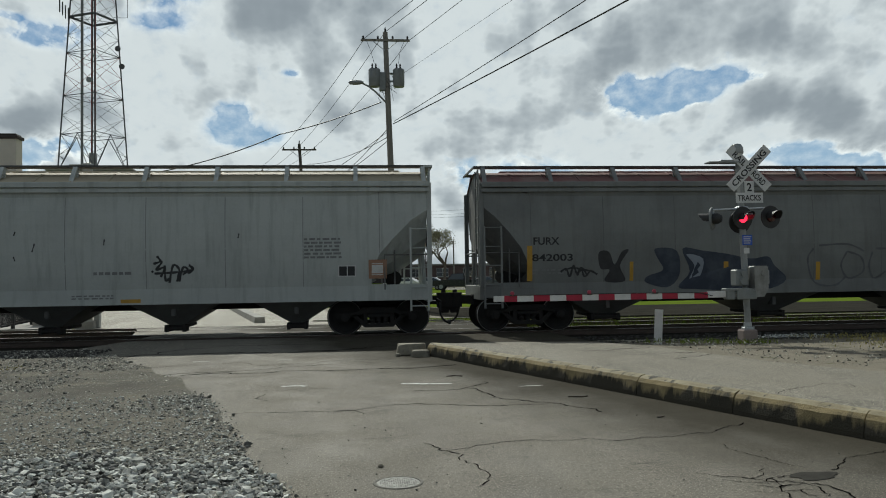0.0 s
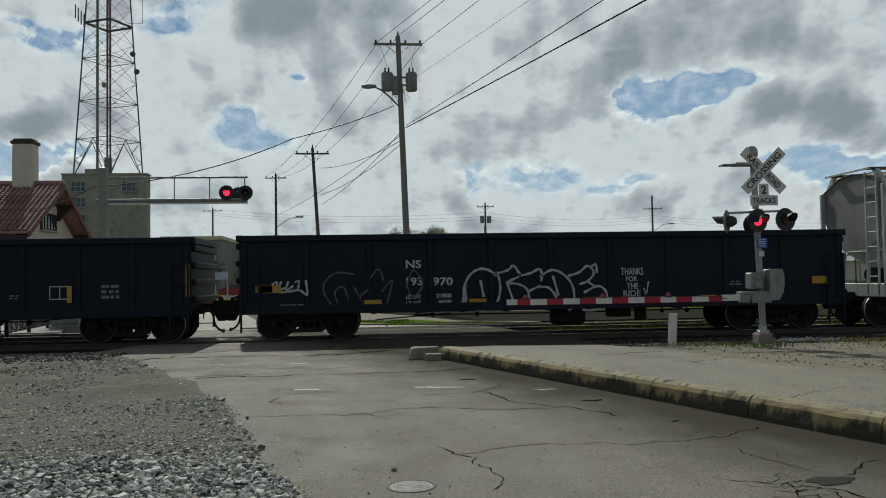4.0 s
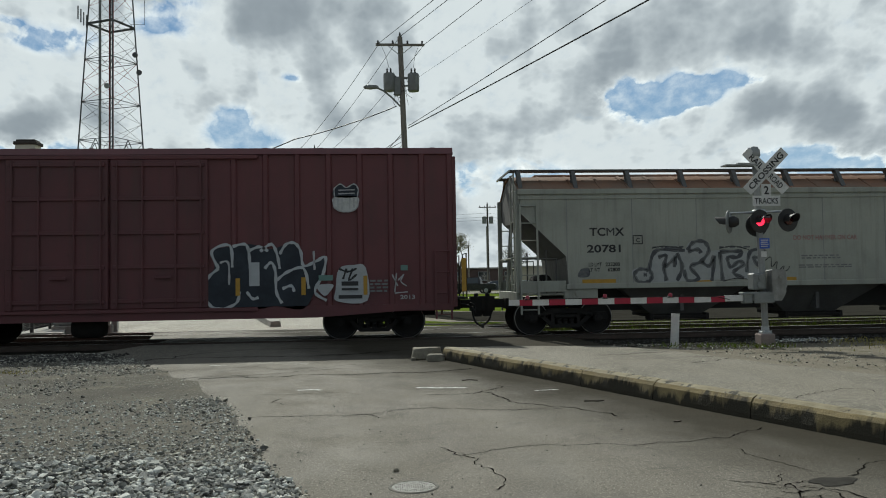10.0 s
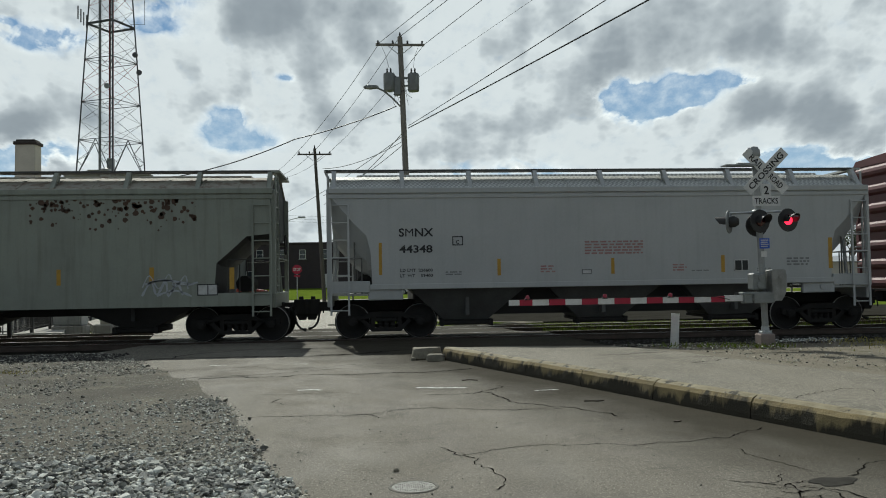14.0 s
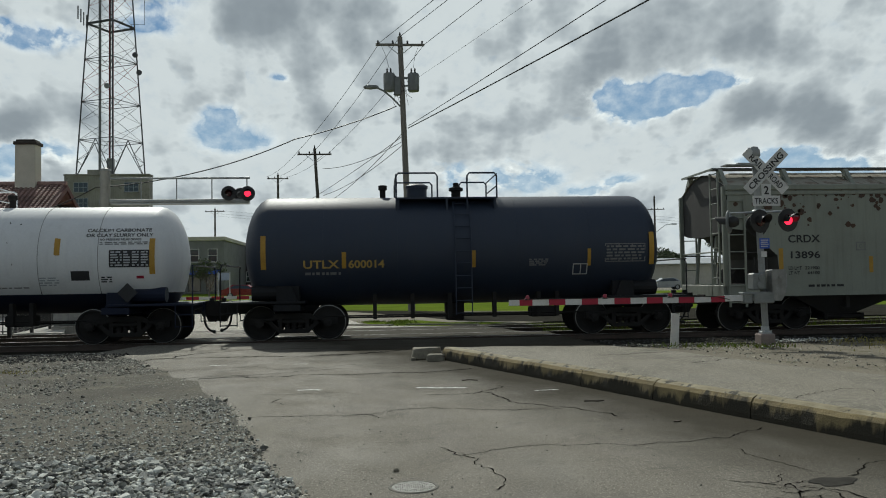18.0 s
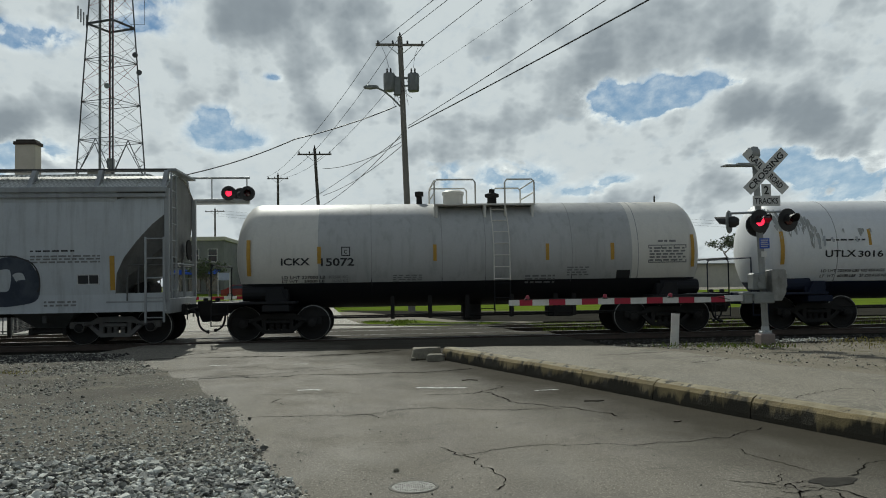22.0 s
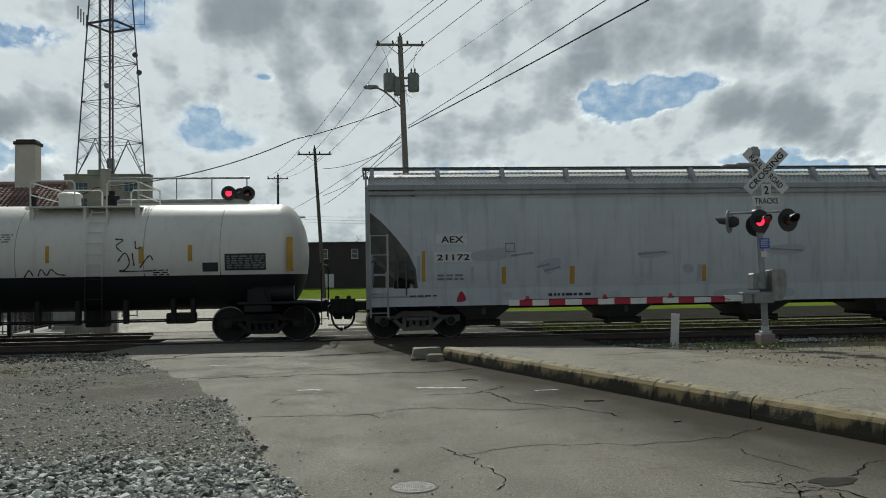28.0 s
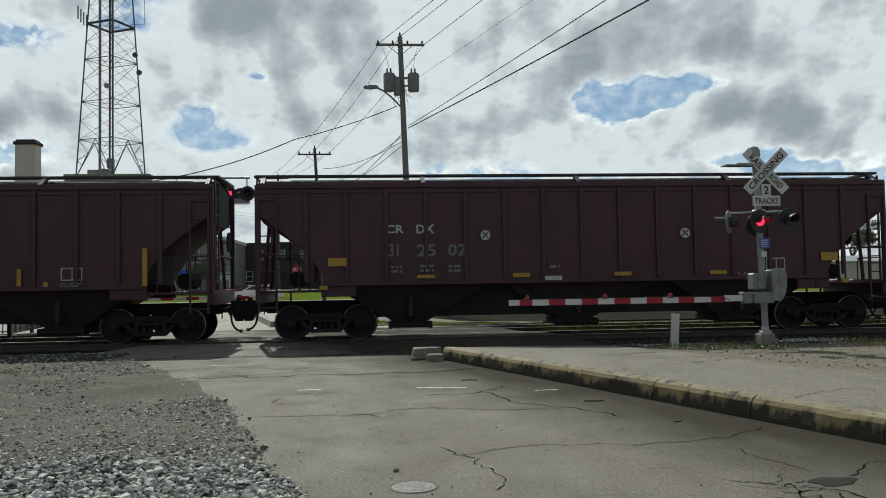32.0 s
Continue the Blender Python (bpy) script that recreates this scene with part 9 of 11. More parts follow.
    l.new(blue.outputs["Color"], mix.inputs["Color2"])
    l.new(mix.outputs["Color"], em.inputs["Color"])
    em.inputs["Strength"].default_value = SKY_GLOW
    return m


# azimuth and height in degrees, their reach, and how much
HIGH_GAPS = [(17.7, 12.7, 1.37, 0.8, 1.0), (19.4, 12.0, 1.77, 0.8, 1.1), (21.1, 12.3, 1.77, 0.8, 1.1), (22.8, 12.8, 1.69, 0.96, 1.1), (24.8, 13.0, 1.81, 0.48, 0.9), (23.1, 12.1, 1.13, 0.6, 0.7), (-9.8, 10.7, 1.21, 0.96, 1.0), (-8.4, 10.3, 1.61, 0.68, 1.0), (-9.6, 11.6, 1.01, 0.44, 0.7), (-5.5, 14.4, 0.72, 0.28, 0.6), (-20.3, 16.3, 1.81, 0.56, 0.7), (-21.8, 15.4, 1.41, 0.4, 0.5), (-14.0, 17.2, 1.61, 0.48, 0.7), (-13.3, 18.4, 1.41, 0.36, 0.5), (-23.3, 16.6, 1.81, 0.36, 0.4)]
LOW_GAPS = [(30.6, 7.3, 2.01, 0.8, 1.2), (33.0, 6.6, 2.41, 1.05, 1.3), (28.3, 7.9, 1.61, 0.48, 0.5), (11.7, 7.4, 1.81, 0.88, 0.8), (6.5, 7.5, 0.96, 0.72, 0.8), (-21.3, 8.5, 2.41, 0.8, 1.2), (-23.5, 7.8, 1.61, 0.72, 0.9), (15.8, 6.1, 1.61, 0.4, 0.6), (18.5, 6.7, 1.21, 0.4, 0.6)]
BLUE_GAPS = HIGH_GAPS + LOW_GAPS
GREY_BELLIES = [(-4.3, 17.8, 5.23, 2.49, -0.62), (-0.0, 18.8, 2.41, 1.61, -0.3), (-22.9, 10.5, 4.62, 1.21, -0.55), (-20.0, 11.4, 2.41, 0.8, -0.2), (21.0, 16.6, 6.83, 2.21, -0.36), (28.5, 15.5, 4.82, 2.41, -0.2), (16.8, 14.5, 2.81, 1.61, -0.2), (10.7, 10.8, 2.81, 0.88, -0.38), (29.4, 10.8, 4.42, 1.29, -0.62), (32.9, 8.9, 3.22, 1.21, -0.5), (26.3, 10.8, 2.41, 0.8, -0.2), (1.5, 14.7, 2.41, 2.01, -0.12), (-8.0, 14.5, 2.41, 1.21, -0.1)]
WHITE_HEADS = [(4.8, 18.0, 3.02, 2.41, 0.35), (8.0, 14.5, 3.22, 2.01, 0.18), (-12.6, 15.5, 2.81, 1.81, 0.3), (-22.3, 13.1, 3.22, 1.61, 0.28), (-15.1, 11.5, 2.81, 1.81, 0.2), (-4.9, 11.5, 3.22, 1.61, 0.1), (-2.6, 8.0, 4.82, 1.21, 0.15), (13.9, 9.1, 4.42, 1.41, 0.22), (24.5, 9.6, 3.62, 1.01, 0.25), (32.1, 12.3, 2.81, 1.01, 0.15), (-12.6, 9.8, 3.22, 1.21, 0.15), (17.4, 7.6, 4.82, 0.8, 0.2)]
CLOUD_TONES = GREY_BELLIES + WHITE_HEADS
CLOUD_COVER = 0.62
SKY_GLOW = 1.02
k = Kit()
cols, rows_, rad = 40, 14, 3200
for i in range(cols + 1):
    for j in range(rows_ + 1):
        a, e_ = radians(-62 + 128 * i / cols), radians(-1.5 + 31.5 * j / rows_)
        k.v.append((rad * sin(a) * cos(e_), rad * cos(a) * cos(e_), rad * sin(e_)))
for i in range(cols):
    for j in range(rows_):
        p = i * (rows_ + 1) + j
        k.f.append((p, p + 1, p + rows_ + 2, p + rows_ + 1))
sky = tagged(part("sky_backdrop", k, sky_material(), smooth=True), "broken grey and white clouds with gaps of blue sky", "sky", "", "structure")

# ================================================================ CROSSING SIGNAL WITH GATE
LAMP_RED = glow("red_lamp_lit", (1.0, 0.02, 0.06), 2.2)
LAMP_DARK = glassy("red_lamp_dark", (0.06, 0.008, 0.01), 0.15)
ARM_LAMP = glassy("red_arm_lamp", (0.3, 0.004, 0.03), 0.35)
LENS_GREY = glassy("lens_grey", (0.22, 0.22, 0.21), 0.25)


BLINK_FLAPS = []            # (flap, which half of the flashing it opens in)


def flasher(parent, x, z, y=-0.16, turn=0.0, lit=None, lens=None, disc_m=None):
    """A round crossing light with its background disc and hood."""
    m = pose(x, y, z, rz=turn)
    k = Kit().lathe([(0.0, 0.02), (0.24, 0.02), (0.25, 0.0), (0.245, -0.012), (0.12, -0.012), (0.12, 0.0)], 32, 1)
    d = part("background_disc", k, disc_m or BLACKP, parent, at=m, smooth=True)
    part("lamp_housing", Kit().lathe([(0.115, 0.0), (0.12, 0.12), (0.07, 0.2), (0.0, 0.2)], 20, 1), BLACKP, d, smooth=True)
    part("lens", Kit().lathe([(0.0, -0.045), (0.06, -0.038), (0.102, -0.02), (0.105, 0.0)], 24, 1), (lens or LAMP_DARK) if lit is None else LAMP_RED, d, "dark lens" if lit is None else "glowing red lens", smooth=True)
    if lit is not None:
        # added flap, no real part of the lamp: covers the glow to imitate flashing
        flap = Kit().lathe([(0.0, -0.012), (0.06, -0.006), (0.104, 0.012), (0.1085, 0.05), (0.104, 0.05), (0.098, 0.016), (0.0, -0.004)], 20, 1, (0, 0, -0.109))
        BLINK_FLAPS.append((part("shutter", flap, LAMP_DARK, d, "added dark flap standing in for the unlit lamp", smooth=True), lit))
    k = Kit()
    rings = []
    for q, r in ((-0.01, 0.115), (-0.30, 0.125)):
        rings.append([(r * cos(a), q + (0.10 * (1 - sin(a)) if q < -0.1 else 0), r * sin(a)) for a in [radians(-20 + 220 * i / 16) for i in range(17)]] + [((r - 0.006) * cos(a), q + (0.10 * (1 - sin(a)) if q < -0.1 else 0), (r - 0.006) * sin(a)) for a in [radians(200 - 220 * i / 16) for i in range(17)]])
    part("hood", k.loft(rings), BLACKP, d)
    return d


def crossbuck(parent, z, y=-0.12, texts=True):
    for ang, word in ((-45, (("RAIL", -0.46, 0.36), ("ROAD", 0.13, 0.36))), (45, (("CROSSING", -0.52, 1.04),))):
        b = part("crossbuck_blade", Kit().box(-0.61, 0.61, -0.004, 0.004, -0.115, 0.115), WHITEP, parent, at=pose(0.08, y - (0.012 if ang > 0 else 0), z) @ Matrix.Rotation(radians(-ang), 4, "Y"))
        if texts:
            for w, u, wd in word:
                pts, fs = lettering(w, wd, 0.135)
                part("lettering", Kit().add([(u + p[0], -0.007, -0.068 + p[1]) for p in pts], fs), INK, b)


SX, SY = 8.24, 16.66
sig = thing("crossing_signal", pose(SX, SY, 0), "silver crossing signal mast with crossbuck and red lights", "crossing signal")
k = Kit()
k.rod((0.03, 0, 0.25), (-0.09, 0, 4.1), 0.068, 14)
part("mast", k, SILVER, sig, smooth=True)
part("base", Kit().box(-0.15, 0.17, -0.16, 0.16, -0.3, 0.27, 0.03), surf("stained_concrete", (0.27, 0.22, 0.2), (0.2, 0.165, 0.15), 3, 0.9, 0, 0.3), sig, "cast concrete base")
k = Kit()
k.lathe([(0.13, 0.25), (0.13, 0.30), (0.085, 0.32), (0.08, 0.42)], 16, 2, (0.02, 0, 0))
part("base_collar", k, GALV, sig, smooth=True)
for a in range(4):
    part("bolt", Kit().rod((0.02 + 0.12 * cos(a * pi / 2 + 0.78), 0.12 * sin(a * pi / 2 + 0.78), 0.27), (0.02 + 0.12 * cos(a * pi / 2 + 0.78), 0.12 * sin(a * pi / 2 + 0.78), 0.34), 0.02, 6), GALV, sig)
crossbuck(sig, 3.74)
k = Kit()
k.lathe([(0.0, 4.02), (0.06, 4.02), (0.06, 4.08), (0.125, 4.06), (0.135, 4.10), (0.125, 4.2), (0.08, 4.27), (0.0, 4.29)], 20, 2, (-0.12, -0.02, 0))
part("bell", k, SILVER, sig, smooth=True)
k = Kit().box(-0.80, -0.08, -0.14, 0.14, 3.86, 3.885)
k.box(-0.5, -0.08, -0.06, 0.06, 3.885, 3.93, 0.01)
part("bracket_plate", k, SILVER, sig)
b = part("track_sign", Kit().box(-0.30, 0.31, -0.004, 0.004, -0.11, 0.11), WHITEP, sig, "white number-of-tracks sign", at=pose(0.08, -0.11, 3.10))
part("sign_tab", Kit().box(-0.10, 0.11, -0.0045, 0.0035, 0.11, 0.36), WHITEP, b)
pts, fs = lettering("TRACKS", 0.52, 0.125)
part("lettering", Kit().add([(-0.26 + p[0], -0.007, -0.065 + p[1]) for p in pts], fs), INK, b)
pts, fs = lettering("2", 0.11, 0.18)
part("lettering", Kit().add([(-0.05 + p[0], -0.008, 0.14 + p[1]) for p in pts], fs), INK, b)
k = Kit()
k.rod((-0.72, -0.06, 2.84), (0.66, -0.06, 2.88), 0.025, 8)
k.box(-0.16, 0.06, -0.12, 0.1, 2.78, 2.92, 0.02)
for x in (-0.72, -0.06, 0.58):
    k.rod((x, -0.06, 2.84), (x, -0.06, 2.68), 0.02, 6)
part("light_crossarm", k, GALV, sig)
flasher(sig, -0.12, 2.66, -0.2, 14, 0)
flasher(sig, 0.52, 2.68, -0.16, 12, 1)
flasher(sig, -0.72, 2.66, -0.02, -128, None, LENS_GREY, CANGREY)
flasher(sig, 0.0, 2.60, 0.2, 180)
b = part("notice_plate", Kit().box(-0.11, 0.11, -0.004, 0.004, -0.11, 0.11), SIGNBLUE, sig, "blue notice with white lines", at=pose(0.02, -0.09, 2.19))
k = Kit()
for i in range(4):
    z = 0.07 - i * 0.045
    k.add([(-0.085, -0.006, z - 0.01), (0.085 - 0.02 * (i % 2), -0.006, z - 0.01), (0.085 - 0.02 * (i % 2), -0.006, z + 0.01), (-0.085, -0.006, z + 0.01)], [(0, 1, 2, 3)])
part("printed_line", k, INKWHITE, b)
part("tag_plate", Kit().box(-0.06, 0.06, -0.095, -0.088, 1.90, 2.02), WHITEP, sig)
# gate mechanism
MECH = surf("mechanism_grey", (0.31, 0.315, 0.30), (0.19, 0.19, 0.18), 4, 0.6, 0.1, 0.15, 50, streak=0.4)
k = Kit()
k.prism([(0.0, 1.0), (0.0, 1.1), (0.07, 1.15), (0.07, 1.60), (0.10, 1.63), (0.34, 1.63), (0.37, 1.60), (0.37, 1.14), (0.27, 0.97), (0.04, 0.97)], 1, -0.28, 0.02)
part("gate_mechanism", k, MECH, sig, "grey gate mechanism housing")
k = Kit().lathe([(0.0, -0.295), (0.045, -0.295), (0.055, -0.28)], 16, 1, (0.26, 0, 1.47))
for i in range(8):
    k.rod((0.26 + 0.05 * cos(i * pi / 4), -0.29, 1.47 + 0.05 * sin(i * pi / 4)), (0.26 + 0.05 * cos(i * pi / 4), -0.3, 1.47 + 0.05 * sin(i * pi / 4)), 0.01, 5)
part("cover_plate", k, MECH, sig)
part("side_cover", Kit().box(0.372, 0.43, -0.22, -0.06, 1.24, 1.54, 0.012), SILVER, sig)
k = Kit().box(-0.30, -0.02, -0.2, 0.1, 1.2, 1.56, 0.03)
k.rod((-0.16, -0.24, 1.3), (-0.16, 0.1, 1.3), 0.07, 12)
k.rod((-0.14, -0.24, 1.46), (-0.14, 0.1, 1.46), 0.06, 12)
part("junction_box", k, CANGREY, sig)
k = Kit().box(-0.58, 0.02, -0.3, -0.06, 1.10, 1.16, 0.01)
k.box(-0.56, -0.36, -0.28, -0.1, 0.92, 1.12, 0.02)
k.box(-0.34, 0.1, -0.30, -0.24, 0.92, 1.12, 0.015)
part("gate_bracket", k, CANGREY, sig)
# arm
arm = thing("gate_arm", pose(SX - 0.40, SY - 0.2, 1.03), "lowered gate arm with red and white stripes", "gate arm")
part("root_beam", Kit().box(-0.55, 0.35, -0.03, 0.03, -0.06, 0.07, 0.008), WHITEP, arm)
x = -0.55
i = 0
for w, m_ in ((0.30, REDP), (0.36, WHITEP), (0.34, REDP), (0.34, WHITEP), (0.345, REDP), (0.345, WHITEP), (0.345, REDP), (0.345, WHITEP), (0.345, REDP), (0.345, WHITEP), (0.345, REDP), (0.345, WHITEP), (0.27, REDP)):
    part("stripe", Kit().box(x - w, x, -0.018, 0.018, -0.07, 0.055), m_, arm)
    x -= w
part("arm_tip", Kit().box(x - 0.22, x, -0.016, 0.016, -0.065, 0.05, 0.006), WHITEP, arm)
for lx in (-4.75, -3.12, -1.72):
    q = part("arm_lamp", Kit().lathe([(0.042, 0.055), (0.045, 0.07), (0.04, 0.12), (0.024, 0.14), (0.0, 0.14)], 14, 2, (lx, -0.01, 0)), ARM_LAMP, arm, "small red arm lamp", smooth=True)
    part("lamp_base", Kit().box(lx - 0.06, lx + 0.06, -0.05, 0.03, 0.045, 0.075, 0.005), BLACKP, q)
part("lamp_cable", Kit().line([(-4.75, -0.024, 0.06), (-2.0, -0.024, 0.064), (-0.75, -0.024, 0.05), (-0.45, -0.03, -0.02)], 0.008, 5), WIRE, arm)
post = tagged(part("marker_post", Kit().prism([(-0.09, 0), (0.09, 0), (0.09, 0.03), (0.02, 0.03), (0.02, 0.05), (-0.02, 0.05), (-0.02, 0.03), (-0.09, 0.03)], 2, -0.4, 0.70), WHITEP, at=pose(6.5, 17.3, 0, ry=3.5)), "white leaning marker post", "post")

# ================================================================ CANTILEVER SIGNAL BEYOND THE TRACKS
CX, CY = -9.0, 27.6
cant = thing("cantilever_signal", pose(CX, CY, 0), "silver cantilever signal with red flashing lights", "crossing signal")
part("mast", Kit().rod((0, 0, 0.2), (0, 0, 5.4), 0.16, 16), TANWALL, cant, smooth=True)
part("base", Kit().box(-0.3, 0.3, -0.3, 0.3, -0.3, 0.26, 0.04), CONCRETE, cant)
k = Kit()
for z, r in ((4.33, 0.07), (5.1, 0.035)):
    k.rod((-0.2, 0, z), (4.75, 0, z), r, 10)
part("arm", k, SILVER, cant, smooth=True)
for i in range(5):
    part("arm_post", Kit().rod((1.55 * i * 0.75, 0, 4.33), (1.55 * i * 0.75, 0, 5.1), 0.022, 6), SILVER, cant)
part("walkway", Kit().box(0, 4.7, -0.02, 0.4, 4.24, 4.28), GALV, cant)
part("mast_cap", Kit().lathe([(0.17, 5.36), (0.17, 5.42), (0.06, 5.45), (0.0, 5.46)], 14), SILVER, cant)
flasher(cant, 4.08, 4.56, -0.2, 8, 0)
flasher(cant, 4.70, 4.55, -0.2, 8, 1)
flasher(cant, 4.4, 4.55, 0.25, 180)
k = Kit().rod((-0.9, -0.1, 2.35), (0.9, -0.1, 2.35), 0.025, 8)
part("light_crossarm", k, GALV, cant)
flasher(cant, -0.72, 2.12, -0.22, 5, 0)
flasher(cant, 0.05, 2.14, -0.26, 5, 1)
part("junction_box", Kit().box(0.14, 0.5, -0.15, 0.15, 1.0, 1.7, 0.03), SILVER, cant)


# ================================================================ POLES AND WIRES
def utility_pole(x, y, h, label, lean=(0, 0), arm=2.44, r=0.17, turn=0, arm_z=0.45, insul=4, wood=POLEWOOD):
    p = thing("utility_pole", pose(x, y, 0), label, "utility pole", "utility poles")
    top = Vector((lean[0], lean[1], h))
    part("pole", Kit().rod((0, 0, -0.3), top, r, 12, r * 0.68), wood, p, smooth=True)
    if arm:
        c = top - Vector((0, 0, arm_z))
        t = radians(turn)
        d = Vector((cos(t), sin(t), 0))
        k = Kit()
        k.rod(c - d * arm / 2 + Vector((0, -0.12, 0)), c + d * arm / 2 + Vector((0, -0.12, 0)), 0.075, 4)
        part("crossarm", k, wood, p)
        k = Kit()
        for s in (-1, 1):
            k.rod(c + d * s * arm * 0.26 + Vector((0, -0.13, -0.03)), c + Vector((0, -0.1, -0.55)), 0.02, 5)
        part("arm_brace", k, GALV, p)
        for i in range(insul):
            f = -1 + 2 * i / (insul - 1) if insul > 1 else 0
            q = c + d * (arm / 2 - 0.12) * f + Vector((0, -0.12, 0.05))
            part("insulator", Kit().lathe([(0.02, 0), (0.06, 0.04), (0.04, 0.08), (0.06, 0.11), (0.03, 0.17), (0.0, 0.18)], 10, 2, q), WIRE, p)
        part("insulator", Kit().lathe([(0.02, 0), (0.05, 0.05), (0.04, 0.09), (0.055, 0.13), (0.0, 0.3)], 10, 2, top), WIRE, p)
    return p, top


def wire(name, pts, sag, r=0.012, label="thin black overhead wire"):
    path = [Vector(pts[0])]
    for p, q in zip(pts, pts[1:]):
        p, q = Vector(p), Vector(q)
        path += [p.lerp(q, i / 14) - Vector((0, 0, sag * 4 * i / 14 * (1 - i / 14))) for i in range(1, 15)]
    k = Kit().line(path, r, 5)
    return tagged(part(name, k, WIRE), label, "wire", "overhead wires")


PX, PY = 1.75, 41.0
pole1, top1 = utility_pole(PX, PY, 14.1, "tall weathered wooden utility pole with transformers and street lamp", (-0.42, 0), 2.5, 0.19)
for s in (-1, 1):
    k = Kit().lathe([(0.0, 11.25), (0.26, 11.25), (0.29, 11.3), (0.30, 12.1), (0.27, 12.16), (0.12, 12.2), (0.0, 12.2)], 20, 2, (-0.38 + s * 0.62, -0.1, 0))
    t = part("transformer", k, CANGREY, pole1, "grey pole transformer can", smooth=True)
    k = Kit()
    for dx in (-0.1, 0.08):
        k.lathe([(0.04, 12.18), (0.06, 12.25), (0.03, 12.3), (0.055, 12.34), (0.02, 12.46)], 8, 2, (-0.38 + s * 0.62 + dx, -0.1, 0))
    part("bushing", k, WIRE, t)
    k = Kit().box(min(-0.38, -0.38 + s * 0.45), max(-0.38, -0.38 + s * 0.45), -0.12, -0.04, 11.5, 11.58)
    k.box(min(-0.38, -0.38 + s * 0.45), max(-0.38, -0.38 + s * 0.45), -0.12, -0.04, 11.9, 11.98)
    part("mounting_bracket", k, CANGREY, pole1)
part("cutout_box", Kit().box(-0.76, -0.42, -0.2, 0.1, 11.05, 12.0, 0.04), CANGREY, pole1)
k = Kit()
k.line([(-0.30, 0, 10.35), (-0.9, -0.1, 10.95), (-1.3, -0.2, 11.25), (-1.62, -0.3, 11.38)], 0.045, 8)
lamp = part("lamp_arm", k, CANGREY, pole1)
k = Kit()
rings = []
for f, w, h in ((0.0, 0.06, 0.05), (0.15, 0.13, 0.10), (0.5, 0.17, 0.13), (0.8, 0.13, 0.1), (0.9, 0.03, 0.03)):
    rings.append([(-1.55 - f * 0.85, -0.32 + w * cos(a), 11.42 - 0.02 * f + h * sin(a)) for a in [2 * pi * i / 12 for i in range(12)]])
part("lamp_head", k.loft(rings), CANGREY, lamp, "cobra-head street lamp", smooth=True)
k = Kit()
rw = random.Random(5)
for i in range(9):
    a = Vector((-0.38 + rw.uniform(-0.9, 0.9), -0.15, rw.uniform(11.2, 12.3)))
    b = Vector((-0.3 + rw.uniform(-0.5, 0.5), -0.1, rw.uniform(10.4, 11.2)))
    m_ = (a + b) / 2 + Vector((rw.uniform(-0.4, 0.4), 0, -rw.uniform(0.1, 0.4)))
    k.line([a, a.lerp(m_, 0.6), m_, m_.lerp(b, 0.6), b], 0.012, 4)
for s in (-1, 1):
    k.line([(-0.42 + s * 0.95, -0.1, 13.6), (-0.42 + s * 0.75, -0.15, 13.1), (-0.38 + s * 0.62, -0.1, 12.45)], 0.012, 4)
part("service_loop", k, WIRE, pole1)

pole2, top2 = utility_pole(-3.85, 60, 11.5, "wooden utility pole with double crossarm", (-0.65, 0), 2.5, 0.16, wood=TARWOOD)
pole3, top3 = utility_pole(-10.8, 90, 13.6, "distant wooden utility pole", (0, 0), 2.3, 0.17, wood=TARWOOD)
pole4, top4 = utility_pole(-25.5, 130, 13.6, "distant wooden utility pole", (0, 0), 3.0, 0.18, wood=TARWOOD)
pole5, top5 = utility_pole(42.5, 120, 14.0, "distant wooden utility pole", (0, 0), 3.0, 0.18, arm_z=2.0, wood=TARWOOD)
pole6, top6 = utility_pole(14.6, 105, 11.6, "distant wooden utility pole", (0, 0), 2.3, 0.16, wood=TARWOOD)
# primary wires towards the camera and onwards
for a, b, z in (((0.29, 41, 13.8), (16.3, 0.4, 15.1), -1.2), ((1.31, 41, 14.1), (17.3, 1, 15.7), -0.02), ((2.56, 41, 13.7), (16.5, 1.3, 15.05), 1.2)):
    wire("primary_wire", [a, b], 0.12, 0.014, "thin black overhead power wire")
    wire("primary_wire", [a, (-4.5 + z, 59.9, 11.3), (-10.8 + z, 90, 13.4)], 0.3, 0.014, "thin black overhead power wire")
wire("neutral_wire", [(2.1, 41, 11.9), (15.3, 1.5, 12.55)], 0.1, 0.007, "thin black overhead power wire")
wire("cable", [(1.72, 41, 9.5), (12.5, 1.2, 9.9)], 0.12, 0.016, "thick black overhead cable")
wire("cable", [(1.68, 41, 9.37), (15.0, 0.5, 9.88)], 0.15, 0.026, "thick black overhead cable")
wire("cable", [(1.1, 41, 10.5), (-4.01, 40.4, 8.7), (-8.53, 40.1, 7.07), (-13.5, 40.0, 6.3), (-18.6, 45.6, 5.6)], 0.12, 0.028, "thick black overhead cable")
for a, b in (((1.41, 41, 9.14), (-3.85, 60, 7.3)), ((1.41, 41, 8.7), (-3.9, 60, 10.0)), ((1.5, 41, 8.6), (-3.9, 60, 8.0)), ((1.45, 41, 9.0), (-10.8, 90, 9.0))):
    wire("cable", [a, b], 0.35, 0.018, "black overhead service cable")
for z in (10.4, 9.9, 9.5):
    wire("distant_wire", [(-25.5, 130, z + 3.0), (14.6, 105, z), (42.5, 120, z + 0.6), (90, 130, z)], 0.8, 0.012, "thin distant overhead wire")
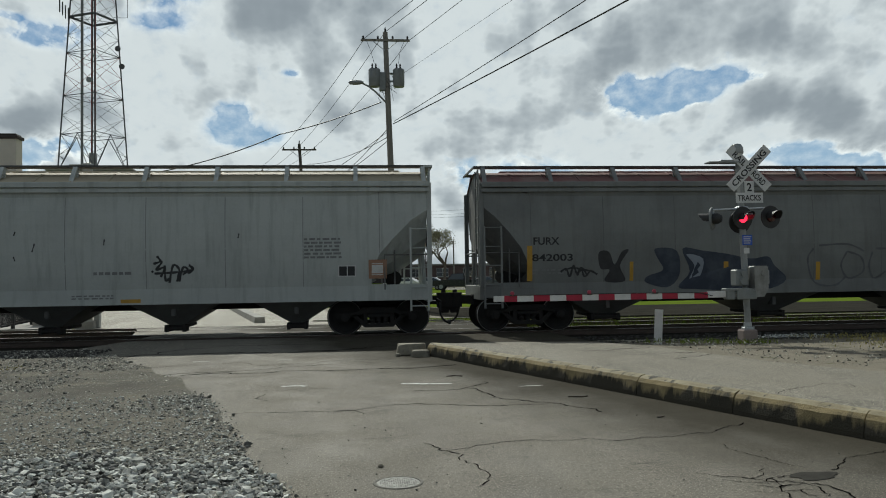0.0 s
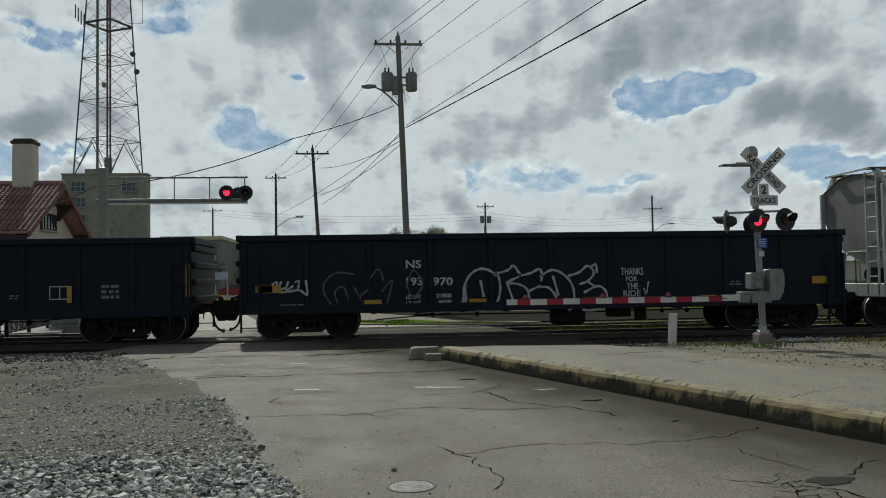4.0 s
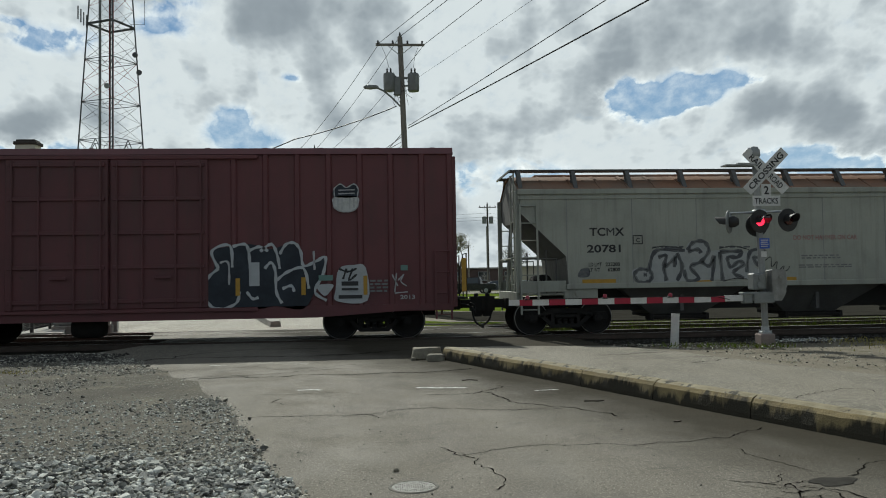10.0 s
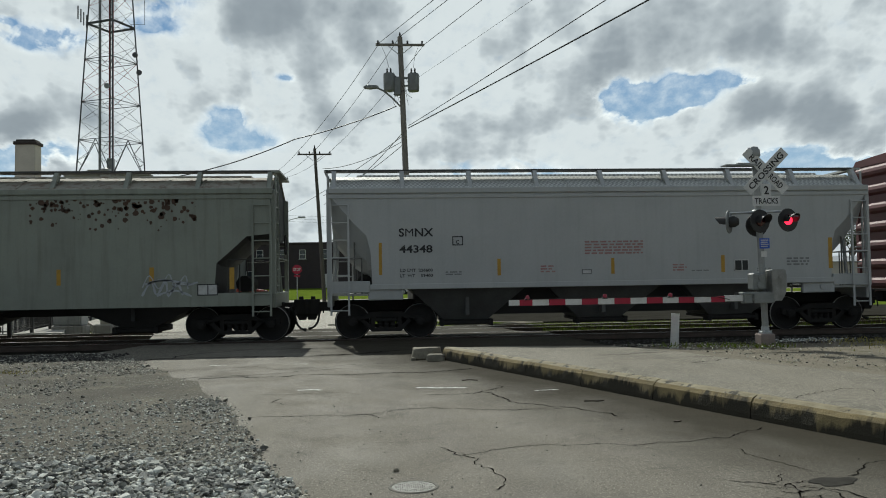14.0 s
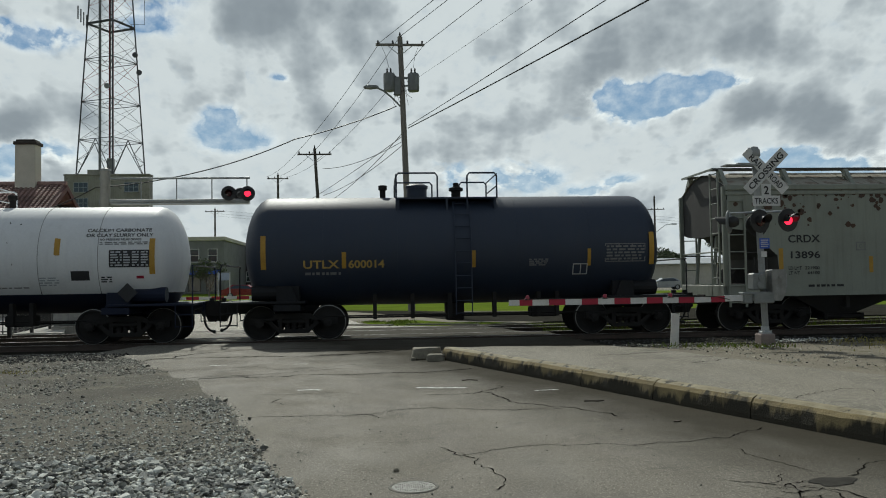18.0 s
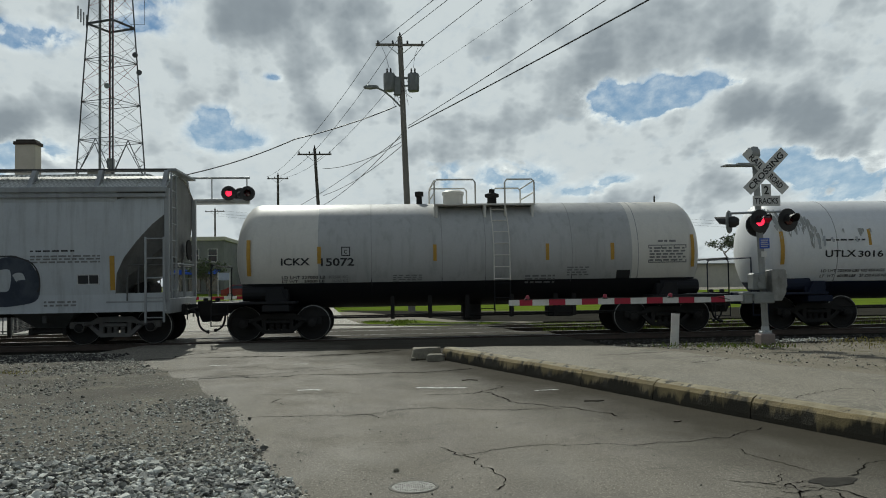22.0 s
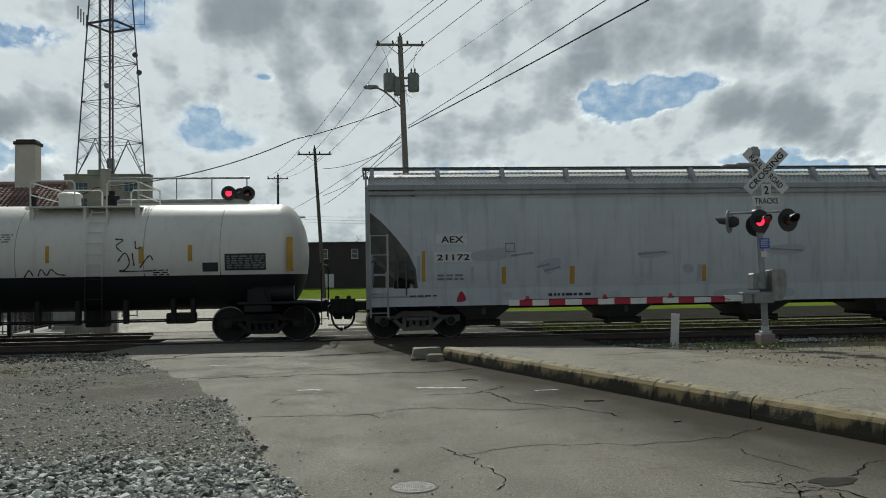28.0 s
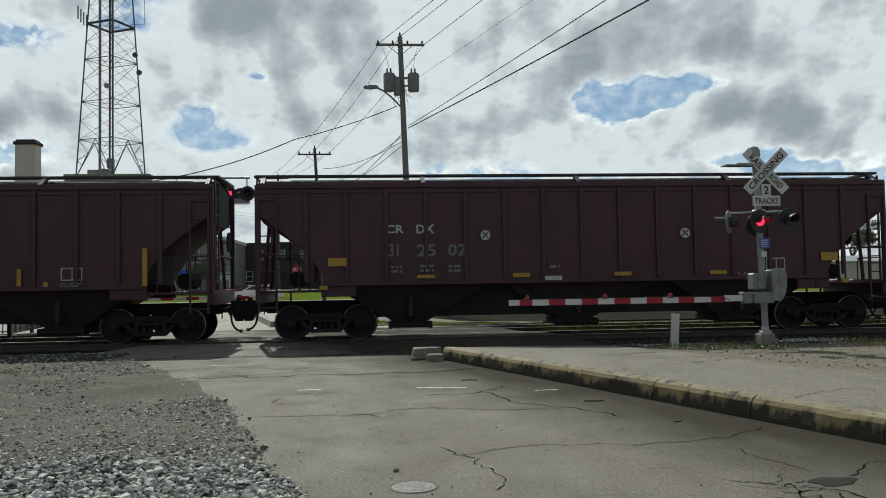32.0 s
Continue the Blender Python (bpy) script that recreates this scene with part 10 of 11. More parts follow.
part("lamp_arm", Kit().line([(-0.1, 0, 7.6), (1.4, -0.2, 8.6), (2.4, -0.3, 8.8)], 0.04, 6), GALV, pole3)
part("lamp_head", Kit().box(2.2, 3.0, -0.45, -0.15, 8.72, 8.92, 0.05), GALV, pole3, "street lamp head")
part("lamp_arm", Kit().line([(0, 0, 7.9), (-1.5, -0.2, 9.0), (-2.6, -0.3, 9.0)], 0.05, 6), GALV, pole4)
part("lamp_head", Kit().box(-3.3, -2.5, -0.45, -0.15, 8.9, 9.1, 0.05), CANGREY, pole4, "street lamp head")
part("lamp_arm", Kit().line([(0, 0, 8.4), (1.6, -0.2, 9.6), (2.6, -0.3, 9.7)], 0.05, 6), GALV, pole5)
part("lamp_head", Kit().box(2.5, 3.3, -0.45, -0.15, 9.6, 9.8, 0.05), GALV, pole5, "street lamp head")
part("transformer", Kit().lathe([(0.0, 9.0), (0.28, 9.0), (0.3, 9.9), (0.0, 10.0)], 14, 2, (0.45, -0.2, 0)), CANGREY, pole6, smooth=True)
part("transformer", Kit().lathe([(0.0, 9.0), (0.28, 9.0), (0.3, 9.9), (0.0, 10.0)], 14, 2, (-0.45, -0.2, 0)), CANGREY, pole6, smooth=True)


# ================================================================ TOWER AND BUILDINGS
def window_unit(parent, x, y, z, w, h, bars=(2, 2), frame_m=WHITEP, face=-1, sill=True):
    t = 0.07
    ring = [(sx * (w / 2 - d), yy, sz * (h / 2 - d)) for d, yy in ((0, -0.06), (t, -0.06), (t, 0.06), (0, 0.06)) for sx, sz in ((-1, -1), (1, -1), (1, 1), (-1, 1))]
    quads = [(4 * r + i, 4 * r + (i + 1) % 4, 4 * ((r + 1) % 4) + (i + 1) % 4, 4 * ((r + 1) % 4) + i) for r in range(4) for i in range(4)]
    q = part("window", Kit().add(ring, quads), frame_m, parent, at=pose(x, y, z))
    for i in range(1, bars[0]):
        part("mullion", Kit().box(-w / 2 + w * i / bars[0] - 0.03, -w / 2 + w * i / bars[0] + 0.03, -0.05, 0.05, -h / 2 + t, h / 2 - t), frame_m, q)
    for i in range(1, bars[1]):
        part("crossbar", Kit().box(-w / 2 + t, w / 2 - t, -0.046, 0.046, -h / 2 + h * i / bars[1] - 0.03, -h / 2 + h * i / bars[1] + 0.03), frame_m, q)
    part("pane", Kit().box(-w / 2 + 0.02, w / 2 - 0.02, -0.015, 0.015, -h / 2 + 0.02, h / 2 - 0.02), PANE, q)
    if sill:
        part("sill", Kit().box(-w / 2 - 0.1, w / 2 + 0.1, -0.16, 0.02, -h / 2 - 0.12, -h / 2, 0.01), CONCRETE, q)
    return q


ex = thing("exchange_building", pose(-46.05, 142, 0), "tall tan concrete office block with few windows", "building")
part("wall", Kit().box(-7.1, 7.1, 0, 2.2, -0.4, 20.6, 0.05), TANWALL, ex)
part("parapet", Kit().box(-7.2, 7.2, -0.1, 2.3, 20.6, 20.9, 0.05), TANWALL, ex)
part("penthouse", Kit().box(-3.4, -0.8, 0.4, 2.0, 20.9, 21.7, 0.05), TANWALL, ex)
for z in (18.6, 15.9, 12.9, 9.9, 6.9):
    for x in ((-4.3, 4.1) if z > 18 else (-4.3,)):
        window_unit(ex, x, -0.06, z, 2.4, 1.7, (3, 2), GALV)

tow = thing("lattice_tower", pose(-47.55, 149, 21.0), "tall red and white steel lattice tower with antennas", "tower")
TW = [(0.0, 6.2), (32.0, 3.95), (44, 3.1)]


def tw(z):
    for (a, b), (c, d) in zip(TW, TW[1:]):
        if z <= c:
            return b + (d - b) * (z - a) / (c - a)
    return TW[-1][1]


T_RED = surf("tower_red", (0.24, 0.05, 0.045), (0.18, 0.055, 0.05), 1, 0.6)
T_WHITE = surf("tower_white", (0.24, 0.245, 0.25), (0.19, 0.2, 0.21), 1, 0.6)
T_GREY = surf("tower_grey", (0.10, 0.10, 0.11), (0.075, 0.075, 0.08), 1, 0.6)
turn = radians(20)
corner = lambda i, z: Vector((tw(z) * 0.935 * cos(turn + i * pi / 2), tw(z) * 0.935 * sin(turn + i * pi / 2), z))
levels = [0, 6.7, 10.1, 13.6, 17.4, 21.3, 24.5, 27.7, 31, 34.2, 37.6, 41]
for i in range(4):
    part("leg", Kit().line([corner(i, z) for z in levels], 0.14, 6), T_GREY, tow)


def brace(a, b, r, m_):
    part("brace", Kit().rod(a, b, r, 4), m_, tow)


for li, (z0, z1) in enumerate(zip(levels, levels[1:])):
    m2 = (T_GREY, T_WHITE, T_WHITE, T_RED, T_RED)[li % 5]
    for i in range(4):
        a, b, c, d = corner(i, z0), corner(i + 1, z0), corner(i, z1), corner(i + 1, z1)
        if li % 2 == 0:
            brace(c, d, 0.075, T_GREY)
        m_ = (c + d) / 2
        if li == 0:
            for e, g in ((a, c), (b, d)):
                brace(e, m_, 0.08, T_GREY)
                brace(e.lerp(m_, 0.33), e.lerp(g, 0.45), 0.04, T_GREY)
                brace(e.lerp(m_, 0.66), e.lerp(g, 0.45), 0.04, T_GREY)
                brace(e.lerp(m_, 0.66), g, 0.04, T_GREY)
        else:
            brace(a, d, 0.038, m2)
            brace(b, c, 0.038, m2)
    if li % 2 == 0:
        brace(corner(0, z1), corner(2, z1), 0.04, T_GREY)
        brace(corner(1, z1), corner(3, z1), 0.04, T_GREY)
k = Kit()
for dx in (-0.35, 0.35):
    k.rod((dx, 0, 0), (dx, 0, 41), 0.09, 6)
for i in range(60):
    k.rod((-0.35, 0, i * 0.68), (0.35, 0, i * 0.68), 0.03, 4)
part("climbing_ladder", k, T_RED, tow)
part("cable_tray", Kit().box(-2.1, -1.7, -0.4, -0.1, 0, 41), T_WHITE, tow)
k = Kit()
for i in range(4):
    a, b = corner(i, 27.6), corner(i + 1, 27.6)
    k.rod(a + Vector((0, 0, 0.3)), b + Vector((0, 0, 0.3)), 0.17, 4)
part("antenna_platform", k, T_GREY, tow)
for x, z in ((-5.5, 30.0), (-5.0, 29.4), (-4.5, 28.8), (-4.0, 28.3)):
    part("antenna", Kit().rod((x, -1, z - 1.2), (x, -1, z + 1.2), 0.12, 6), T_GREY, tow)
part("antenna", Kit().line([(3.8, -1, 27.9), (6.2, -1, 27.9), (6.2, -1, 32.4)], 0.05, 5), T_GREY, tow)
for x, z in ((-0.1, 16.4), (5.5, 18.8), (4.8, 22.0)):
    part("dish", Kit().lathe([(0.0, 0.25), (0.3, 0.15), (0.5, 0.0), (0.5, -0.1), (0.0, -0.12)], 14, 1, (x, -2, z)), SILVER if x < 0 else T_GREY, tow)
part("equipment_hut", Kit().box(-0.55, 0.45, -0.8, 0.6, 0, 3.6, 0.08), CANGREY, tow)


def gable_house(name, at, w, d, eave, ridge, wall_m, label, over=0.7):
    """A house with a clay tile roof, its gable to -y."""
    h = thing(name, at, label, "building")
    part("wall", Kit().prism([(-w / 2, -0.4), (w / 2, -0.4), (w / 2, eave), (0, ridge - 0.25), (-w / 2, eave)], 1, 0, d), wall_m, h)
    return h


depot = gable_house("depot", pose(-19.5, 50, 0, rz=90), 8.6, 26, 4.55, 7.45, CREAM, "cream stucco railway depot with a red clay tile roof")
D_EAVE, D_RIDGE, D_HALF = 4.7, 7.65, 4.7
pitch = atan2(D_RIDGE - D_EAVE, D_HALF)
for s in (-1, 1):
    sl = 5.9
    n_rows = 24
    k = Kit()
    k.loft([[(s * q * cos(pitch), y, D_RIDGE - q * sin(pitch) + dz) for y, dz in ((-0.9, 0.0), (26.5, 0.0), (26.5, -0.12), (-0.9, -0.12))] for q in (0, sl)])
    slope = part("roof_slope", k, TILE, depot, "red clay tile roof slope")
    me = None
    for i in range(n_rows):
        a0, a1 = i / n_rows * sl, (i + 1.1) / n_rows * sl
        if me is None:
            kk = Kit()
            for j in range(98):
                y = -0.72 + j * 0.278
                kk.loft([[(s * q * cos(pitch), y + 0.11 * cos(a), -q * sin(pitch) + 0.10 * sin(a) + (0.03 if q == 0 else 0.08)) for a in [pi * t / 4 for t in range(5)]] for q in (0, a1 - a0)], False, False)
            me = kk.mesh("tile_course", TILE)
        part("tile_course", me, None, slope, at=pose(s * a0 * cos(pitch), 0, D_RIDGE - a0 * sin(pitch)))
    part("barge_board", Kit().loft([[(s * q * cos(pitch), y, D_RIDGE + 0.02 - q * sin(pitch) + dz) for y, dz in ((-1.0, 0.0), (-0.9, 0.0), (-0.9, -0.34), (-1.0, -0.34))] for q in (0, sl)]), surf("red_brown_timber", (0.13, 0.05, 0.04), (0.09, 0.04, 0.034), 2, 0.7), depot)
    for t in (1.5, 4.2):
        part("bracket", Kit().prism([(0, 0), (-0.85, 0), (-0.85, -0.15), (-0.12, -0.95), (0, -0.95)], 0, s * t - 0.1, s * t + 0.1), DARKWOOD, depot, at=pose(0, 0, D_RIDGE - 0.2 - t * math.tan(pitch)))
    part("fascia", Kit().box(min(s * 5.0, s * 5.1), max(s * 5.0, s * 5.1), -0.9, 26.4, 4.05, 4.3), DARKWOOD, depot)
part("ridge_cap", Kit().rod((0, -0.95, D_RIDGE + 0.08), (0, 26.4, D_RIDGE + 0.08), 0.17, 10), TILE, depot)
window_unit(depot, 0, -0.06, 5.4, 2.2, 1.0, (5, 1), DARKWOOD)
for x in (-2.8, 0, 2.8):
    window_unit(depot, x, -0.06, 1.9, 1.3, 2.1, (2, 3), WHITEP)
# lean-to canopy on the track side
part("canopy", Kit().loft([[(x, y, z + dz) for y, dz in ((-2.8, 0), (26, 0), (26, -0.15), (-2.8, -0.15))] for x, z in ((-4.3, 4.0), (-7.2, 3.2))]), TILE, depot, "low tiled canopy")
part("canopy", Kit().loft([[(x, y, z + dz) for x, dz in ((-7.2, 0), (5.0, 0), (5.0, -0.15), (-7.2, -0.15))] for y, z in ((0.0, 4.0), (-2.9, 3.2))]), TILE, depot, "low tiled canopy")
for i in range(6):
    part("canopy_post", Kit().box(-7.0, -6.7, -2.6 + i * 4.6, -2.3 + i * 4.6, -0.3, 3.3, 0.02), CREAM, depot)
for x in (-2.2, 1.6, 4.6):
    part("canopy_post", Kit().box(x - 0.15, x + 0.15, -2.75, -2.45, -0.3, 3.3, 0.02), CREAM, depot)
for i in range(6):
    q = window_unit(depot, -4.36, 3 + i * 3.6, 2.0, 1.4, 2.2, (2, 3), WHITEP)
    q.matrix_basis = pose(-4.36, 3 + i * 3.6, 2.0, rz=-90)
ch = part("chimney", Kit().prism([(-0.47, 0), (0.47, 0), (0.43, 3.3), (-0.43, 3.3)], 1, -0.58, 0.58), CREAM, depot, "cream chimney with a dark cap", at=pose(0.0, 1.3, 6.75))
part("chimney_cap", Kit().box(-0.53, 0.53, -0.68, 0.68, 3.3, 3.5, 0.04), DARKWOOD, ch)
part("chimney_flue", Kit().box(-0.42, 0.42, -0.55, 0.55, 3.5, 3.62, 0.03), DARKWOOD, ch)

bb = thing("brick_building", pose(-7.15, 122, 0), "two-storey dark brick building with white windows", "building")
part("wall", Kit().box(-14.75, 14.75, 0, 20, 0.3, 7.4, 0.04), BRICK, bb)
part("parapet", Kit().box(-14.85, 14.85, -0.1, 20.1, 7.4, 7.7, 0.04), BRICK, bb)
for x in (-17.4, -14.2, -11.1, -7.8, -3.3):
    window_unit(bb, x + 7.15, -0.05, 5.9, 0.98, 1.4, (1, 2), WHITEP)
for x in (-18.9, -14.9):
    window_unit(bb, x + 7.15, -0.05, 2.7, 0.98, 1.5, (1, 2), WHITEP)
part("door", Kit().box(-0.9, 0.7, -0.05, 0.04, 0.85, 2.9, 0.01), WHITEP, bb, "white entrance door")
for x, z, w, h in ((11.6, 2.3, 0.45, 1.3), (12.6, 2.4, 0.5, 1.1), (10.1, 2.2, 0.3, 0.6)):
    part("notice_board", Kit().box(x - w, x + w, -0.06, 0.0, z - h / 2, z + h / 2, 0.01), CONCRETE, bb)
b2 = thing("commercial_building", pose(-22.5, 105, 0), "grey two-storey commercial building down the street", "building")
part("wall", Kit().box(-4.5, 3.0, 0, 30, -0.4, 7.2, 0.05), surf("soot_grey_render", (0.24, 0.24, 0.235), (0.18, 0.18, 0.178), 0.8, 0.9, 0, 0.2, 20), b2)
part("cornice", Kit().box(-4.7, 3.2, -0.2, 30.2, 7.2, 7.7, 0.05), CREAM, b2)
for x in (-3, -0.7, 1.6):
    window_unit(b2, x, -0.05, 5.3, 1.2, 1.7, (1, 2), WHITEP)
    window_unit(b2, x, -0.05, 1.8, 1.6, 2.2, (1, 1), DARKWOOD)
part("awning", Kit().prism([(-1.2, 2.9), (0, 3.5), (0, 2.9)], 0, -3.8, 2.5), SIGNBLUE, b2, "blue shop awning")
b3 = thing("warehouse", pose(14, 150, 0), "long low brown brick warehouse", "building")
part("wall", Kit().box(-6, 44, 0, 20, -0.4, 3.7, 0.05), surf("mauve_brick", (0.13, 0.09, 0.085), (0.1, 0.07, 0.068), 1.2, 0.85, 0, 0.3, 20), b3)
part("roof", Kit().box(-6.3, 44.3, -0.3, 20.3, 3.7, 4.0, 0.05), CONCRETE, b3)
for i in range(10):
    window_unit(b3, -4 + i * 5, -0.05, 2.4, 2.2, 1.6, (2, 2), GALV)
b4 = thing("shed", pose(40, 118, 0), "long pale metal shed", "building")
part("wall", Kit().box(-18, 40, 0, 14, -0.4, 3.6, 0.05), CREAM, b4)
part("roof", Kit().prism([(-0.6, 3.6), (7, 4.6), (14.6, 3.6), (14.6, 3.5), (-0.6, 3.5)], 0, -18.5, 40.5), GALV, b4)

# ================================================================ TREES, WEEDS AND SMALL THINGS BEYOND
def tree(x, y, h, crown, label, leaf_m=LEAF, seed=1, leaves=2600, leaf=0.16, bare=0.0):
    """A tapered trunk with forking limbs and a crown of many small leaves."""
    rnd = random.Random(seed)
    t = thing("tree", pose(x, y, -0.1), label, "tree", "trees beyond the tracks")
    wood, tips = Kit(), []

    def limb(p, d, length, r, depth):
        q = p + d * length
        mid_ = p.lerp(q, 0.5) + Vector((rnd.uniform(-1, 1), rnd.uniform(-1, 1), rnd.uniform(-0.3, 0.6))) * length * 0.08
        wood.rod(p, mid_, r, 6 if depth < 2 else 4, r * 0.85)
        wood.rod(mid_, q, r * 0.85, 6 if depth < 2 else 4, r * 0.62)
        if depth >= 5:
            tips.append(q)
            return
        for i in range(rnd.choice((2, 3, 3)) if depth else 4):
            a = rnd.uniform(0, 6.28)
            spread = rnd.uniform(0.45, 0.95) if depth else rnd.uniform(0.5, 0.85)
            nd = (d * cos(spread) + Vector((cos(a), sin(a), rnd.uniform(-0.1, 0.3))) * sin(spread)).normalized()
            limb(q, nd, length * rnd.uniform(0.6, 0.82), r * 0.6, depth + 1)
        if depth >= 2:
            tips.append(q)

    limb(Vector((0, 0, 0)), Vector((0, 0, 1)), h * 0.3, h * 0.026, 0)
    top = max(p.z for p in tips)
    wide = max(hypot(p.x, p.y) for p in tips)
    for i, v in enumerate(wood.v):
        f = max(0, v[2] / top)
        wood.v[i] = (v[0] * (1 + (crown / wide - 1) * min(1, f * 2)), v[1] * (1 + (crown / wide - 1) * min(1, f * 2)), v[2] * (h * 0.93) / top)
    part("trunk", wood, BARK, t)
    if leaves:
        V, F = [], []
        for i in range(leaves):
            p = rnd.choice(tips)
            c = Vector((p.x * crown / wide, p.y * crown / wide, p.z * h * 0.93 / top)) + Vector((rnd.gauss(0, 0.5), rnd.gauss(0, 0.5), rnd.gauss(0, 0.35))) * h * 0.065
            u = Vector((rnd.gauss(0, 1), rnd.gauss(0, 1), rnd.gauss(0, 1))).normalized()
            w = u.orthogonal().normalized()
            s = leaf * rnd.uniform(0.5, 1.4)
            n = len(V)
            V += [tuple(c - u * s), tuple(c + w * s * 0.6), tuple(c + u * s), tuple(c - w * s * 0.6)]
            F.append((n, n + 1, n + 2, n + 3))
        part("crown", Kit().add(V, F), leaf_m, t)
    return t


tree(11.6, 112, 8.8, 4.2, "spreading tree coming into thin spring leaf", LEAF, 3, 7000, 0.055)
tree(19.5, 118, 7.6, 3.4, "nearly bare tree with fine twigs", LEAF, 4, 2500, 0.05)
tree(5.6, 150, 12.4, 5.2, "distant leafy tree above the roofs", LEAF, 5, 8000, 0.12)
tree(12.4, 156, 13.2, 5.6, "distant leafy tree above the roofs", LEAF, 6, 8000, 0.12)
tree(68, 150, 10.5, 6.5, "dark leafy tree far beyond the lawn", LEAFDARK, 7, 3000, 0.22)
tree(-4.6, 148, 11.0, 4.0, "distant bare tree behind the brick building", LEAF, 8, 1500, 0.06)
tree(27.5, 128, 7.4, 3.6, "bare twiggy tree beside the pale shed", LEAF, 9, 1600, 0.06)
tree(33.5, 131, 7.0, 3.2, "bare twiggy tree beside the pale shed", LEAF, 10, 1600, 0.06)
tree(52, 140, 7.5, 4.0, "low leafy tree beyond the lawn", LEAFDARK, 12, 2000, 0.2)
tree(86, 140, 13.4, 5.6, "leafy tree beyond the lawn", LEAFDARK, 13, 4000, 0.22)
tree(-15.2, 75, 4.2, 1.8, "small dark shrub tree by the street", LEAFDARK, 14, 1500, 0.1)


def blades(name, label, count, place, height, mat, seed):
    rnd = random.Random(seed)
    V, F = [], []
    for i in range(count):
        x, y, z = place(rnd)
        h = height * rnd.uniform(0.4, 1.3)
        a = rnd.uniform(0, 6.28)
        w = 0.008 + h * 0.05
        lx, ly = rnd.gauss(0, 0.35) * h, rnd.gauss(0, 0.35) * h
        n = len(V)
        V += [(x - w * cos(a), y - w * sin(a), z), (x + w * cos(a), y + w * sin(a), z), (x + lx * 0.5 + w * 0.7 * cos(a), y + ly * 0.5 + w * 0.7 * sin(a), z + h * 0.6), (x + lx, y + ly, z + h)]
        F += [(n, n + 1, n + 2), (n, n + 2, n + 3)]
    me = bpy.data.meshes.new(name)
    me.from_pydata(V, [], F)
    me.materials.append(mat)
    return tagged(new(name, me), label, "grass", "", "stuff")


def clumped(cx, cy, sx, sy, z, r):
    return (cx + r.gauss(0, sx), cy + r.gauss(0, sy), z)


blades("mast_weeds", "green weeds at the foot of the signal", 320, lambda r: clumped(*r.choice(((8.2, 16.3, 0.3, 0.12), (7.4, 16.7, 0.5, 0.15), (6.9, 17.0, 0.6, 0.15))), 0.0, r), 0.09, BLADE, 21)
DRYGRASS = surf("dry_grass", (0.32, 0.28, 0.08), (0.22, 0.2, 0.07), 1.5, 0.8, 0, 0.0, 30, vary=0.4, rnd="island")
blades("verge_weeds", "yellow-green weeds on the dusty verge", 2200, lambda r: clumped(10.2 + abs(r.gauss(0, 2.5)), r.choice((15.2, 16.2, 17.2, 14.6)), 0.5, 0.35, 0.02, r), 0.055, DRYGRASS, 22)
blades("gravel_weeds", "sparse moss and weeds in the gravel", 900, lambda r: clumped(*r.choice(((-8.0, 14.8, 0.8, 0.3), (-6.6, 14.6, 0.4, 0.2), (-7.2, 12.4, 0.8, 0.5), (-9.5, 16.2, 0.8, 0.3))), 0.01, r), 0.035, DRYGRASS, 23)
blades("track_weeds", "grass growing along the second track", 9000, lambda r: (5.2 + r.random() ** 1.5 * 40, r.uniform(24.3, 28.3), -0.12), 0.12, BLADE, 24)
blades("lawn_edge", "longer grass at the lawn's edge", 2600, lambda r: clumped(*r.choice(((0.6, 29.0, 0.35, 0.7), (1.5, 28.4, 0.5, 0.5), (2.9, 28.2, 0.6, 0.3), (0.9, 30.6, 0.25, 0.5), (-0.2, 30.7, 0.2, 0.3))), -0.01, r), 0.06, BLADE, 25)

# kerbed island in the street
isl = thing("island_kerb", pose(0, 0, 0), "long pale concrete kerb island in the street", "kerb", "", "structure")
a, b = Vector((-7.3, 45.5, 0)), Vector((-3.5, 28.3, 0))
dd = (b - a).normalized()
for i in range(7):
    p, q = a + dd * (i * 2.5), a + dd * (i * 2.5 + 2.46)
    nn = Vector((-dd.y, dd.x, 0)) * 0.2
    part("kerb_stone", Kit().loft([[v + nn + Vector((0, 0, -0.1)), v + nn * 0.8 + Vector((0, 0, 0.2)), v - nn * 0.8 + Vector((0, 0, 0.2)), v - nn + Vector((0, 0, -0.1))] for v in (p, q)]), CONCRETE, isl)
# concrete slabs and low kerbs along the far side of the crossing
for x, y, w, d in ((-0.6, 28.4, 2.4, 0.3), (2.2, 27.6, 2.6, 0.25)):
    tagged(part("kerb", Kit().box(-w / 2, w / 2, -d / 2, d / 2, -0.1, 0.04, 0.02), EARTH, at=pose(x, y, 0, rz=-24)), "low earthy kerb by the lawn", "kerb", "", "structure")

# far gate arm
far = thing("gate_arm", pose(CX + 0.35, CY + 0.35, 1.05), "lowered far gate arm with red and white stripes", "gate arm")
part("counterweight_arm", Kit().box(-0.6, 0.1, -0.03, 0.03, -0.07, 0.07, 0.01), GALV, far)
for i in range(11):
    part("stripe", Kit().box(0.1 + i * 0.42, 0.52 + i * 0.42, -0.016, 0.016, -0.055, 0.055), REDP if i % 2 else WHITEP, far)
part("gate_mechanism", Kit().box(-0.3, 0.2, -0.42, -0.05, -0.35, 0.3, 0.05), SILVER, far)
part("support", Kit().box(-0.14, 0.04, -0.4, -0.2, -1.05, -0.35, 0.01), SILVER, far)
case = thing("equipment_case", pose(-11.2, 30.6, 0), "silver trackside equipment case", "equipment case")
part("body", Kit().box(-0.5, 0.5, -0.35, 0.35, 0.1, 1.5, 0.03), SILVER, case)
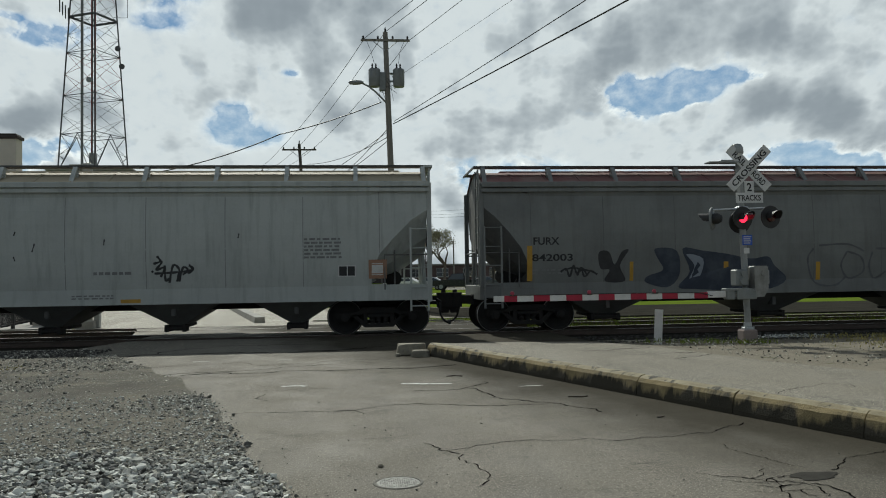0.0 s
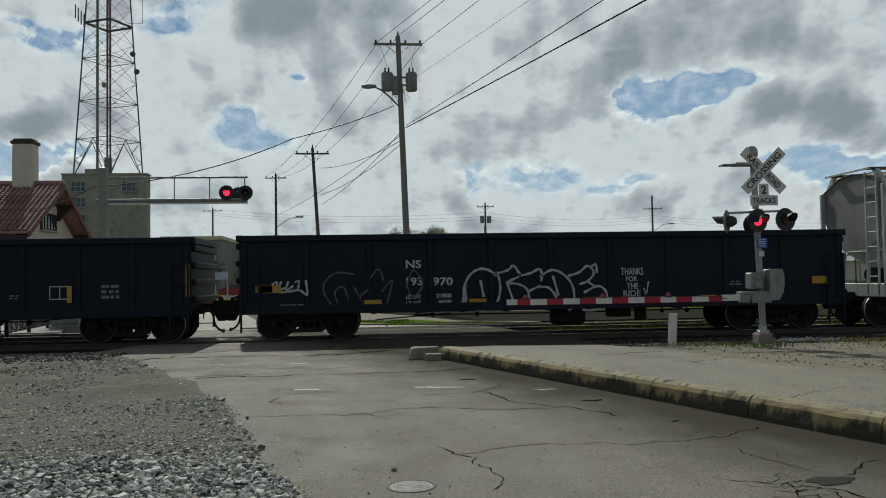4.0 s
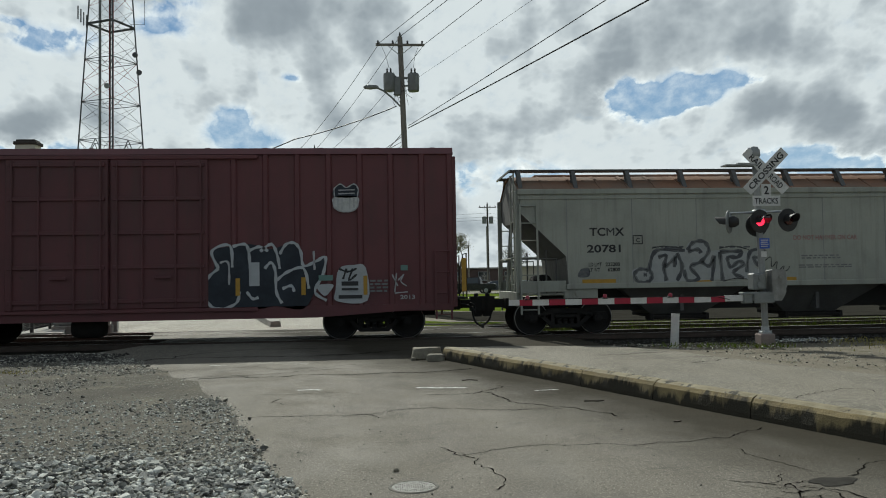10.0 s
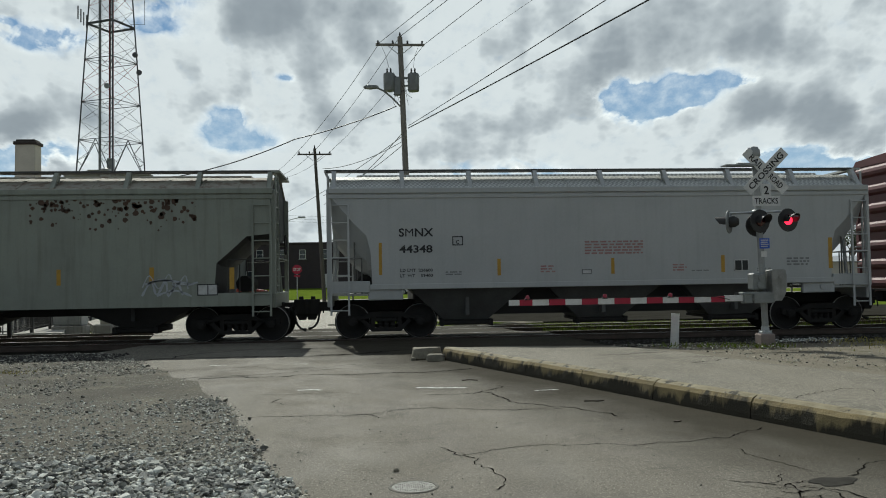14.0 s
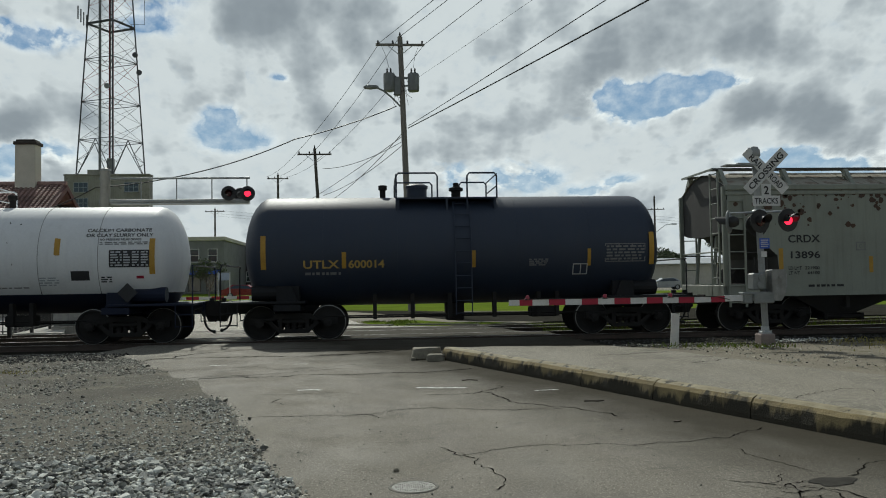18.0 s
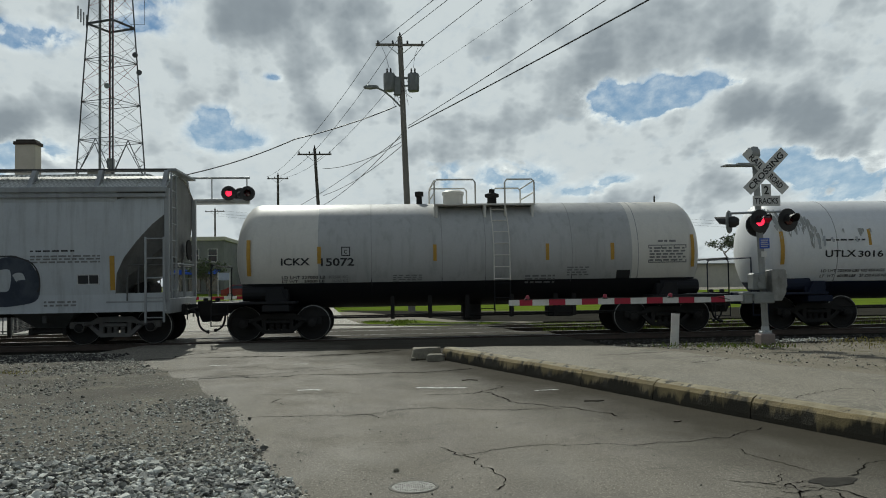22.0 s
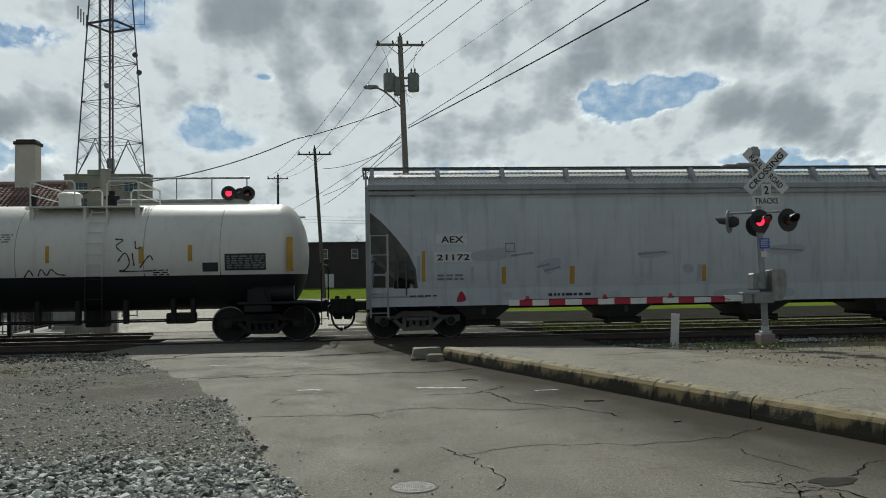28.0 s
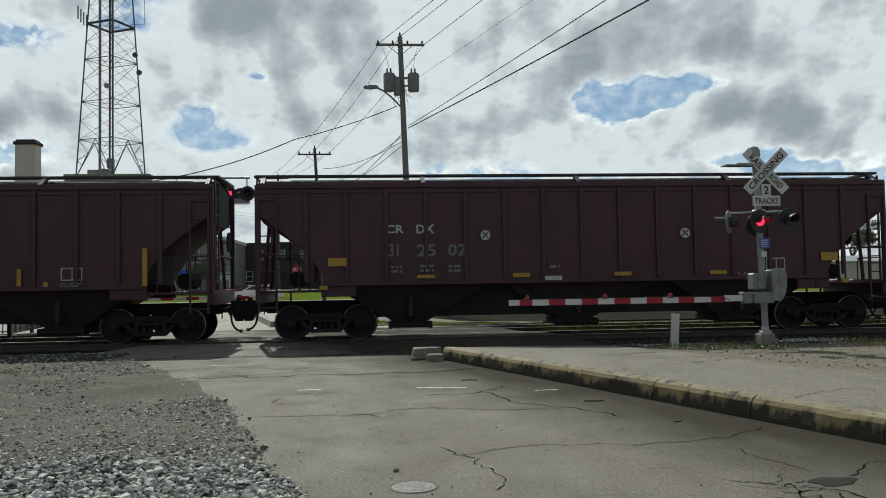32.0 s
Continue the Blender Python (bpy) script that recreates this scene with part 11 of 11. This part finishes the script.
part("plinth", Kit().box(-0.55, 0.55, -0.4, 0.4, -0.3, 0.1, 0.02), CONCRETE, case)
part("door", Kit().box(-0.44, 0.44, -0.375, -0.352, 0.16, 1.42, 0.006), SILVER, case)

# iron fence beside the depot yard
fence = thing("iron_fence", pose(0, 0, 0), "black iron picket fence beside the depot yard", "fence")
fa, fb = Vector((-11.3, 25.9, 0)), Vector((-13.2, 38.5, 0))
n = 6
pick = Kit().box(-0.012, 0.012, -0.012, 0.012, 0.08, 1.1).mesh("picket", BLACKP)
fpost = Kit().box(-0.05, 0.05, -0.05, 0.05, -0.3, 1.2, 0.008).mesh("post", BLACKP)
runs = [(fa, fb), (fa, Vector((-30, 27.4, 0)))]
for p0, p1 in runs:
    ln = (p1 - p0).length
    n = int(ln / 2.2)
    for i in range(n + 1):
        part("post", fpost, None, fence, at=Matrix.Translation(p0.lerp(p1, i / n)))
    for z in (0.16, 0.95):
        part("rail", Kit().rod(p0 + Vector((0, 0, z)), p1 + Vector((0, 0, z)), 0.022, 4), BLACKP, fence)
    m = int(ln / 0.14)
    for i in range(m):
        part("picket", pick, None, fence, at=Matrix.Translation(p0.lerp(p1, (i + 0.5) / m)))

# stop sign and posts by the lawn
stop = thing("stop_sign", pose(-6.45, 66, 0), "red octagonal stop sign on a steel post", "traffic sign")
part("post", Kit().box(-0.03, 0.03, -0.03, 0.03, -0.3, 3.0), GALV, stop)
b = part("plate", Kit().prism([(0.4 * cos(pi / 8 + i * pi / 4), 0.4 * sin(pi / 8 + i * pi / 4)) for i in range(8)], 1, -0.05, -0.035), REDP, stop, "red octagon", at=pose(0, 0, 2.65))
pts, fs = lettering("STOP", 0.58, 0.24)
part("lettering", Kit().add([(-0.29 + p[0], -0.056, -0.12 + p[1]) for p in pts], fs), INKWHITE, b)
part("plaque", Kit().box(-0.25, 0.25, -0.05, -0.035, 2.05, 2.2), REDP, stop)
for x, y, h in ((14.2, 103, 8.5), (11.9, 104, 6.2)):
    tagged(part("slim_post", Kit().rod((0, 0, -0.3), (0, 0, h), 0.09, 6), POLEWOOD, at=pose(x, y, 0)), "slim dark post by the car park", "post")
bx = thing("sign_board", pose(-13.2, 71, 0), "pale blue sign board on two posts by the street", "sign")
part("board", Kit().box(-0.45, 0.45, -0.04, 0.0, 1.9, 2.55), surf("pale_blue_board", (0.3, 0.36, 0.45), None, 3, 0.6), bx)
for x in (-0.5, 0.5):
    part("post", Kit().box(x - 0.04, x + 0.04, 0.0, 0.06, -0.3, 2.6), GALV, bx)


# ---------------------------------------------------------------- parked cars
TYRE = surf("tyre_rubber", (0.02, 0.02, 0.02), None, 4, 0.8)
RIM = surf("alloy_rim", (0.4, 0.4, 0.41), None, 4, 0.4, 0.6)


def parked(x, y, rz, colour, label, pickup=False, name="parked_car"):
    c = thing(name, pose(x, y, 0.05, rz=rz), label, "car", "cars parked beyond the lawn" if name == "parked_car" else "")
    m = bpy.data.materials.get("car_" + colour) or surf("car_" + colour, *{"white": ((0.86, 0.86, 0.86),), "silver": ((0.4, 0.41, 0.42),), "black": ((0.02, 0.02, 0.022),), "red": ((0.25, 0.02, 0.02),), "grey": ((0.13, 0.14, 0.15),)}[colour], rough=0.25, bump=0.0)
    if pickup:
        low = [(-2.7, 0.45), (2.7, 0.45), (2.75, 0.8), (2.6, 1.08), (1.2, 1.15), (-2.7, 1.12)]
        top = [(1.1, 1.13), (0.45, 1.82), (-0.9, 1.86), (-1.05, 1.13)]
    else:
        low = [(-2.25, 0.35), (2.2, 0.35), (2.3, 0.6), (2.2, 0.82), (1.1, 0.98), (-1.9, 1.02), (-2.3, 0.9)]
        top = [(1.1, 0.97), (0.35, 1.42), (-1.1, 1.46), (-1.85, 1.01)]
    W_ = 0.95 if pickup else 0.88
    part("body", Kit().loft([[(a, s * W_ * f, b) for a, b in low] for s, f in ((-1, 0.97), (-1, 1.0), (1, 1.0), (1, 0.97))]), m, c)
    rings = []
    for s, f in ((-1, 0), (-1, 1), (1, 1), (1, 0)):
        rings.append([(a, s * (W_ - 0.02 - 0.12 * (b - top[0][1]) / 0.5), b) for a, b in top])
    part("cabin", Kit().loft([rings[1], rings[2]]), m, c)
    for s in (-1, 1):
        q = [(a * 0.9, b) for a, b in [(top[0][0] - 0.12, top[0][1] + 0.05), (top[1][0] - 0.02, top[1][1] - 0.06), (top[2][0] + 0.05, top[2][1] - 0.07), (top[3][0] + 0.2, top[3][1] + 0.06)]]
        part("side_window", Kit().loft([[(a, s * (W_ - 0.005 - 0.12 * (b - top[0][1]) / 0.5 + e), b) for a, b in q] for e in (0, 0.01)]), PANE, c)
    part("windscreen", Kit().loft([[(top[0][0] + 0.02 + e, y_, top[0][1] + 0.04), (top[1][0] + 0.03 + e, y_ * 0.88, top[1][1] - 0.05)] for e in (0.0, 0.012) for y_ in (-W_ * 0.85, W_ * 0.85)][:2] + [[(top[0][0] + 0.03, W_ * 0.85, top[0][1] + 0.04), (top[1][0] + 0.04, W_ * 0.75, top[1][1] - 0.05)]], False, False), PANE, c)
    for xx in ((1.7, -1.65) if pickup else (1.38, -1.35)):
        for s in (-1, 1):
            r = 0.38 if pickup else 0.32
            w = part("wheel", Kit().lathe([(0.0, -0.1), (r, -0.1), (r, 0.1), (0.0, 0.1)], 18, 1, (xx, s * (W_ - 0.08), r)), TYRE, c)
            part("rim", Kit().lathe([(0.0, s * 0.115), (r * 0.62, s * 0.11), (r * 0.62, s * 0.09)], 14, 1, (xx, s * (W_ - 0.08), r)), RIM, w)
    for s in (-1, 1):
        part("headlight", Kit().box(low[2][0] - 0.12, low[2][0] - 0.02, s * W_ * 0.7 - 0.16, s * W_ * 0.7 + 0.16, low[2][1] + 0.02, low[2][1] + 0.16, 0.02), LENS_GREY, c)
    return c


for x, y, rz, col, pk in ((4.6, 92, 160, "white", False), (7.4, 93, 170, "white", False), (10.6, 89.5, 165, "black", True), (13.6, 93, 175, "grey", False), (16.6, 93.5, 172, "white", False), (20.5, 94, 178, "silver", False),
                          (24.0, 94, 172, "white", False), (27.4, 95, 175, "grey", False), (31.2, 95, 176, "white", False), (35.0, 96, 174, "silver", False), (-13.5, 84, 0, "red", False)):
    parked(x, y, rz, col, {"white": "white sedan parked beyond the lawn", "black": "black pickup truck parked beyond the lawn", "grey": "dark grey car parked beyond the lawn", "silver": "silver car parked beyond the lawn", "red": "red car waiting in the street"}[col], pk)

sedan = parked(0, 72.3, 180, "white", "white sedan driving along the street", False, "moving_car")


# ---------------------------------------------------------------- what moves
def motions():
    for c, x in MOVERS:
        walk(c, [(t, pose(x + SPEED * t, TRACK_Y, 0)) for t in (0, 16, 32)])
    turn = degrees(SPEED / WHEEL_R)
    for w, x in ROLLERS:
        walk(w, [(i / 10, pose(x, 0, WHEEL_R, ry=(turn * i / 10) % 360)) for i in range(321)])
    walk(sedan, [(t, pose(0.2 - 5.4 * (t - 30), 72.3, 0.0, rz=180)) for t in (0, 16, 32)])
    # the flaps uncover the always-glowing lamps in turn, each for half of a beat
    beat, first = 1.213, 1.13
    closed, ajar = pose(0, -0.05, 0.109), pose(0, -0.06, 0.113, rx=-86)
    for flap, half_ in BLINK_FLAPS:
        rows = [(0.0, closed if half_ else ajar)]
        for i in range(60):
            t = first - beat + i * beat / 2
            if not 0.05 < t < 31.9:
                continue
            opens = (i % 2 == 0) == (half_ == 0)
            rows += [(t - 0.03, closed if opens else ajar), (t + 0.03, ajar if opens else closed)]
        walk(flap, rows + [(32.0, rows[-1][1])])
    walk(sky, [(t, pose(0, 0, 0, rz=0.105 * (t - 6))) for t in (0, 16, 32)])


motions()
